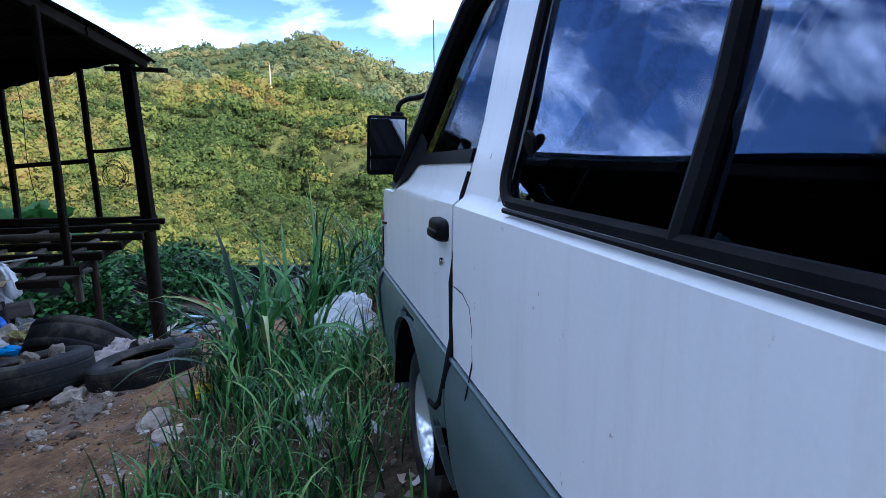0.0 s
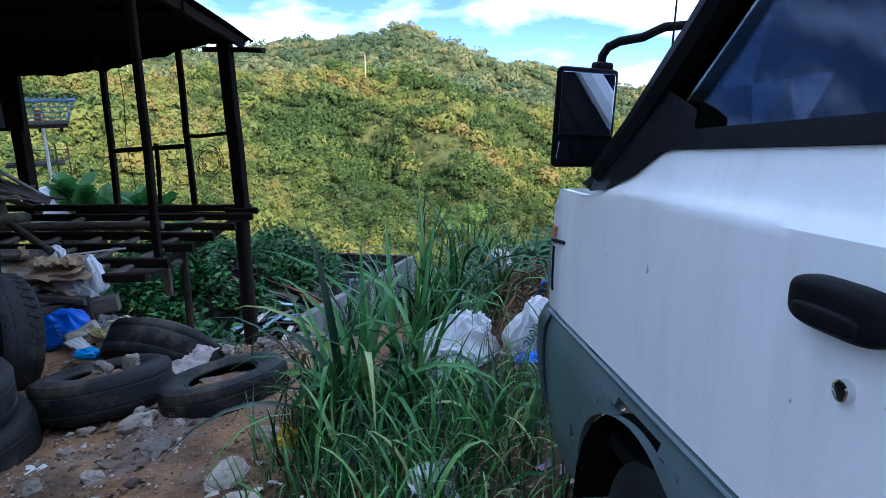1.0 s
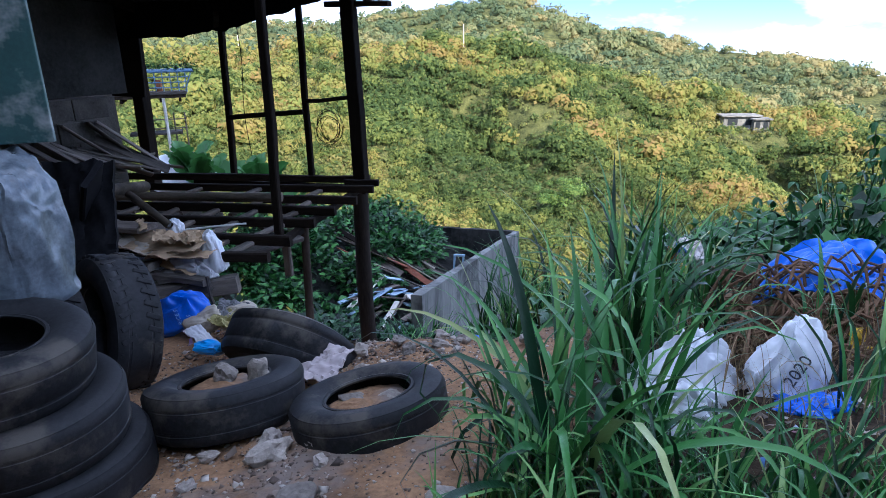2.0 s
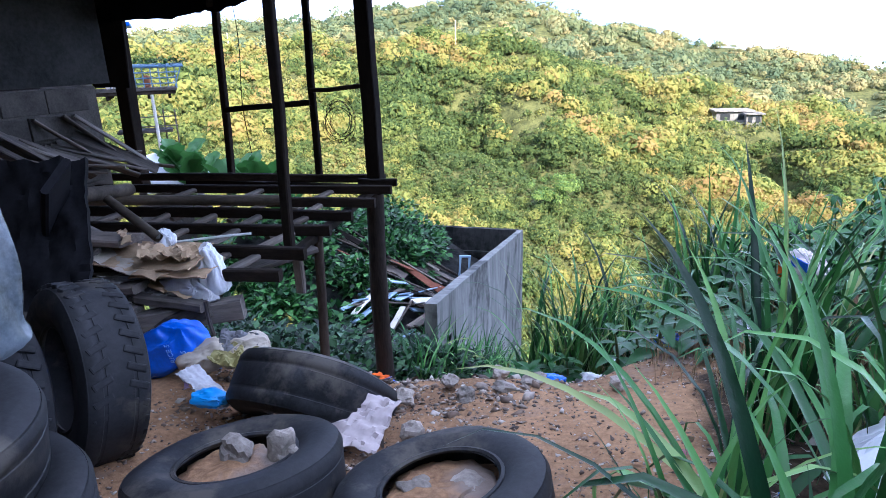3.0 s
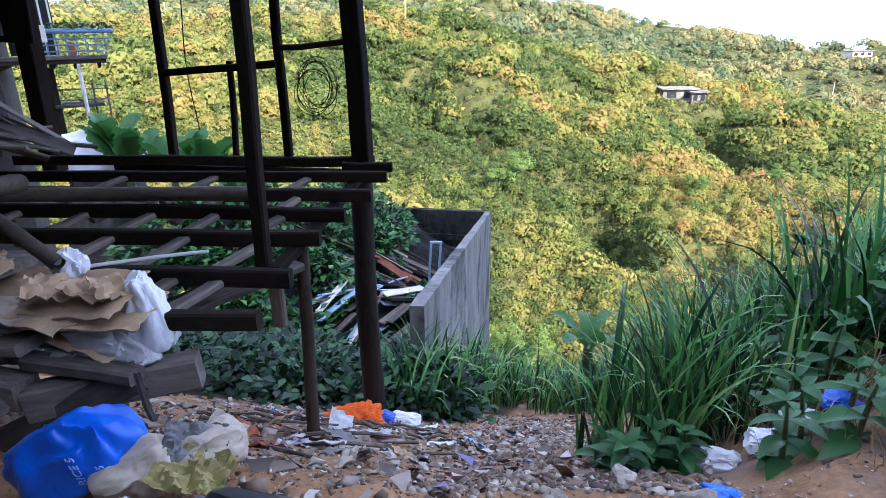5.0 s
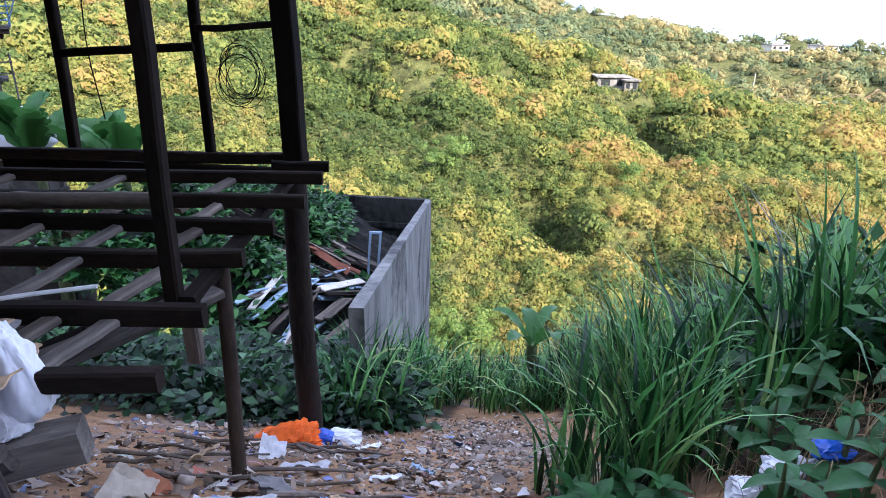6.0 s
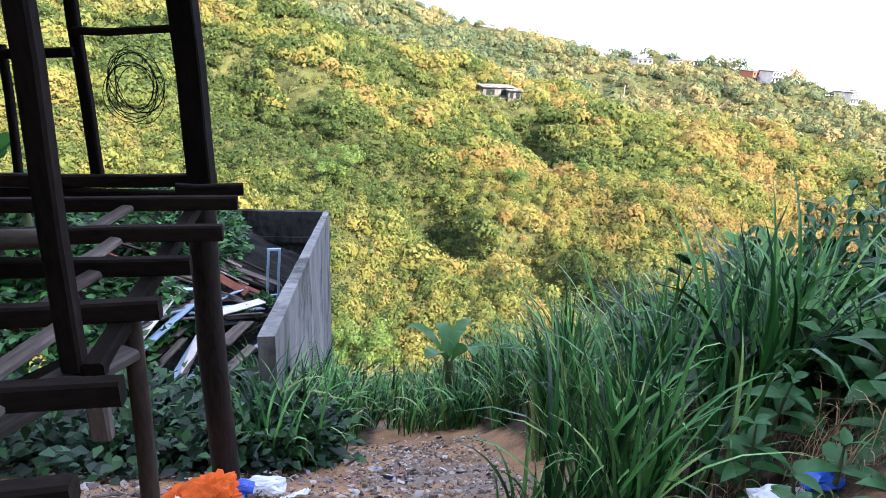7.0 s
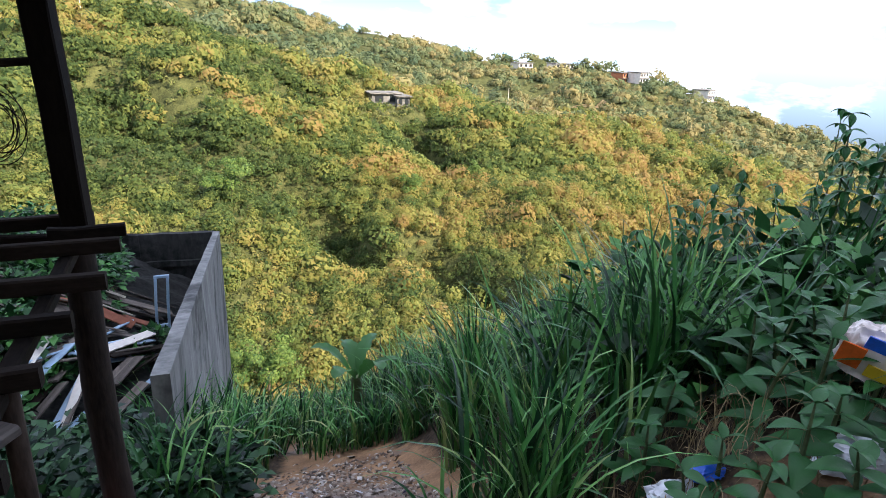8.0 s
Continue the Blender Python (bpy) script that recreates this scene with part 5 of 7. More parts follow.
WALLFOOT = ((0.80, 13.3, 70, 0.55), (1.05, 13.4, 80, 0.65), (1.30, 13.3, 90, 0.75), (0.62, 14.0, 80, 0.6), (1.2, 14.3, 90, 0.8), (-0.55, 11.55, 60, 0.8), (-0.40, 12.1, 60, 0.75), (-0.75, 12.1, 100, 0.95), (-0.35, 12.9, 100, 0.9), (-1.1, 13.2, 110, 1.05), (-0.2, 14.0, 110, 0.9), (-0.9, 14.5, 120, 1.1), (0.2, 15.2, 120, 0.9), (-0.6, 15.7, 120, 1.1), (-1.5, 15.2, 120, 1.2), (0.6, 16.4, 120, 0.9), (-0.3, 17.2, 130, 1.1), (-1.4, 17.2, 130, 1.2), (1.2, 17.6, 130, 1.0), (0.3, 18.6, 130, 1.0), (-1.0, 19.2, 130, 1.1), (1.0, 16.0, 100, 0.9), (1.9, 16.8, 120, 1.2), (-1.2, 21.5, 150, 1.2), (0.4, 21.0, 150, 1.2), (1.7, 20.0, 150, 1.2))
for i, (x, y, n, h) in enumerate(WALLFOOT):
    grass_thing("slope_grass", x, y, int(n * 1.1), h * 1.2, 0.36, 300 + i, "lush green grass on the slope below the concrete wall", 0.030, 1.7)
# dry straw and short growth underfoot
rng = random.Random(41)
made = []
for i in range(80):
    x, y = rng.uniform(1.66, 2.55), rng.uniform(5.1, 6.7)
    made.append(clump_arrays(x, y, 22, rng.uniform(0.14, 0.34), 0.16, 400 + i, 0.013, 1.5))
v, f = joined(made)
tagged(arrays_mesh("short_grass", v, f, GRASS), "short trodden grass on the soil", "grass", kind="stuff")
made = []
for i in range(80):
    x, y = rng.uniform(1.75, 3.0), rng.uniform(7.3, 9.4)
    made.append(clump_arrays(x, y, 22, rng.uniform(0.12, 0.30), 0.22, 500 + i, 0.006, 2.6))
for i in range(30):
    x, y = rng.uniform(1.65, 2.6), rng.uniform(5.6, 7.6)
    made.append(clump_arrays(x, y, 16, rng.uniform(0.15, 0.3), 0.2, 560 + i, 0.006, 3.0))
for i in range(9):
    x, y = rng.uniform(1.50, 1.95), rng.uniform(8.45, 8.95)
    made.append(clump_arrays(x, y, 20, rng.uniform(0.15, 0.34), 0.12, 620 + i, 0.006, 3.2))
v, f = joined(made)
tagged(arrays_mesh("dry_straw", v, f, DRYGRASS), "matted dry straw and dead stalks", "straw", kind="stuff")
made = []
for i in range(120):
    x, y = rng.uniform(-6, 9), rng.uniform(17, 34)
    if -3.4 > x:
        continue
    made.append(clump_arrays(x, y, 60, rng.uniform(0.8, 1.6), 0.7, 600 + i, 0.035, 1.2))
v, f = joined(made)
tagged(arrays_mesh("valley_grass", v, f, GRASS), "rank green grass falling to the valley", "grass", kind="stuff")


# ---- broad-leaved weeds ----
def leaf_mesh(name, length, width, material, lobes=0):
    """A pointed leaf along +x, folded at the midrib, with a drooping tip."""
    bm = bmesh.new()
    rows = []
    n = 7
    for i in range(n + 1):
        k = i / n
        w = width / 2 * (math.sin(math.pi * min(1, k * 1.0 + 0.02)) ** 0.8) * (1.15 - 0.5 * k)
        if lobes:
            w *= 0.82 + 0.18 * math.cos(k * math.tau * lobes)
        z = 0.10 * length * math.sin(k * 2.2) - 0.22 * length * k * k
        rows.append([bm.verts.new((k * length, s * w, z + abs(s) * w * 0.28)) for s in (-1, -0.5, 0, 0.5, 1)])
    for a, b in zip(rows, rows[1:]):
        for q in range(4):
            bm.faces.new((a[q], a[q + 1], b[q + 1], b[q]))
    me = bpy.data.meshes.new(name)
    bm.to_mesh(me)
    bm.free()
    me.polygons.foreach_set("use_smooth", [True] * len(me.polygons))
    me.materials.append(material)
    return me


WEED_LEAVES = [leaf_mesh("leaf", 0.15, 0.085, WEEDLEAF), leaf_mesh("leaf", 0.125, 0.065, WEEDLEAF), leaf_mesh("leaf", 0.09, 0.045, WEEDLEAF)]
BIG_LEAF = leaf_mesh("leaf", 0.185, 0.088, WEEDLEAF)


def make_weed(name, x, y, height, pairs, seed, label, big=False, lean=0.15, whorl=2, up=0.03):
    rnd = random.Random(seed)
    z = ground_z(x, y)
    weed = tagged(empty(name, pose(x, y, z)), label, "plant")
    lx, ly = rnd.uniform(-lean, lean), rnd.uniform(-lean, lean)
    pts = [Vector((lx * k * k * height, ly * k * k * height, height * k - up)) for k in (0, 0.25, 0.5, 0.75, 1.0)]
    bm = bmesh.new()
    tube(bm, pts, [0.010, 0.009, 0.008, 0.006, 0.003], 6)
    part("stem", bm, STEM, weed, smooth=True)
    for i in range(pairs):
        k = 0.22 + 0.78 * i / max(1, pairs - 1)
        p = Vector((lx * k * k * height, ly * k * k * height, height * k - up))
        size = (1.3 - 0.6 * k) if not big else (1.1 - 0.5 * k)
        a0 = i * 87 + rnd.uniform(-20, 20)
        for q in range(whorl):
            leaf = new("leaf", BIG_LEAF if big and k < 0.85 else WEED_LEAVES[rnd.randrange(3) if k < 0.8 else 1])
            leaf.parent = weed
            tilt = rnd.uniform(-15, 30) - 50 * (k - 0.4) if big or height < 0.6 else rnd.uniform(0, 62)
            s = size * rnd.uniform(0.8, 1.15)
            leaf.matrix_basis = Matrix.Translation(p) @ pose(0, 0, 0, rnd.uniform(-15, 15), tilt, a0 + q * 360 / whorl + rnd.uniform(-15, 15)) @ Matrix.Diagonal((s, s, s, 1))
    return weed


for i, (x, y, h, n, big) in enumerate(((1.46, 8.34, 0.28, 4, True), (1.62, 8.28, 0.26, 4, True), (1.80, 8.34, 0.30, 4, True), (1.98, 8.42, 0.26, 4, True), (2.20, 8.50, 0.26, 4, True), (2.45, 8.45, 0.32, 5, True), (1.70, 8.52, 0.18, 3, True), (2.10, 8.78, 0.34, 6, False), (2.35, 8.85, 0.40, 6, False), (1.02, 8.52, 0.17, 4, False), (1.12, 8.60, 0.20, 5, False), (0.95, 8.64, 0.16, 4, False), (1.22, 8.52, 0.20, 5, False), (2.6, 8.85, 0.5, 7, False), (2.5, 9.15, 0.6, 8, False), (2.9, 9.05, 0.7, 8, False), (1.85, 8.20, 0.22, 4, True), (2.15, 8.30, 0.30, 4, True))):
    make_weed("weed", x, y, h, n, 700 + i, "broad-leaved green weed at the edge of the bank" if big else "small-leaved green weed beside the path", big, whorl=3 if big else 4)
for i, (x, y, h, n) in enumerate(((3.42, 9.78, 1.92, 17), (3.50, 9.95, 1.6, 15), (3.62, 9.72, 1.5, 14), (3.30, 9.86, 1.3, 13), (4.0, 10.5, 1.95, 17), (4.2, 10.3, 1.6, 15), (4.35, 10.7, 1.7, 15), (3.75, 10.3, 1.35, 13), (3.4, 10.0, 1.0, 11), (3.1, 9.8, 0.85, 10), (3.6, 9.8, 1.05, 11), (3.3, 9.5, 0.75, 9), (3.9, 10.0, 1.25, 12), (2.8, 9.7, 0.8, 10), (3.0, 9.4, 0.65, 9), (4.5, 11.0, 2.0, 16), (2.6, 9.6, 0.75, 9), (4.1, 10.8, 1.7, 14), (3.5, 9.4, 0.9, 10), (2.75, 10.65, 1.25, 13), (2.95, 10.45, 1.3, 13), (3.2, 10.5, 1.45, 14), (3.05, 10.85, 1.5, 14), (3.35, 10.2, 1.3, 13), (2.5, 10.6, 1.15, 12), (3.5, 10.7, 1.65, 15), (2.95, 10.1, 1.1, 12), (2.6, 10.9, 1.15, 14), (2.85, 10.95, 1.3, 15), (3.15, 10.2, 1.15, 14), (3.3, 10.8, 1.4, 15), (3.55, 10.4, 1.35, 15), (2.7, 10.35, 1.0, 13), (3.1, 10.65, 1.2, 15), (3.4, 10.45, 1.25, 15), (3.65, 10.95, 1.5, 15), (3.0, 11.1, 1.35, 15))):
    make_weed("tall_weed", x, y, h, n, 740 + i, "tall leafy weed with dark green pointed leaves", False, lean=0.1, whorl=4)


for i, (x, y, h, n) in enumerate(((1.55, 8.46, 0.24, 3), (2.2, 8.9, 0.4, 4), (1.78, 8.94, 0.40, 5), (2.02, 8.82, 0.42, 5), (2.28, 8.72, 0.44, 5), (1.62, 8.78, 0.32, 4), (1.92, 8.64, 0.34, 4), (2.42, 8.62, 0.46, 5), (2.62, 8.55, 0.46, 5), (2.12, 8.62, 0.34, 4))):
    make_weed("weed", x, y, h, n, 860 + i, "broad-leaved green weed crowding the edge of the bank", True, whorl=3)


def shrub_mass(name, spots, leaf, seed, label, material, rest=ground_z):
    """Low shrubs of folded pointed leaves held outwards from many twigs."""
    rng = np.random.default_rng(seed)
    verts, faces, n = [], [], 0
    for x, y, r, count in spots:
        d = rng.normal(size=(count, 3))
        d /= np.linalg.norm(d, axis=1, keepdims=True)
        d[:, 2] = np.abs(d[:, 2])
        c = np.array([x, y, rest(x, y) + 0.05 * r]) + d * (r * (0.35 + 0.65 * rng.random(count) ** 0.5))[:, None] * np.array([1, 1, 0.9])
        ax = d * np.array([1, 1, 0.3]) + rng.normal(size=(count, 3)) * 0.5
        ax /= np.linalg.norm(ax, axis=1, keepdims=True)
        sd = np.cross(ax, np.array([0, 0, 1.0]) + rng.normal(size=(count, 3)) * 0.3)
        sd /= np.linalg.norm(sd, axis=1, keepdims=True)
        up = np.cross(sd, ax)
        s = (leaf * (0.6 + 0.7 * rng.random(count)))[:, None]
        quad = np.stack([c, c + ax * s * 0.45 - sd * s * 0.3 + up * s * 0.08, c + ax * s - up * s * 0.15, c + ax * s * 0.45 + sd * s * 0.3 + up * s * 0.08], 1).reshape(-1, 3)
        verts.append(quad)
        faces.append(np.arange(len(quad)).reshape(-1, 4) + n)
        n += len(quad)
    return tagged(arrays_mesh(name, np.concatenate(verts), np.concatenate(faces), material), label, "shrubs", kind="stuff")


rng = random.Random(51)
shrub_mass("undergrowth", [(rng.uniform(-1.05, -0.5), rng.uniform(11.5, 12.1), rng.uniform(0.4, 0.62), 280) for _ in range(9)] + [(rng.uniform(-4.2, -1.0), rng.uniform(10.9, 13.2), rng.uniform(0.55, 0.85), 340) for _ in range(24)] + [(rng.uniform(-3.3, -0.9), rng.uniform(11.1, 12.8), rng.uniform(0.35, 0.6), 260) for _ in range(30)] + [(rng.uniform(-2.2, -0.7), rng.uniform(12.0, 15.0), rng.uniform(0.35, 0.6), 220) for _ in range(24)], 0.13, 21, "green leafy undergrowth below the shack, its green darkened as shade", SHADELEAF)
shrub_mass("bank_shrubs", [(rng.uniform(2.7, 5.5), rng.uniform(8.9, 12.5), rng.uniform(0.5, 1.0), 330) for _ in range(34)] + [(rng.uniform(2.1, 3.2), rng.uniform(9.0, 10.2), rng.uniform(0.3, 0.5), 160) for _ in range(14)], 0.15, 22, "dark leafy shrubs massed on the bank", WEEDLEAF)
ENCLOSED = Matrix.Translation((0.6, 6.9, 1.25)) @ Matrix.Scale(0.66, 4) @ Matrix.Translation((-0.6, -6.9, -1.25))    # the debris shrunk towards the camera's place, so that it looks the same from there


def laid(ob):
    ob.matrix_basis = ENCLOSED @ ob.matrix_basis
    return ob


def scrap_z(x, y):
    """Top of the debris that fills the enclosure."""
    return -5.75 - 0.50 * (x + 5.0) - 0.20 * (y - 22) - 1.1 * smooth01((20.5 - y) / 3) + 0.18 * lump(x, y, 1.1, 21) + 0.1 * lump(x, y, 3.0, 22)


laid(shrub_mass("wall_shrubs", [(rng.uniform(-8.6, -5.8), rng.uniform(24.0, 29.0), rng.uniform(0.8, 1.35), 420) for _ in range(14)] + [(rng.uniform(-9, -5.4), rng.uniform(17.5, 25), rng.uniform(0.6, 1.0), 260) for _ in range(30)] + [(rng.uniform(-5.0, -3.2), rng.uniform(18, 24), rng.uniform(0.25, 0.5), 110) for _ in range(8)], 0.26, 23, "green shrubs growing inside the concrete enclosure", WEEDLEAF, scrap_z))
shrub_mass("slope_shrubs", [(rng.uniform(-1.5, 8), rng.uniform(19, 45), rng.uniform(0.7, 1.8), 200) for _ in range(60)], 0.30, 24, "green and yellowish shrubs on the lower slope", HILLSCRUB)


# dark weeds crowding the wall foot and the near end of the slope
rng = random.Random(57)
for i in range(22):
    y = rng.uniform(11.4, 15.2)
    x = -1.35 + 0.22 * (y - 11.4) * 0.5 + rng.uniform(-0.15, 0.75)
    make_weed("weed", x, y, rng.uniform(0.55, 0.95), 8, 900 + i, "dark leafy weed among the grass at the wall foot", False, lean=0.2, whorl=4)


# ---- banana plants ----
def make_banana(x, y, z, height, leaf_len, seed, label, count=7, erect=0.0, slim=0.0):
    rnd = random.Random(seed)
    plant = tagged(empty("banana_plant", pose(x, y, z)), label, "plant")
    bm = bmesh.new()
    tube(bm, [(0, 0, -0.2), (0.02, 0, height * 0.5), (0.0, 0.02, height)], [0.13, 0.10, 0.06], 10)
    part("trunk", bm, STEM, plant, smooth=True)
    for i in range(count):
        bm = bmesh.new()
        rows = []
        n = 14
        rise = rnd.uniform(0.5 + 0.3 * erect, 1.2)
        for j in range(n + 1):
            k = j / n
            w = 0.0 if k < 0.12 else leaf_len * (0.16 - 0.04 * slim) * math.sin(math.pi * (k - 0.1) / 0.92) ** 0.5
            px, pz = k * leaf_len * (0.8 - 0.55 * erect), leaf_len * (rise * k - 0.85 * (1 - 0.75 * erect) * k * k * rise)
            tear = 1 - 0.25 * (j % 3 == 2)
            rows.append([bm.verts.new((px, s * max(w * tear, 0.012), pz + abs(s) * w * 0.3)) for s in (-1, -0.5, 0, 0.5, 1)])
        for a, b in zip(rows, rows[1:]):
            for q in range(4):
                bm.faces.new((a[q], a[q + 1], b[q + 1], b[q]))
        part("leaf", bm, BANANA, plant, m=Matrix.Translation((0, 0, height * 0.93)) @ pose(0, 0, 0, rnd.uniform(-20, 20), 0, i * 360 / count + rnd.uniform(-20, 20)), smooth=True)
    return plant


make_banana(1.06, 13.9, ground_z(1.06, 13.9) - 0.1, 1.05, 1.0, 31, "small banana plant with broad green leaves on the slope", 6, 0.4, 1.0)
for i, (x, y, top, l) in enumerate(((-7.3, 16.0, -0.95, 1.5), (-6.45, 16.1, -1.15, 1.3), (-5.75, 16.0, -1.10, 1.35), (-7.75, 16.3, -0.75, 1.4), (-5.0, 15.8, -1.45, 1.1))):
    make_banana(x, y, ground_z(x, y), top - ground_z(x, y), l, 40 + i, "banana plant with broad green leaves behind the shack", 8, 0.75)

def front_of(ob, x, z, reach=0.035):
    """How far out the front of a thing lies near a place on it."""
    near = [v.co.y for v in ob.data.vertices if abs(v.co.x - x) < reach and abs(v.co.z - z) < reach]
    return (min(near) if near else min(v.co.y for v in ob.data.vertices)) - 0.004


def lettering(name, words, size, material, parent, m):
    """Flat printed letters as a mesh under the thing that carries them."""
    txt = bpy.data.curves.new(name, "FONT")
    txt.body, txt.size, txt.extrude = words, size, 0.001
    ob = new(name, txt)
    me = bpy.data.meshes.new_from_object(ob.evaluated_get(bpy.context.evaluated_depsgraph_get()))
    bpy.data.objects.remove(ob)
    me.materials.append(material)
    ob = new(name, me)
    ob.parent = parent
    ob.matrix_basis = m
    return ob


# ---- heap of boards, bags and card at the end of the shack ----
def plank(a, b, wide, thick, material, seed, label, roll=0):
    ob = beam("plank", a, b, wide, thick, material, None, 0.004, seed, label)
    ob.matrix_basis = ob.matrix_basis @ Matrix.Rotation(radians(roll), 4, "X")
    ob["category"], ob["group"] = "plank", "heap of boards"
    return ob


HEAP = "rough weathered board lying in the junk heap"
rng = random.Random(61)
plank((-1.66, 8.12, 0.47), (-1.02, 8.10, 0.485), 0.17, 0.036, PALEWOOD, 1, "pale grey board lying on the junk heap")
plank((-1.44, 7.95, 0.23), (-0.87, 7.96, 0.295), 0.12, 0.045, PALEWOOD, 2, "pale grey board end in the junk heap")
plank((-1.20, 7.90, 0.17), (-0.87, 7.90, 0.155), 0.10, 0.10, GREYWOOD, 3, "squared grey timber end in the junk heap")
plank((-0.87, 7.90, 0.12), (-0.40, 8.12, 0.17), 0.09, 0.11, GREYWOOD, 4, "split grey log end in the junk heap")
plank((-0.98, 7.86, -0.03), (-0.52, 8.00, 0.20), 0.05, 0.10, GREYWOOD, 6, HEAP)
plank((-0.90, 7.96, 0.235), (-0.50, 7.96, 0.225), 0.07, 0.045, GREYWOOD, 7, HEAP)
plank((-0.44, 7.92, 0.10), (-0.43, 7.88, 0.29), 0.022, 0.012, PALEWOOD, 5, "pale splintered stick standing in the heap")
plank((-1.30, 8.05, 0.33), (-0.75, 8.10, 0.36), 0.14, 0.02, GREYWOOD, 8, HEAP, 14)
plank((-1.70, 8.20, 0.40), (-1.00, 8.26, 0.44), 0.20, 0.02, PALEWOOD, 9, HEAP, 10)
plank((-0.98, 8.22, 0.435), (-0.50, 8.40, 0.475), 0.022, 0.012, PALEBAR, 10, "white painted stick lying on the heap")
for i in range(30):
    x, y = rng.uniform(-2.7, -1.15), rng.uniform(7.9, 8.5)
    a = rng.uniform(-0.6, 0.6)
    l = rng.uniform(0.5, 1.3)
    z = 0.28 + 0.34 * smooth01((-1.0 - x) / 1.5) + rng.uniform(-0.12, 0.08)
    plank((x - l / 2, y - a * l / 2, z + rng.uniform(-0.1, 0.15)), (x + l / 2, y + a * l / 2, z - rng.uniform(0, 0.2)), rng.uniform(0.05, 0.13), rng.uniform(0.014, 0.03), rng.choice((GREYWOOD, GREYWOOD, PALEWOOD)), 80 + i, HEAP, rng.uniform(-30, 30))
for i in range(22):
    y = 8.95 + 0.055 * i
    plank((-3.02, y - 0.3, 0.88 + rng.uniform(-0.28, 0.12)), (-2.62 + rng.uniform(-0.3, 0.15), y + 0.1, 0.50 + rng.uniform(-0.1, 0.1)), rng.uniform(0.07, 0.16), 0.02, rng.choice((GREYWOOD, PALEWOOD, GREYWOOD)), 220 + i, "long board leaning on the block wall", rng.uniform(-25, 40))
# two bamboo poles on the heap
for k, (a, b, r) in enumerate((((-1.13, 7.90, 0.765), (-1.46, 8.58, 0.64), 0.038), ((-1.15, 8.12, 0.70), (-0.82, 8.08, 0.52), 0.024))):
    bm = bmesh.new()
    pts = [Vector(a).lerp(Vector(b), i / 16) for i in range(17)]
    tube(bm, pts, [r * (1.08 if i % 6 == 3 else 1) for i in range(17)], 12, cap=False)
    bmesh.ops.solidify(bm, geom=bm.faces[:], thickness=0.008)
    tagged(part("bamboo_pole", bm, BAMBOO, None, smooth=True), "cut grey bamboo pole lying on the heap", "pole")
# cardboard sheets
for k, (x, y, z, w, d, rx, ry, rz) in enumerate(((-0.98, 8.06, 0.40, 0.52, 0.24, 14, 4, -6), (-0.80, 8.08, 0.42, 0.50, 0.22, 22, -4, -4), (-0.72, 8.06, 0.37, 0.44, 0.20, 12, -3, 5))):
    tagged(sheet("cardboard", w, d, CARDBOARD, 10 + k, pose(x, y, z, rx, ry, rz), wave=0.016, thick=0.006), "torn brown cardboard sheet on the heap", "cardboard")
for k, (x, y, z, s) in enumerate(((-0.70, 8.04, 0.45, 0.13), (-0.82, 8.02, 0.46, 0.14), (-0.62, 8.04, 0.47, 0.11), (-1.02, 8.05, 0.52, 0.09))):
    tagged(sheet("torn_card", s, s * 0.8, CARDBOARD, 20 + k, pose(x, y, z, 20 * k, 15, 40 * k), wave=0.03, thick=0.004, n=10), "curled scrap of brown card", "card")
for k in range(11):
    x = rng.uniform(-1.45, -0.75)
    y = 8.10 + rng.uniform(-0.06, 0.10)
    card = sheet("cardboard", rng.uniform(0.26, 0.5), rng.uniform(0.16, 0.26), (CARDBOARD, BEIGEBAG, GREYSHEET, WHITEBAG)[k % 4], 50 + k, pose(x, y, 0.20 + 0.020 * k + rng.uniform(-0.02, 0.02), rng.uniform(6, 24), rng.uniform(-8, 8), rng.uniform(-20, 20)), wave=0.018, thick=0.005, n=16)
    tagged(card, "torn flattened card or plastic sheet in the layered heap", "cardboard", "cards in the heap")
# bags
tagged(bag("white_bag", (0.16, 0.13, 0.33), WHITEBAG, 3, pose(-0.54, 8.12, 0.24, 0, -8, 20), lumps=0.22, crease=0.045, pinch=0.12), "crumpled white plastic bag on the heap", "bag")
tagged(bag("white_bag", (0.40, 0.20, 0.19), GREYWHITE, 5, pose(-0.69, 8.07, 0.20, 0, 0, -4), crease=0.045, pinch=0.1), "grey-white creased plastic sack on the heap", "bag")
tagged(bag("white_bag", (0.34, 0.20, 0.16), GREYWHITE, 6, pose(-1.06, 8.04, 0.20, 0, 0, 6), crease=0.09), "dirty white sack under the cardboard", "bag")
tagged(bag("white_bag", (0.11, 0.09, 0.12), WHITEBAG, 7, pose(-0.86, 8.14, 0.46, 0, 20, 30), crease=0.08), "twisted white plastic bag", "bag")
sack = tagged(bag("blue_sack", (0.38, 0.24, 0.27), BLUEBAG, 8, pose(-0.50, 7.74, 0.04, 8, -26, 14), lumps=0.16, crease=0.022, pinch=0.15), "full blue woven plastic sack with faint print", "sack")
lettering("print", "RICE 5", 0.036, PALEINK, sack, pose(0.06, front_of(sack, 0.06, 0.12), 0.04, 80, -72, 0))
lettering("print", "25", 0.036, PALEINK, sack, pose(0.12, front_of(sack, 0.12, 0.10), 0.04, 80, -72, 0))
tagged(bag("beige_sack", (0.30, 0.24, 0.17), BEIGEBAG, 9, pose(-0.33, 7.74, 0.04, 0, -18, 10), lumps=0.2, crease=0.03), "slack beige sack under the blue one", "sack")
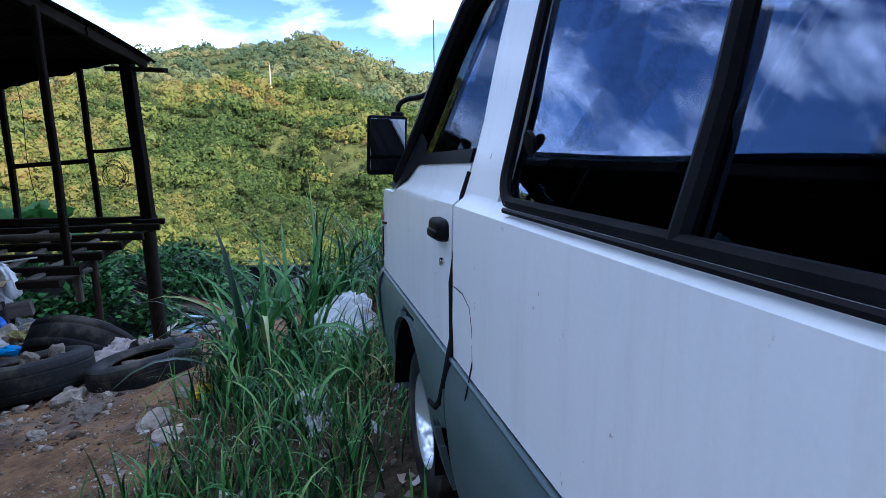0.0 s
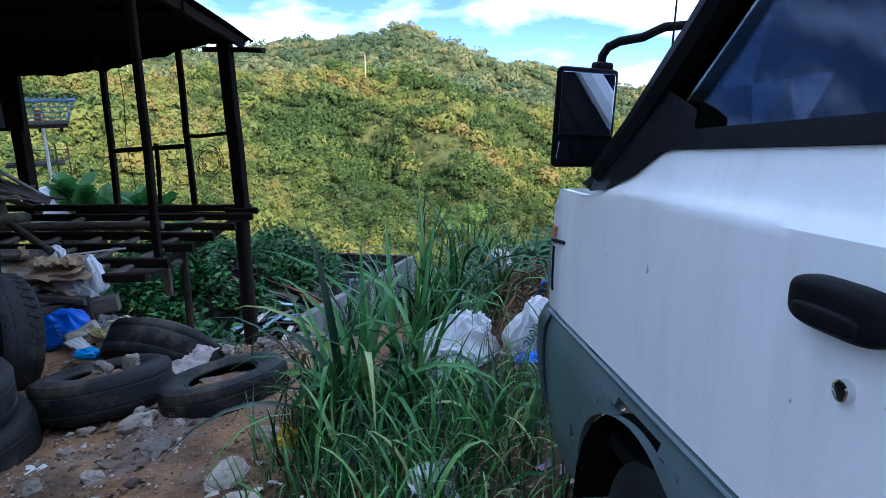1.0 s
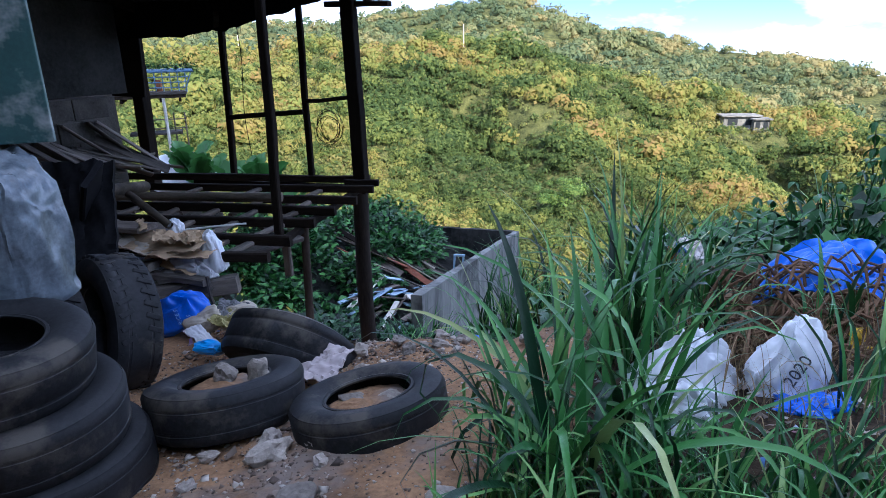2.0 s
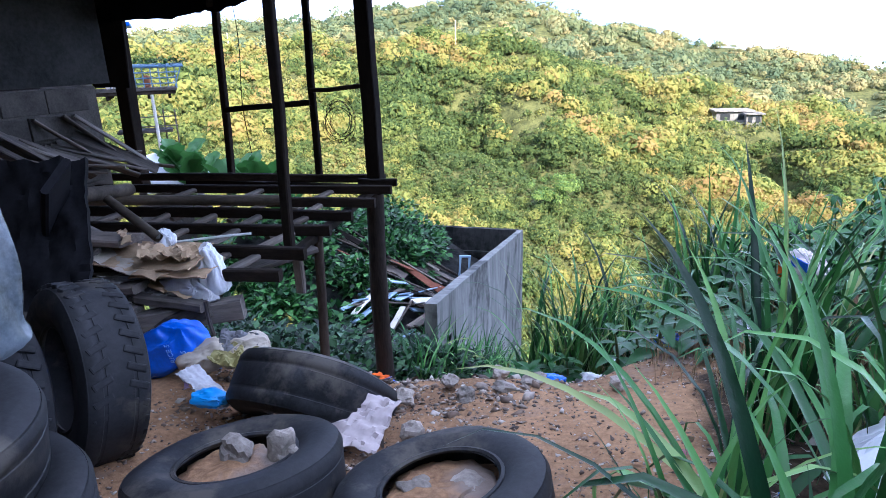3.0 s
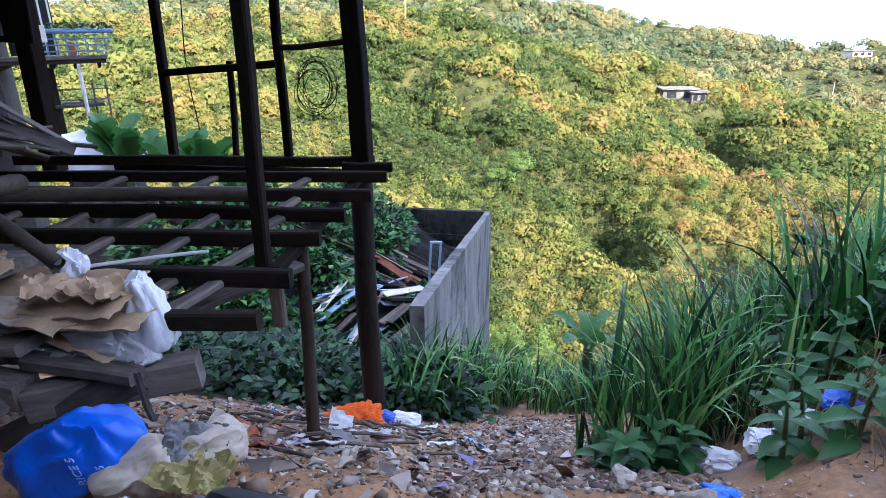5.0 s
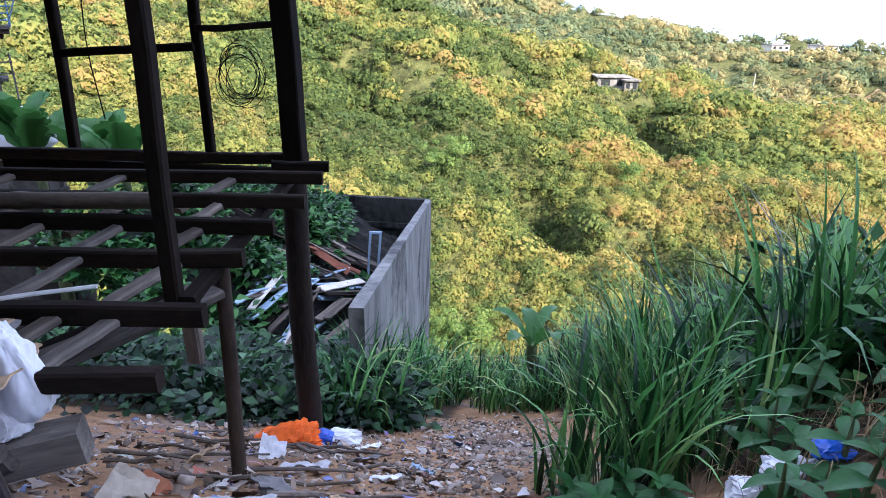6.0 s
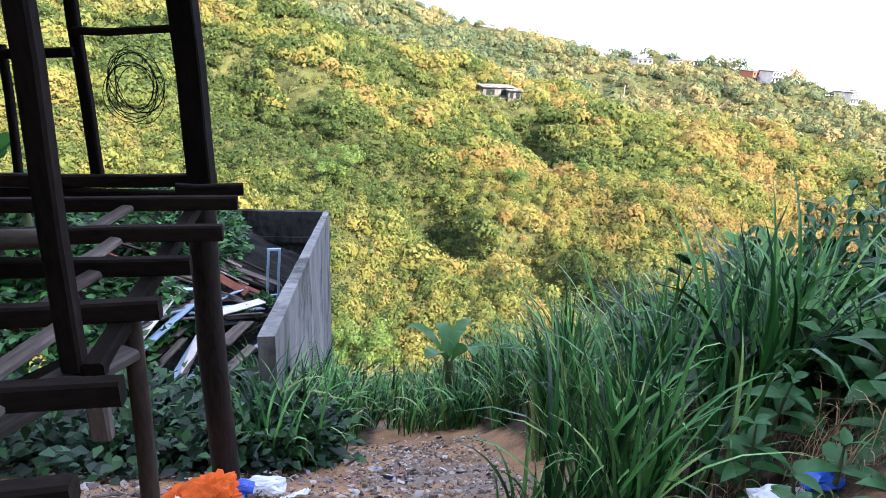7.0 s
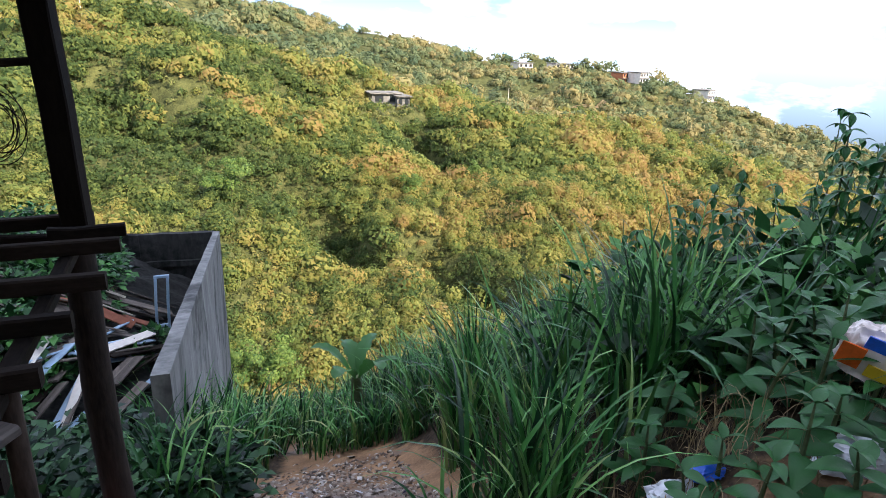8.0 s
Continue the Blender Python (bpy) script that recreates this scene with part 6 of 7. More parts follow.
tagged(bag("beige_sack", (0.26, 0.2, 0.16), BEIGEBAG, 10, pose(-0.20, 7.84, 0.05, 0, 0, 60), lumps=0.2, crease=0.03), "slack beige sack beside the blue one", "sack")
tagged(sheet("yellow_sack", 0.20, 0.14, plain("dull_yellow_plastic", (0.26, 0.23, 0.08), 0.6), 31, pose(-0.17, 7.72, 0.11, 10, 14, 12), wave=0.035), "crumpled dull yellow sack", "sack")
tagged(sheet("grey_cloth", 0.17, 0.15, plain("grey_cloth", (0.16, 0.16, 0.17), 0.9), 32, pose(-0.20, 7.78, 0.135, 34, 18, 30), wave=0.022), "dark grey rag over the sacks", "cloth")
tagged(sheet("white_strip", 0.10, 0.36, GREYWHITE, 33, pose(-0.12, 7.46, 0.115, 4, 3, 64), wave=0.02), "torn strip of white sheeting", "sheet")
tagged(bag("blue_scrap", (0.16, 0.10, 0.08), plain("sky_blue_plastic", (0.03, 0.30, 0.75), 0.35), 34, pose(-0.02, 7.36, 0.12, 0, 0, 10)), "crumpled sky-blue plastic bag", "bag")
tagged(sheet("pinkish_bag", 0.26, 0.24, plain("pale_pink_plastic", (0.40, 0.34, 0.33), 0.6), 35, pose(0.58, 7.36, 0.155, 16, 4, 0), wave=0.026), "pale dusty plastic bag", "bag")
orange = tagged(bag("orange_cloth", (0.38, 0.34, 0.15), ORANGE, 36, pose(-0.68, 10.12, ground_z(-0.68, 10.12) - 0.01, 6, -8, 20), lumps=0.55, crease=0.16), "crumpled orange cloth lying against the post foot", "cloth")
tagged(bag("blue_rag", (0.20, 0.14, 0.14), plain("royal_blue_plastic", (0.03, 0.10, 0.55), 0.5), 37, pose(-0.54, 10.24, ground_z(-0.54, 10.24), 0, 12, 30)), "blue plastic scrap behind the orange cloth", "bag")
tagged(bag("grey_white_bag", (0.30, 0.2, 0.12), WHITEBAG, 38, pose(-0.42, 10.35, ground_z(-0.42, 10.35))), "flattened white bag at the post foot", "bag")
bm = bmesh.new()
block(bm, (0.13, 0.07, 0.05), Matrix(), 0.006)
tagged(part("brick", bm, TERRACOTTA, None, m=pose(-0.62, 8.62, ground_z(-0.62, 8.62) + 0.03, 10, 5, -20)), "broken terracotta brick on the slope", "brick")
# dark board and film-wrapped bundle behind the tyre stack
plank((-1.1, 7.72, 0.50), (-0.62, 7.42, 0.98), 0.18, 0.03, RUBBER, 140, "blackened board leaning over the tyres", 50)
tagged(sheet("black_seat_cover", 0.34, 0.62, RUBBER, 41, pose(-0.86, 7.52, 0.70, 66, 0, 28), wave=0.035, thick=0.03), "torn black vinyl seat back leaning over the tyres", "seat")
tagged(bag("wrapped_pack", (0.46, 0.36, 0.74), CLEARFILM, 42, pose(-0.24, 6.66, 0.66, 0, 0, 20), lumps=0.20, crease=0.028), "bundle wrapped in milky plastic film", "bundle")
bm = bmesh.new()
block(bm, (0.62, 0.03, 1.0), Matrix(), 0.004)
tagged(part("green_sheet", bm, GREENPAINT, None, m=pose(-0.36, 6.66, 1.72, 0, 0, 38)), "chipped green painted metal sheet standing upright", "sheet")
bm = bmesh.new()
tube(bm, [(-0.44, 6.55, 0.1), (-0.42, 6.58, 1.4)], 0.03, 10)
tagged(part("sheet_post", bm, WOOD, None), "wooden post that carries the green sheet", "post")

# ---- stones in and round the tyres ----
ROCKS = ((0.40, 6.97, 0.265, 0.12, 0.09, 0.10), (0.54, 6.99, 0.285, 0.09, 0.08, 0.14), (0.80, 6.64, 0.20, 0.16, 0.11, 0.10), (0.74, 6.74, 0.18, 0.10, 0.08, 0.07), (0.78, 7.42, 0.10, 0.09, 0.08, 0.07), (0.84, 7.26, 0.11, 0.07, 0.07, 0.06), (0.96, 7.00, 0.22, 0.13, 0.10, 0.07), (1.08, 7.04, 0.22, 0.14, 0.11, 0.07), (1.12, 6.92, 0.21, 0.11, 0.09, 0.06), (1.00, 6.88, 0.21, 0.10, 0.09, 0.06), (0.56, 6.62, 0.11, 0.10, 0.08, 0.07), (0.62, 6.45, 0.11, 0.09, 0.07, 0.06), (0.94, 6.72, 0.12, 0.09, 0.08, 0.07), (1.02, 6.62, 0.12, 0.06, 0.07, 0.05), (0.52, 6.78, 0.13, 0.12, 0.07, 0.05), (1.50, 6.16, 0.30, 0.22, 0.17, 0.07), (1.64, 5.98, 0.33, 0.18, 0.15, 0.06), (1.05, 6.42, 0.12, 0.18, 0.14, 0.07), (1.5, 6.45, 0.16, 0.16, 0.12, 0.07), (0.75, 6.15, 0.14, 0.1, 0.08, 0.06), (0.95, 6.2, 0.13, 0.08, 0.1, 0.06), (0.88, 7.75, 0.07, 0.16, 0.13, 0.10), (1.02, 7.85, 0.06, 0.13, 0.1, 0.08), (0.78, 7.86, 0.06, 0.12, 0.1, 0.08), (1.12, 7.92, 0.07, 0.15, 0.1, 0.08), (1.46, 7.85, 0.16, 0.10, 0.08, 0.07), (0.66, 7.66, 0.08, 0.11, 0.09, 0.08), (0.96, 8.05, 0.02, 0.12, 0.10, 0.08))
for i, (x, y, z, a, b, c) in enumerate(ROCKS):
    mat = STONE
    if i > 9:
        a, b, c = a * 0.72, b * 0.72, c * 0.62
    ob = rock("stone", (a, b, c), mat, None, i + 1, m=pose(x, y, max(z, ground_z(x, y) + c * 0.25) if i > 9 else z, rng.uniform(-20, 20), rng.uniform(-20, 20), rng.uniform(0, 360)))
    tagged(ob, "pale broken stone resting in the flat tyre" if i < 2 else "pale broken stone on the dusty soil", "stone", "rubble stones")
tagged(sheet("yellow_scrap", 0.07, 0.07, YELLOW, 45, pose(1.62, 6.36, 0.40, 50, 10, 0), wave=0.02, n=8), "small yellow plastic scrap on the soil", "scrap")
tagged(sheet("paper_scrap", 0.13, 0.16, WHITEBAG, 46, pose(2.22, 5.95, 0.54, 50, 0, 30), wave=0.05, n=12), "crumpled dirty white paper in the grass", "paper")
tagged(sheet("paper_scrap", 0.12, 0.10, WHITEBAG, 47, pose(2.24, 5.84, 0.54, 20, 20, 70), wave=0.05, n=12), "crumpled dirty white paper on the soil", "paper")
tagged(sheet("paper_scrap", 0.11, 0.15, WHITEBAG, 48, pose(0.62, 6.30, 0.16, 6, 0, 30), wave=0.02, n=10), "flat white paper scrap on the soil", "paper")

# ---- rubbish in the grass in front of the van ----
wsack = tagged(bag("white_sack", (0.28, 0.22, 0.40), WHITEBAG, 51, pose(2.42, 7.20, 0.36, -10, 18, 10), lumps=0.18, crease=0.05, pinch=0.35), "white woven sack with dark print, half full, in the grass", "sack")
lettering("print", "2020", 0.055, INK, wsack, pose(-0.01, front_of(wsack, -0.01, 0.14), 0.08, 84, -78, 0))
tagged(bag("white_sack", (0.50, 0.30, 0.34), WHITEBAG, 52, pose(2.12, 7.12, 0.36, 0, 20, 40), crease=0.08, pinch=0.5), "slack white plastic sack lying in the grass", "sack")
tagged(bag("white_sack", (0.30, 0.22, 0.20), WHITEBAG, 53, pose(2.10, 6.95, 0.36, 0, 0, 20), crease=0.09, pinch=0.3), "torn white plastic sack lying in the grass", "sack")
tagged(sheet("blue_tarpaulin", 0.60, 0.40, BLUETARP, 54, pose(2.80, 8.02, 0.60, 14, 6, -12), wave=0.05, thick=0.006, n=34, fold=0.24), "bright blue tarpaulin thrown over dead stalks", "tarpaulin")
tagged(bag("blue_bag", (0.26, 0.20, 0.14), BLUETARP, 55, pose(2.52, 7.05, 0.36, 0, 0, 10), crease=0.13), "crumpled blue plastic bag in the grass", "bag")
tagged(bag("blue_bag", (0.22, 0.15, 0.10), BLUETARP, 56, pose(2.58, 6.88, 0.38, 0, 0, 50), crease=0.13), "flattened blue plastic bag in the grass", "bag")
tagged(sheet("yellow_packet", 0.08, 0.10, YELLOW, 57, pose(2.75, 7.55, 0.46, 60, 0, 20), wave=0.02, n=8), "small yellow packet among dry stalks", "packet")
mound = bag("stalk_mound", (1.2, 0.9, 0.34), DRYGRASS, 58, pose(2.75, 8.15, 0.10), lumps=0.3, crease=0.1)
tagged(mound, "mound of dead brown stalks under the tarpaulin", "mound")
made = []
for i in range(30):
    x, y = rng.uniform(2.25, 3.2), rng.uniform(7.4, 8.1)
    v, f = clump_arrays(x, y, 26, rng.uniform(0.15, 0.36), 0.2, 800 + i, 0.007, 2.2)
    v[:, 2] += 0.02
    made.append((v, f))
v, f = joined(made)
tagged(arrays_mesh("dead_stalks", v, f, DRYGRASS), "tangle of dead brown stalks", "stalks", kind="stuff")
TWIG = surface("dead_brown_stalk", (0.06, 0.035, 0.020), (0.24, 0.145, 0.085), 12.0, 0.85)
bm = bmesh.new()
for i in range(190):
    x, y, a, l = rng.uniform(2.30, 3.15), rng.uniform(7.45, 8.12), rng.uniform(0, math.tau), rng.uniform(0.15, 0.45)
    lift, bow = rng.uniform(0.02, 0.16), rng.uniform(-0.08, 0.08)
    pts = []
    for k in (0, 0.25, 0.5, 0.75, 1):
        px, py = x + l * (k - 0.5) * math.cos(a) - bow * math.sin(math.pi * k) * math.sin(a), y + l * (k - 0.5) * math.sin(a) + bow * math.sin(math.pi * k) * math.cos(a)
        hump = 0.15 * max(0.0, 1 - ((px - 2.75) / 0.62) ** 2 - ((py - 8.15) / 0.5) ** 2)
        pts.append((px, py, ground_z(px, py) + hump + lift * (0.4 + math.sin(math.pi * k))))
    tube(bm, pts, [0.006, 0.007, 0.007, 0.006, 0.004], 5)
tagged(part("stalk_tangle", bm, TWIG), "tangle of dead brown creeper stalks over the mound", "stalks", kind="stuff")
pk = tagged(bag("snack_packet", (0.20, 0.12, 0.25), plain("printed_film", (0.70, 0.62, 0.58), 0.3), 61, pose(2.22, 8.58, 0.34, 10, 10, -50), crease=0.06), "printed snack packet in white, orange and blue", "packet")
for k, (mat, x, z, w, h) in enumerate(((ORANGE, -0.05, 0.08, 0.07, 0.09), (BLUEBAG, 0.01, 0.15, 0.08, 0.05), (YELLOW, 0.04, 0.05, 0.07, 0.05))):
    bm = bmesh.new()
    block(bm, (w, 0.006, h), Matrix(), 0.002)
    part("print_patch", bm, mat, pk, m=pose(x, front_of(pk, x, z) + 0.004, z, 8, 0, 0))
for k, (x, y, w, d) in enumerate(((1.50, 8.56, 0.17, 0.12), (1.62, 8.60, 0.18, 0.12), (2.00, 8.36, 0.22, 0.16), (1.34, 8.52, 0.16, 0.10))):
    tagged(bag("plastic_bag", (w, d, 0.10), WHITEBAG, 63 + k, pose(x, y, ground_z(x, y)), crease=0.1), "dirty white plastic bag among the weeds", "bag")
tagged(bag("blue_scrap", (0.14, 0.10, 0.06), BLUEBAG, 69, pose(1.69, 8.56, ground_z(1.69, 8.56) + 0.03), crease=0.1), "blue printed plastic scrap among the weeds", "scrap")
tagged(bag("blue_scrap", (0.10, 0.07, 0.05), BLUETARP, 70, pose(1.20, 8.0, ground_z(1.2, 8.0)), crease=0.1), "small blue plastic scrap at the path edge", "scrap")

# ---- coil of wire and hanging cord on the shack ----
coil = tagged(empty("wire_coil", pose(-0.93, 10.40, 0.87)), "loose coil of thin dark wire hung on the rail", "wire")
for k in range(9):
    bm = bmesh.new()
    rr = 0.125 + 0.04 * rng.random()
    ox, oz = rng.uniform(-0.03, 0.03), rng.uniform(-0.05, 0.03)
    tube(bm, [(ox + rr * math.cos(a) * 0.8, 0.02 * math.sin(3 * a + k), oz + rr * math.sin(a) * (1 + 0.1 * math.sin(2 * a + k))) for a in steps(0, math.tau, 28)], 0.0022, 5)
    part("loop", bm, RUSTY, coil)
bm = bmesh.new()
tube(bm, [(-1.92 + 0.02 * math.sin(k * 7), 10.5, 1.85 - 1.3 * k) for k in steps(0, 1, 16)], 0.004, 5)
tagged(part("hanging_cord", bm, RUSTY, None), "thin cord hanging from the roof", "cord")

# ---- scrap inside the concrete enclosure ----
bm = bmesh.new()
rows = [[bm.verts.new((x, y, scrap_z(x, y))) for x in steps(-9.0, -2.8, 26)] for y in steps(18.6, 31.0, 40)]
for a, b in zip(rows, rows[1:]):
    for k in range(26):
        bm.faces.new((a[k], a[k + 1], b[k + 1], b[k]))
bmesh.ops.solidify(bm, geom=bm.faces[:], thickness=0.4)
laid(tagged(part("scrap_mound", bm, SHADEWALL, None), "dark mound of debris filling the concrete enclosure", "mound"))
RUST_RED = plain("rust_red_board", (0.20, 0.075, 0.045), 0.8, 0.3)
for i in range(84):
    far = i % 2 == 0
    x, y = (rng.uniform(-6.8, -4.0), rng.uniform(21.5, 25.5)) if far else (rng.uniform(-5.2, -3.0), rng.uniform(18.6, 22.5))
    a = rng.uniform(-0.2, 0.5) if far else rng.uniform(1.0, 1.6)
    l = rng.uniform(1.0, 2.4)
    dx, dy = l / 2 * math.cos(a), l / 2 * math.sin(a)
    lift = rng.uniform(0.12, 0.55)
    mats = (RUST_RED, PALEWOOD, WOOD, BARK, PALEWOOD, BEIGEBAG) if far else (PALEBLUE, PALEBLUE, HOUSEWHITE, WOOD, PALEWOOD, WOOD)
    ob = plank((x - dx, y - dy, scrap_z(x - dx, y - dy) + lift), (x + dx, y + dy, scrap_z(x + dx, y + dy) + lift), rng.uniform(0.10, 0.28), 0.04, rng.choice(mats), 160 + i, "old board in the lumber pile of the enclosure" if far else "long metal or wooden strip thrown in the enclosure", rng.uniform(-25, 25))
    laid(ob)["group"] = "scrap in the enclosure"
frame_thing = tagged(empty("window_sash", pose(-3.75, 24.4, scrap_z(-3.75, 24.4) - 0.1, 0, 4, 20)), "pale blue painted window sash leaning in the enclosure", "sash")
for a, b in (((0, 0, 0), (0, 0, 1.6)), ((0.32, 0, 0), (0.32, 0, 1.6)), ((-0.04, 0, 1.6), (0.36, 0, 1.6)), ((0, 0, 0.1), (0.32, 0, 0.1))):
    beam("sash_bar", a, b, 0.07, 0.08, PALEBLUE, frame_thing)
laid(frame_thing)

# ---- neighbouring house behind the shack ----
def make_neighbour():
    base = ground_z(-12.5, 21.5)
    house = tagged(empty("neighbour_house", pose(-11.2, 20.5, base, 0, 0, 41)), "neighbour's house with a blue-railed balcony on posts", "house")

    def at(x, y, z):
        return Vector(((x + 11.2) * 0.78, y - 20.5, z - base))

    def slab(name, a, b, mat, label="", bevel=0.02, parent=None):
        """A box between two corners of the plan."""
        bm = bmesh.new()
        a, b = at(*a), at(*b)
        block(bm, b - a, Matrix(), bevel)
        return part(name, bm, mat, parent or house, label, Matrix.Translation((a + b) / 2))

    def rod(name, pts, r, mat, label=""):
        bm = bmesh.new()
        tube(bm, [at(*p) for p in pts], r, 8)
        return part(name, bm, mat, house, label, smooth=True)

    slab("wall", (-18.5, 21.0, base - 0.5), (-14.3, 24.0, 2.4), BLOCK)
    slab("side_wall", (-13.52, 21.0, 0.66), (-13.36, 22.2, 2.33), HOUSEWHITE, "narrow pale rendered wall")
    slab("balcony_floor", (-14.5, 20.5, 0.50), (-11.2, 22.6, 0.64), PROPWOOD, "brown weathered balcony floor")
    slab("floor_edge", (-14.5, 20.44, 0.60), (-11.15, 20.5, 0.70), GREYWOOD)
    for k in range(5):
        slab("floor_joist", (-14.2 + 0.68 * k, 20.55, 0.38), (-14.1 + 0.68 * k, 22.5, 0.50), WOOD)
    for k in range(9):
        x = -13.3 + 0.27 * k
        rod("baluster", [(x, 20.52, 0.66), (x, 20.52, 1.25)], 0.016, RAILBLUE)
    for z, x0, x1, r in ((0.80, -13.4, -11.2, 0.018), (0.95, -13.4, -11.15, 0.018), (1.10, -13.4, -11.05, 0.018), (1.26, -13.4, -10.85, 0.035)):
        rod("handrail", [(x0, 20.5, z), (x1, 20.5, z), (x1, 22.4, z)], r, RAILBLUE, "blue painted rail")
    rod("rail_bracket", [(-11.2, 20.52, 0.68), (-10.92, 20.5, 1.24)], 0.016, RAILBLUE)
    slab("flower_trough", (-13.0, 20.56, 1.22), (-10.85, 20.78, 1.34), PALEBLUE, "pale blue trough along the rail")
    slab("panel", (-13.32, 20.46, 1.02), (-12.72, 20.49, 1.42), HOUSEWHITE, "white board tied to the rail")
    slab("bundle", (-12.25, 20.7, 0.66), (-12.0, 20.95, 1.02), TERRACOTTA, "reddish bundle on the balcony", 0.06)
    slab("upper_roof", (-13.52, 20.7, 2.34), (-12.36, 22.2, 2.46), BLUETARP, "blue sheet roof of the tower")
    for x in (-13.2, -13.0, -12.8, -12.55):
        rod("post", [(x, 20.8, 0.66), (x, 20.8, 2.36)], 0.022, HOUSEWHITE)
    bm = bmesh.new()
    lathe(bm, [(0.0, 0.0), (0.17, 0.0), (0.18, 0.08), (0.18, 0.2), (0.13, 0.27), (0.05, 0.29), (0.05, 0.33), (0.0, 0.33)], 20, Matrix.Translation(at(-12.85, 21.2, 2.47)))
    part("water_tank", bm, RUBBER, house, "small dark water tank", smooth=True)
    slab("doorway", (-14.05, 22.56, 0.66), (-12.6, 22.62, 2.2), DARKGLASS)
    rod("drain_pole", [(-12.06, 20.6, base - 0.2), (-12.02, 20.55, 0.52)], 0.045, HOUSEWHITE, "thin white pole")
    slab("post", (-13.05, 20.9, base - 0.3), (-12.78, 21.15, 0.40), POSTWOOD)
    for z in (-0.15, -0.42):
        rod("lower_rail", [(-13.0, 21.0, z), (-11.3, 20.9, z)], 0.018, GREYWOOD)
    for x in (-11.75, -11.35):
        rod("lower_post", [(x, 20.92, base - 0.3), (x, 20.92, 0.05)], 0.022, GREYWOOD)
    slab("ledge", (-13.4, 20.8, -0.60), (-11.5, 21.6, -0.52), GREYWOOD)


make_neighbour()
tarp_z = ground_z(-8.2, 16.3)
# dark pile added to carry the tarpaulin over the falling ground
tagged(bag("rubble_pile", (2.0, 1.6, 1.30 * (-1.05 - tarp_z)), BLOCK, 78, pose(-8.2, 16.4, tarp_z, 0, 0, 12), lumps=0.10, crease=0.05), "added dark pile that carries the tarpaulin behind the shack", "pile")
tagged(bag("white_tarp", (1.8, 1.3, 1.15), WHITEBAG, 77, pose(-8.2, 16.4, -1.30, 0, 0, 12), lumps=0.10, crease=0.02), "pale blue-white tarpaulin over a pile behind the shack", "tarpaulin")
trough = [(-11.2 - 0.26 * k * 0.755 - 0.11, 20.5 - 0.26 * k * 0.656 + 0.13, 0.15, 60) for k in range(-1, 5)]
shrub_mass("trough_plants", trough, 0.09, 27, "dark green plants along the balcony rail", WEEDLEAF, lambda x, y: 1.34)


# ---- houses on the far ridge ----
def far_house(x, y, z, w, d, floors, turn, label, wall_mat=None, roof_mat=None):
    house = tagged(empty("hill_house", pose(x, y, z, 0, 0, turn)), label, "house")
    h = floors * 3.0
    bm = bmesh.new()
    block(bm, (w, d, h + 6), pose(0, 0, h / 2 - 3))
    part("wall", bm, wall_mat or HOUSEWHITE, house)
    bm = bmesh.new()
    block(bm, (w + 1.2, d + 1.2, 0.35), pose(0, 0, h + 0.15), 0.05)
    part("roof", bm, roof_mat or CONCRETE, house)
    for f in range(floors):
        bm = bmesh.new()
        block(bm, (w + 1.0, 1.4, 0.25), pose(0, -d / 2 - 0.6, f * 3.0 + 0.1))
        part("balcony", bm, CONCRETE, house)
        n = max(2, int(w / 3))
        for k in range(n):
            bm = bmesh.new()
            block(bm, (w / n * 0.55, 0.12, 1.5), pose(-w / 2 + (k + 0.5) * w / n, -d / 2 - 0.02, f * 3.0 + 1.7))
            part("window", bm, DARKGLASS, house)


for (x, y, z, reach), (w, d, fl, turn, mat, label) in zip(SITES, (
        (8.5, 6, 1, 8, CONCRETE, "grey concrete house among the hillside trees"),
        (3.6, 4, 1, 8, CONCRETE, "small grey outbuilding beside the hillside house"),
        (11, 8, 2, 20, HOUSEWHITE, "white two-storey house on the ridge"),
        (14, 8, 1, 24, HOUSEWHITE, "long white house with balconies below the ridge"),
        (15, 8, 2, 22, HOUSEWHITE, "pale concrete house with balconies on the ridge"),
        (9, 8, 2, 30, TERRACOTTA, "orange-walled house on the ridge"),
        (9, 8, 2, 30, HOUSEWHITE, "pale concrete house with balconies on the ridge"),
        (9, 6, 1, 30, HOUSEWHITE, "low white house below the ridge"),
        (11, 8, 3, 36, HOUSEWHITE, "white three-storey house on the falling ridge"))):
    far_house(x, y, z, w, d, fl, turn, label, mat)
bm = bmesh.new()
rows = []
for (ax, ay), (bx, by) in zip(TRACK, TRACK[1:]):
    for k in steps(0, 1, 8)[:-1]:
        x, y = ax + (bx - ax) * k, ay + (by - ay) * k
        wide = 1.3 + 0.5 * lump(x, y, 0.3, 41)
        rows.append([bm.verts.new((x, y + o * wide, ground_z(x, y) + 0.5 + 0.25 * o)) for o in (-1.6, -0.5, 0.5, 1)])
for a, b in zip(rows, rows[1:]):
    for q in range(3):
        bm.faces.new((a[q], b[q], b[q + 1], a[q + 1]))
bmesh.ops.solidify(bm, geom=bm.faces[:], thickness=0.6)
tagged(part("dirt_track", bm, surface("pale_track_soil", (0.16, 0.12, 0.07), (0.34, 0.26, 0.15), 0.2, 0.95, fine=2.0)), "pale dirt track cut along the hillside", "track", kind="structure")


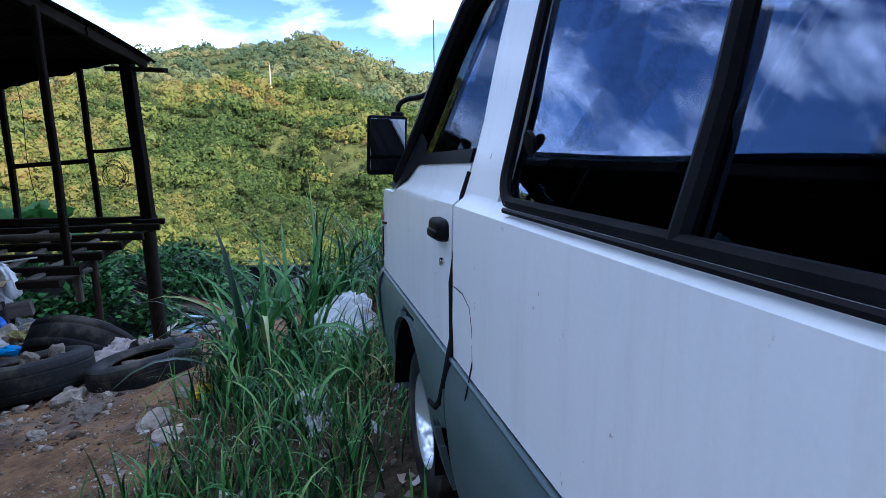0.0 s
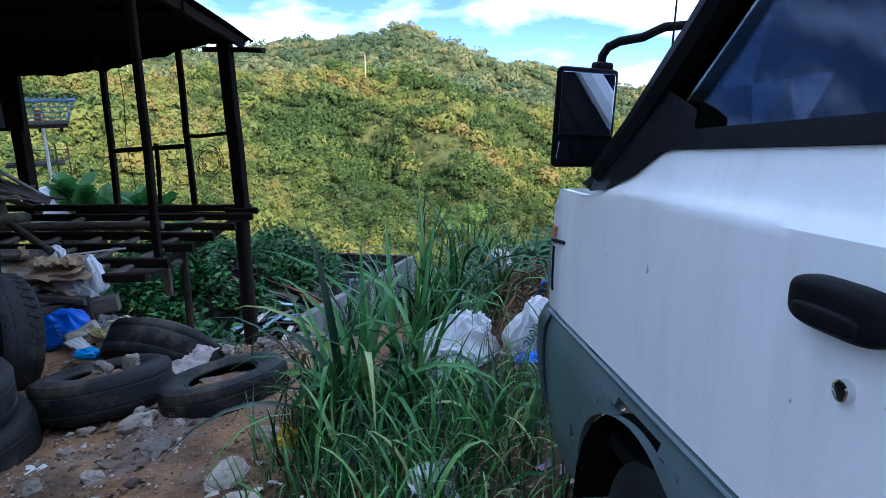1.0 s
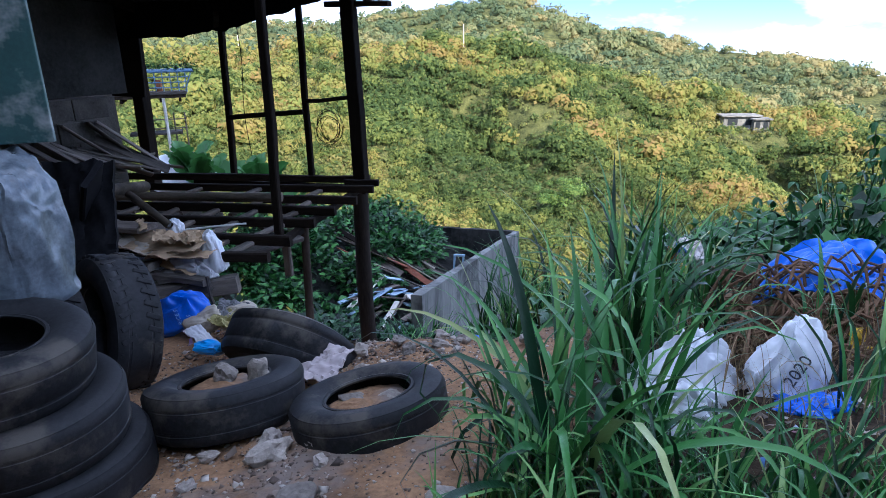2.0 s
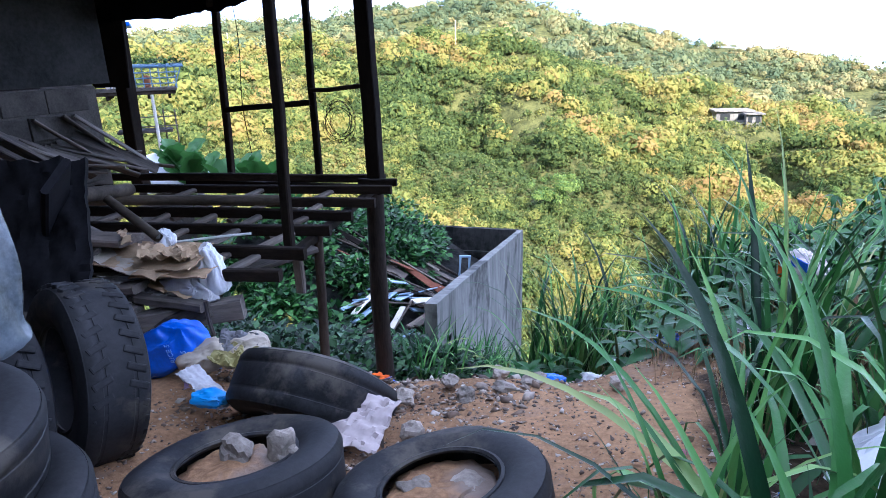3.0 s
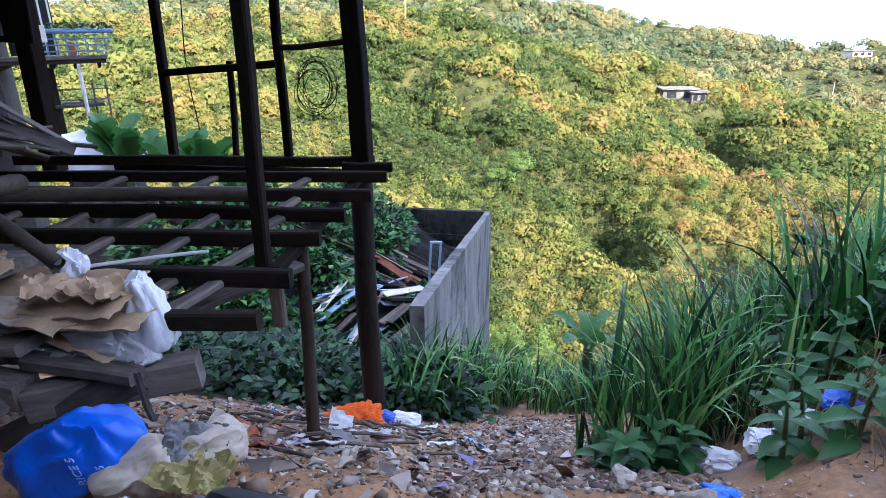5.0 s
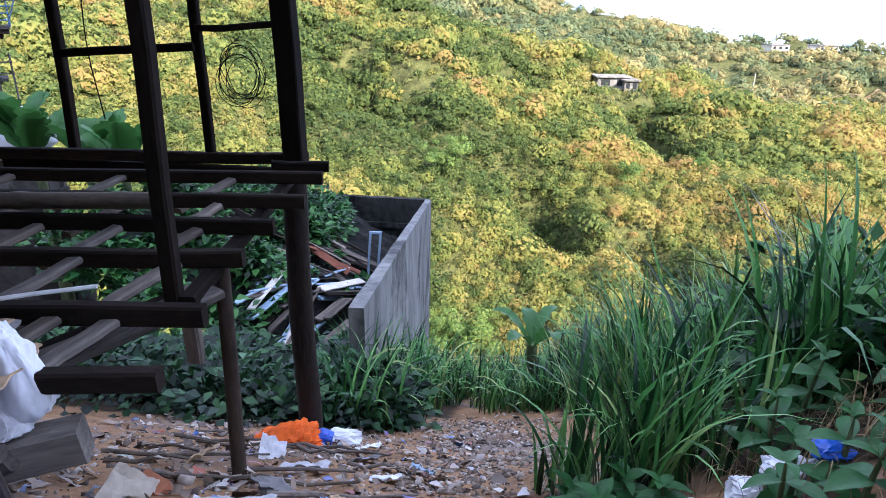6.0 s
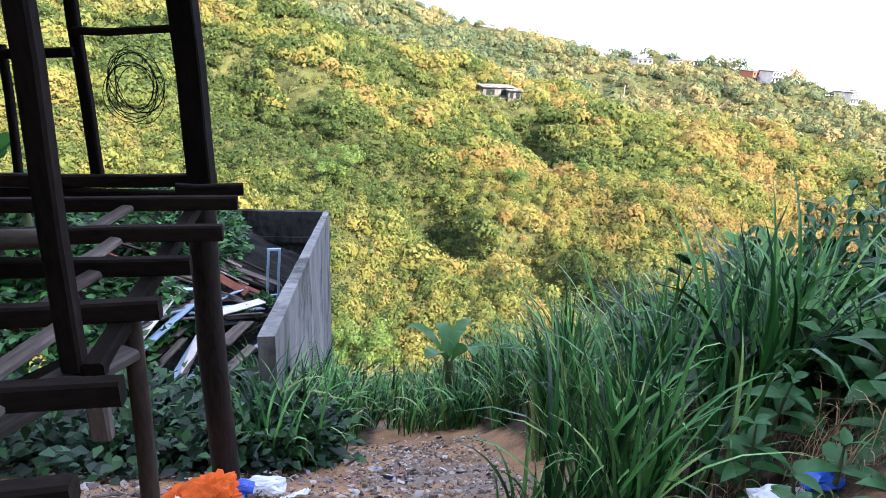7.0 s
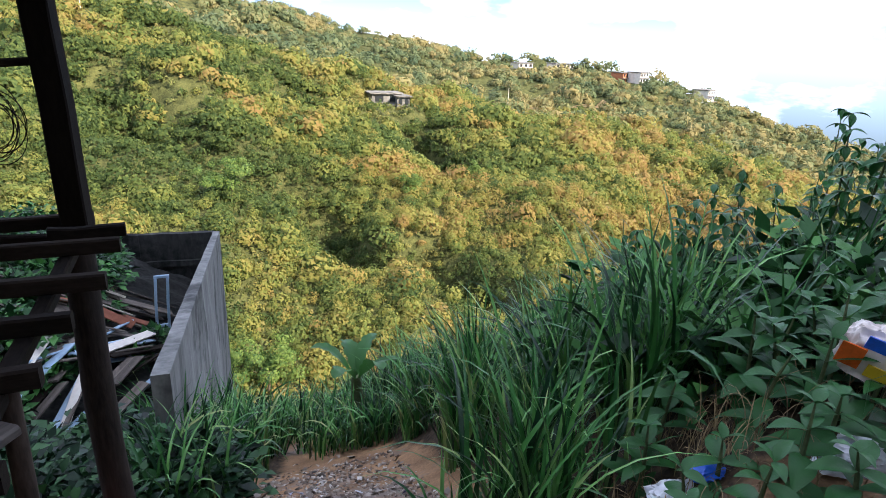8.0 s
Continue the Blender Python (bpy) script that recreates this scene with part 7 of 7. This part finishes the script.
# ---- poles on the spur, and one tree on the ridge ----
for i, (x, y, h) in enumerate(((-46.5, 172, 7.5), (-110, 160, 7.0), (85, 245, 8.0))):
    bm = bmesh.new()
    z = ground_z(x, y)
    tube(bm, [(x, y, z - 0.5), (x, y, z + h)], [0.14, 0.10], 8)
    tagged(part("utility_pole", bm, HOUSEWHITE, None), "pale utility pole standing on the hill", "pole")


def make_tree(x, y, height, crown, seed, label, mat):
    z = ground_z(x, y)
    tree = tagged(empty("tree", pose(x, y, z)), label, "tree")
    bm = bmesh.new()
    tube(bm, [(0, 0, -0.5), (0.1, 0, height * 0.35), (0, 0.1, height * 0.7)], [0.05 * height * 0.6, 0.03 * height * 0.6, 0.01 * height], 8)
    for k in range(5):
        a = k * 1.3
        tube(bm, [(0, 0, height * 0.4), (crown * 0.5 * math.cos(a), crown * 0.5 * math.sin(a), height * 0.7)], [0.012 * height, 0.004 * height], 6)
    part("trunk", bm, BARK, tree)
    rnd = np.random.default_rng(seed)
    c = rnd.normal(size=(22, 3)) * np.array([crown * 0.42, crown * 0.42, crown * 0.26]) + np.array([0, 0, height * 0.68])
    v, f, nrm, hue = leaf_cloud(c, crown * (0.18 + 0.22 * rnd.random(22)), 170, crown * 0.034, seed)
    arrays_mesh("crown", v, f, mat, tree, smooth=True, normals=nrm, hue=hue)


make_tree(170, 353, 8, 5, 91, "large dark tree beside the ridge houses", RIDGETREES)
make_tree(177, 350, 6.5, 4.5, 92, "large dark tree beside the ridge houses", RIDGETREES)
BRIGHT = leafy("fresh_green_foliage", [(0.3, (0.040, 0.095, 0.022)), (0.7, (0.15, 0.225, 0.048))], 0.7, 0.3, 0.1)
for i, (x, y, h, c) in enumerate(((-9.6, 104, 5.5, 4.4), (-3.4, 66, 5, 4.0), (-6.5, 68, 3.5, 3.2), (36, 126, 3.0, 3.0), (21, 118, 3.5, 3.2))):
    make_tree(x, y, h, c, 95 + i, "fresh green leafy tree on the valley side", BRIGHT)

# ---- gravel, chips and scraps ----
def chips(name, count, area, size, seed, material, label, category, flat=0.6):
    rng = np.random.default_rng(seed)
    verts, faces, n = [], [], 0
    base = np.array([[1, 0, 0], [-1, 0, 0], [0, 1, 0], [0, -1, 0], [0, 0, 1], [0, 0, -1.0]])
    tri = np.array([[0, 2, 4], [2, 1, 4], [1, 3, 4], [3, 0, 4], [2, 0, 5], [1, 2, 5], [3, 1, 5], [0, 3, 5]])
    while n < count:
        x, y = rng.uniform(area[0], area[1]), rng.uniform(area[2], area[3])
        if rng.random() > 0.35 + 0.9 * (0.5 + lump(x, y, 2.2, 15)):
            continue
        s = size * (0.4 + 1.2 * rng.random() ** 3)
        p = base * s * np.array([1, 0.5 + 0.5 * rng.random(), flat * (0.3 + 0.7 * rng.random())]) + rng.normal(size=(6, 3)) * s * 0.22
        a = rng.random() * math.tau
        p = p @ np.array([[math.cos(a), -math.sin(a), 0], [math.sin(a), math.cos(a), 0], [0, 0, 1.0]]).T
        verts.append(p + np.array([x, y, ground_z(x, y) + s * 0.1]))
        faces.append(tri + 6 * n)
        n += 1
    return tagged(arrays_mesh(name, np.concatenate(verts), np.concatenate(faces), material), label, category, kind="stuff")


def island_mix(name, stops, rough=0.9):
    m, tree, bsdf = nodes_of(name)
    geo = tree.nodes.new("ShaderNodeNewGeometry")
    col = ramp(tree, geo.outputs["Random Per Island"], stops)
    col = mixed(tree, 0.35, col, ramp(tree, noise_of(tree, 30.0), [(0.3, (0.3, 0.26, 0.22)), (0.7, (1, 1, 1))]), "MULTIPLY")
    tree.links.new(col, bsdf.inputs["Base Color"])
    bsdf.inputs["Roughness"].default_value = rough
    return m


GRAVEL = island_mix("gravel", [(0.0, (0.055, 0.042, 0.033)), (0.45, (0.20, 0.14, 0.10)), (0.75, (0.33, 0.275, 0.225)), (1.0, (0.54, 0.49, 0.43))])
SCRAPS = island_mix("litter_scraps", [(0.0, (0.50, 0.48, 0.45)), (0.12, (0.24, 0.18, 0.14)), (0.40, (0.10, 0.08, 0.063)), (0.55, (0.28, 0.20, 0.145)), (0.70, (0.38, 0.32, 0.265)), (0.84, (0.60, 0.57, 0.53)), (0.93, (0.06, 0.18, 0.5)), (1.0, (0.45, 0.12, 0.05))], 0.6)
chips("gravel", 11000, (-0.4, 1.9, 4.9, 8.2), 0.0085, 71, GRAVEL, "loose gravel and chips on the terrace soil", "gravel")
chips("terrace_rubble", 1300, (-0.3, 1.15, 5.6, 8.5), 0.017, 72, GRAVEL, "broken rubble scattered over the terrace", "rubble")
chips("slope_rubble", 3600, (-1.8, 0.75, 7.7, 12.2), 0.019, 73, GRAVEL, "rubble and chips tipped down the slope", "rubble")
chips("slope_stones", 260, (-1.8, 0.6, 7.8, 12.4), 0.036, 74, GRAVEL, "broken stones tipped down the slope", "rubble")
chips("path_gravel", 3200, (0.1, 1.3, 7.6, 12.5), 0.022, 75, GRAVEL, "gravel on the dirt path", "gravel")


def scraps(name, count, area, size, seed, label):
    rng = np.random.default_rng(seed)
    verts, faces = [], []
    for n in range(count):
        x, y = rng.uniform(area[0], area[1]), rng.uniform(area[2], area[3])
        s = size * (0.4 + 1.4 * rng.random() ** 2)
        w = s * (0.25 + 0.6 * rng.random())
        a, tilt = rng.random() * math.tau, rng.uniform(-0.6, 0.6)
        g = np.array([[u * s, v * w, 0.25 * s * math.sin(3 * u + n) + 0.2 * w * rng.normal()] for v in (-0.5, 0.5) for u in (-0.5, 0, 0.5)])
        g[:, :2] += rng.normal(size=(6, 2)) * w * 0.22
        g[:, 2] += g[:, 0] * tilt
        g = g @ np.array([[math.cos(a), -math.sin(a), 0], [math.sin(a), math.cos(a), 0], [0, 0, 1.0]]).T
        slope = np.array([ground_z(x + p[0], y + p[1]) for p in g])
        g[:, 0] += x
        g[:, 1] += y
        g[:, 2] += slope + 0.018
        verts.append(g)
        faces.append(np.array([[0, 1, 4, 3], [1, 2, 5, 4]]) + 6 * n)
    return tagged(arrays_mesh(name, np.concatenate(verts), np.concatenate(faces), SCRAPS), label, "litter", kind="stuff")


scraps("slope_litter", 1700, (-2.2, 0.6, 7.6, 11.8), 0.046, 81, "torn plastic, paper and cloth littering the slope")
scraps("terrace_litter", 110, (-0.2, 1.2, 5.4, 8.2), 0.026, 82, "torn paper and plastic on the terrace")
scraps("leaf_litter", 800, (1.5, 2.8, 5.2, 7.4), 0.022, 83, "dry leaf and paper litter in the grass")
scraps("path_litter", 220, (0.2, 1.3, 8.0, 14.0), 0.05, 84, "scraps of plastic on the dirt path")
RAGS = ((-0.26, 8.55, 0.30, 0.10, GREYWHITE), (-0.18, 8.75, 0.22, 0.16, GREYSHEET), (-0.45, 8.95, 0.20, 0.12, BEIGEBAG), (-0.05, 8.45, 0.20, 0.12, GREYSHEET), (-0.62, 8.45, 0.26, 0.16, BEIGEBAG), (0.10, 8.70, 0.14, 0.10, CARDBOARD), (-0.30, 9.35, 0.26, 0.14, GREYWHITE), (-0.85, 9.25, 0.24, 0.14, CARDBOARD), (-0.60, 9.60, 0.30, 0.16, GREYWHITE), (0.15, 9.25, 0.16, 0.10, WHITEBAG), (-0.10, 9.75, 0.20, 0.12, GREYSHEET), (0.02, 8.25, 0.16, 0.12, BEIGEBAG), (-0.38, 8.25, 0.22, 0.12, RUST_RED), (0.28, 9.60, 0.14, 0.08, PALEBLUE), (-0.20, 10.2, 0.20, 0.14, WHITEBAG))
for i, (x, y, w, d, mat) in enumerate(RAGS):
    fall = math.degrees(math.atan2(ground_z(x, y + 0.1) - ground_z(x, y - 0.1), 0.2))
    tagged(sheet("torn_sheet", w, d, mat, 240 + i, pose(x, y, ground_z(x, y) + 0.012, fall, 0, 47 * i % 180 - 90) if i % 3 else pose(x, y, ground_z(x, y) + 0.015, fall, 0, 12), wave=0.022, n=14), "torn flattened sheet of plastic, card or cloth on the slope", "sheet", "torn sheets on the slope")
for i in range(16):
    rnd = random.Random(900 + i)
    x, y = rnd.uniform(-1.4, -0.1), rnd.uniform(8.2, 10.2)
    bm = bmesh.new()
    a, l = rnd.uniform(-0.5, 0.9), rnd.uniform(0.3, 0.8)
    tube(bm, [(x + l * k * math.cos(a), y + l * k * math.sin(a), ground_z(x + l * k * math.cos(a), y + l * k * math.sin(a)) + 0.03 + 0.02 * math.sin(k * 9 + i)) for k in (0, 0.3, 0.6, 1)], [0.012, 0.011, 0.009, 0.006], 6)
    tagged(part("stick", bm, BARK if i % 2 else PALEWOOD, None), "thin broken stick lying on the littered slope", "stick", "sticks on the slope")

# ---- the plan scaled up to its estimated size ----
for ob in scene.objects:
    if ob.parent is None and ob is not cam and ob is not sun:
        ob.matrix_basis = Matrix.Scale(PLAN_SCALE, 4) @ ob.matrix_basis
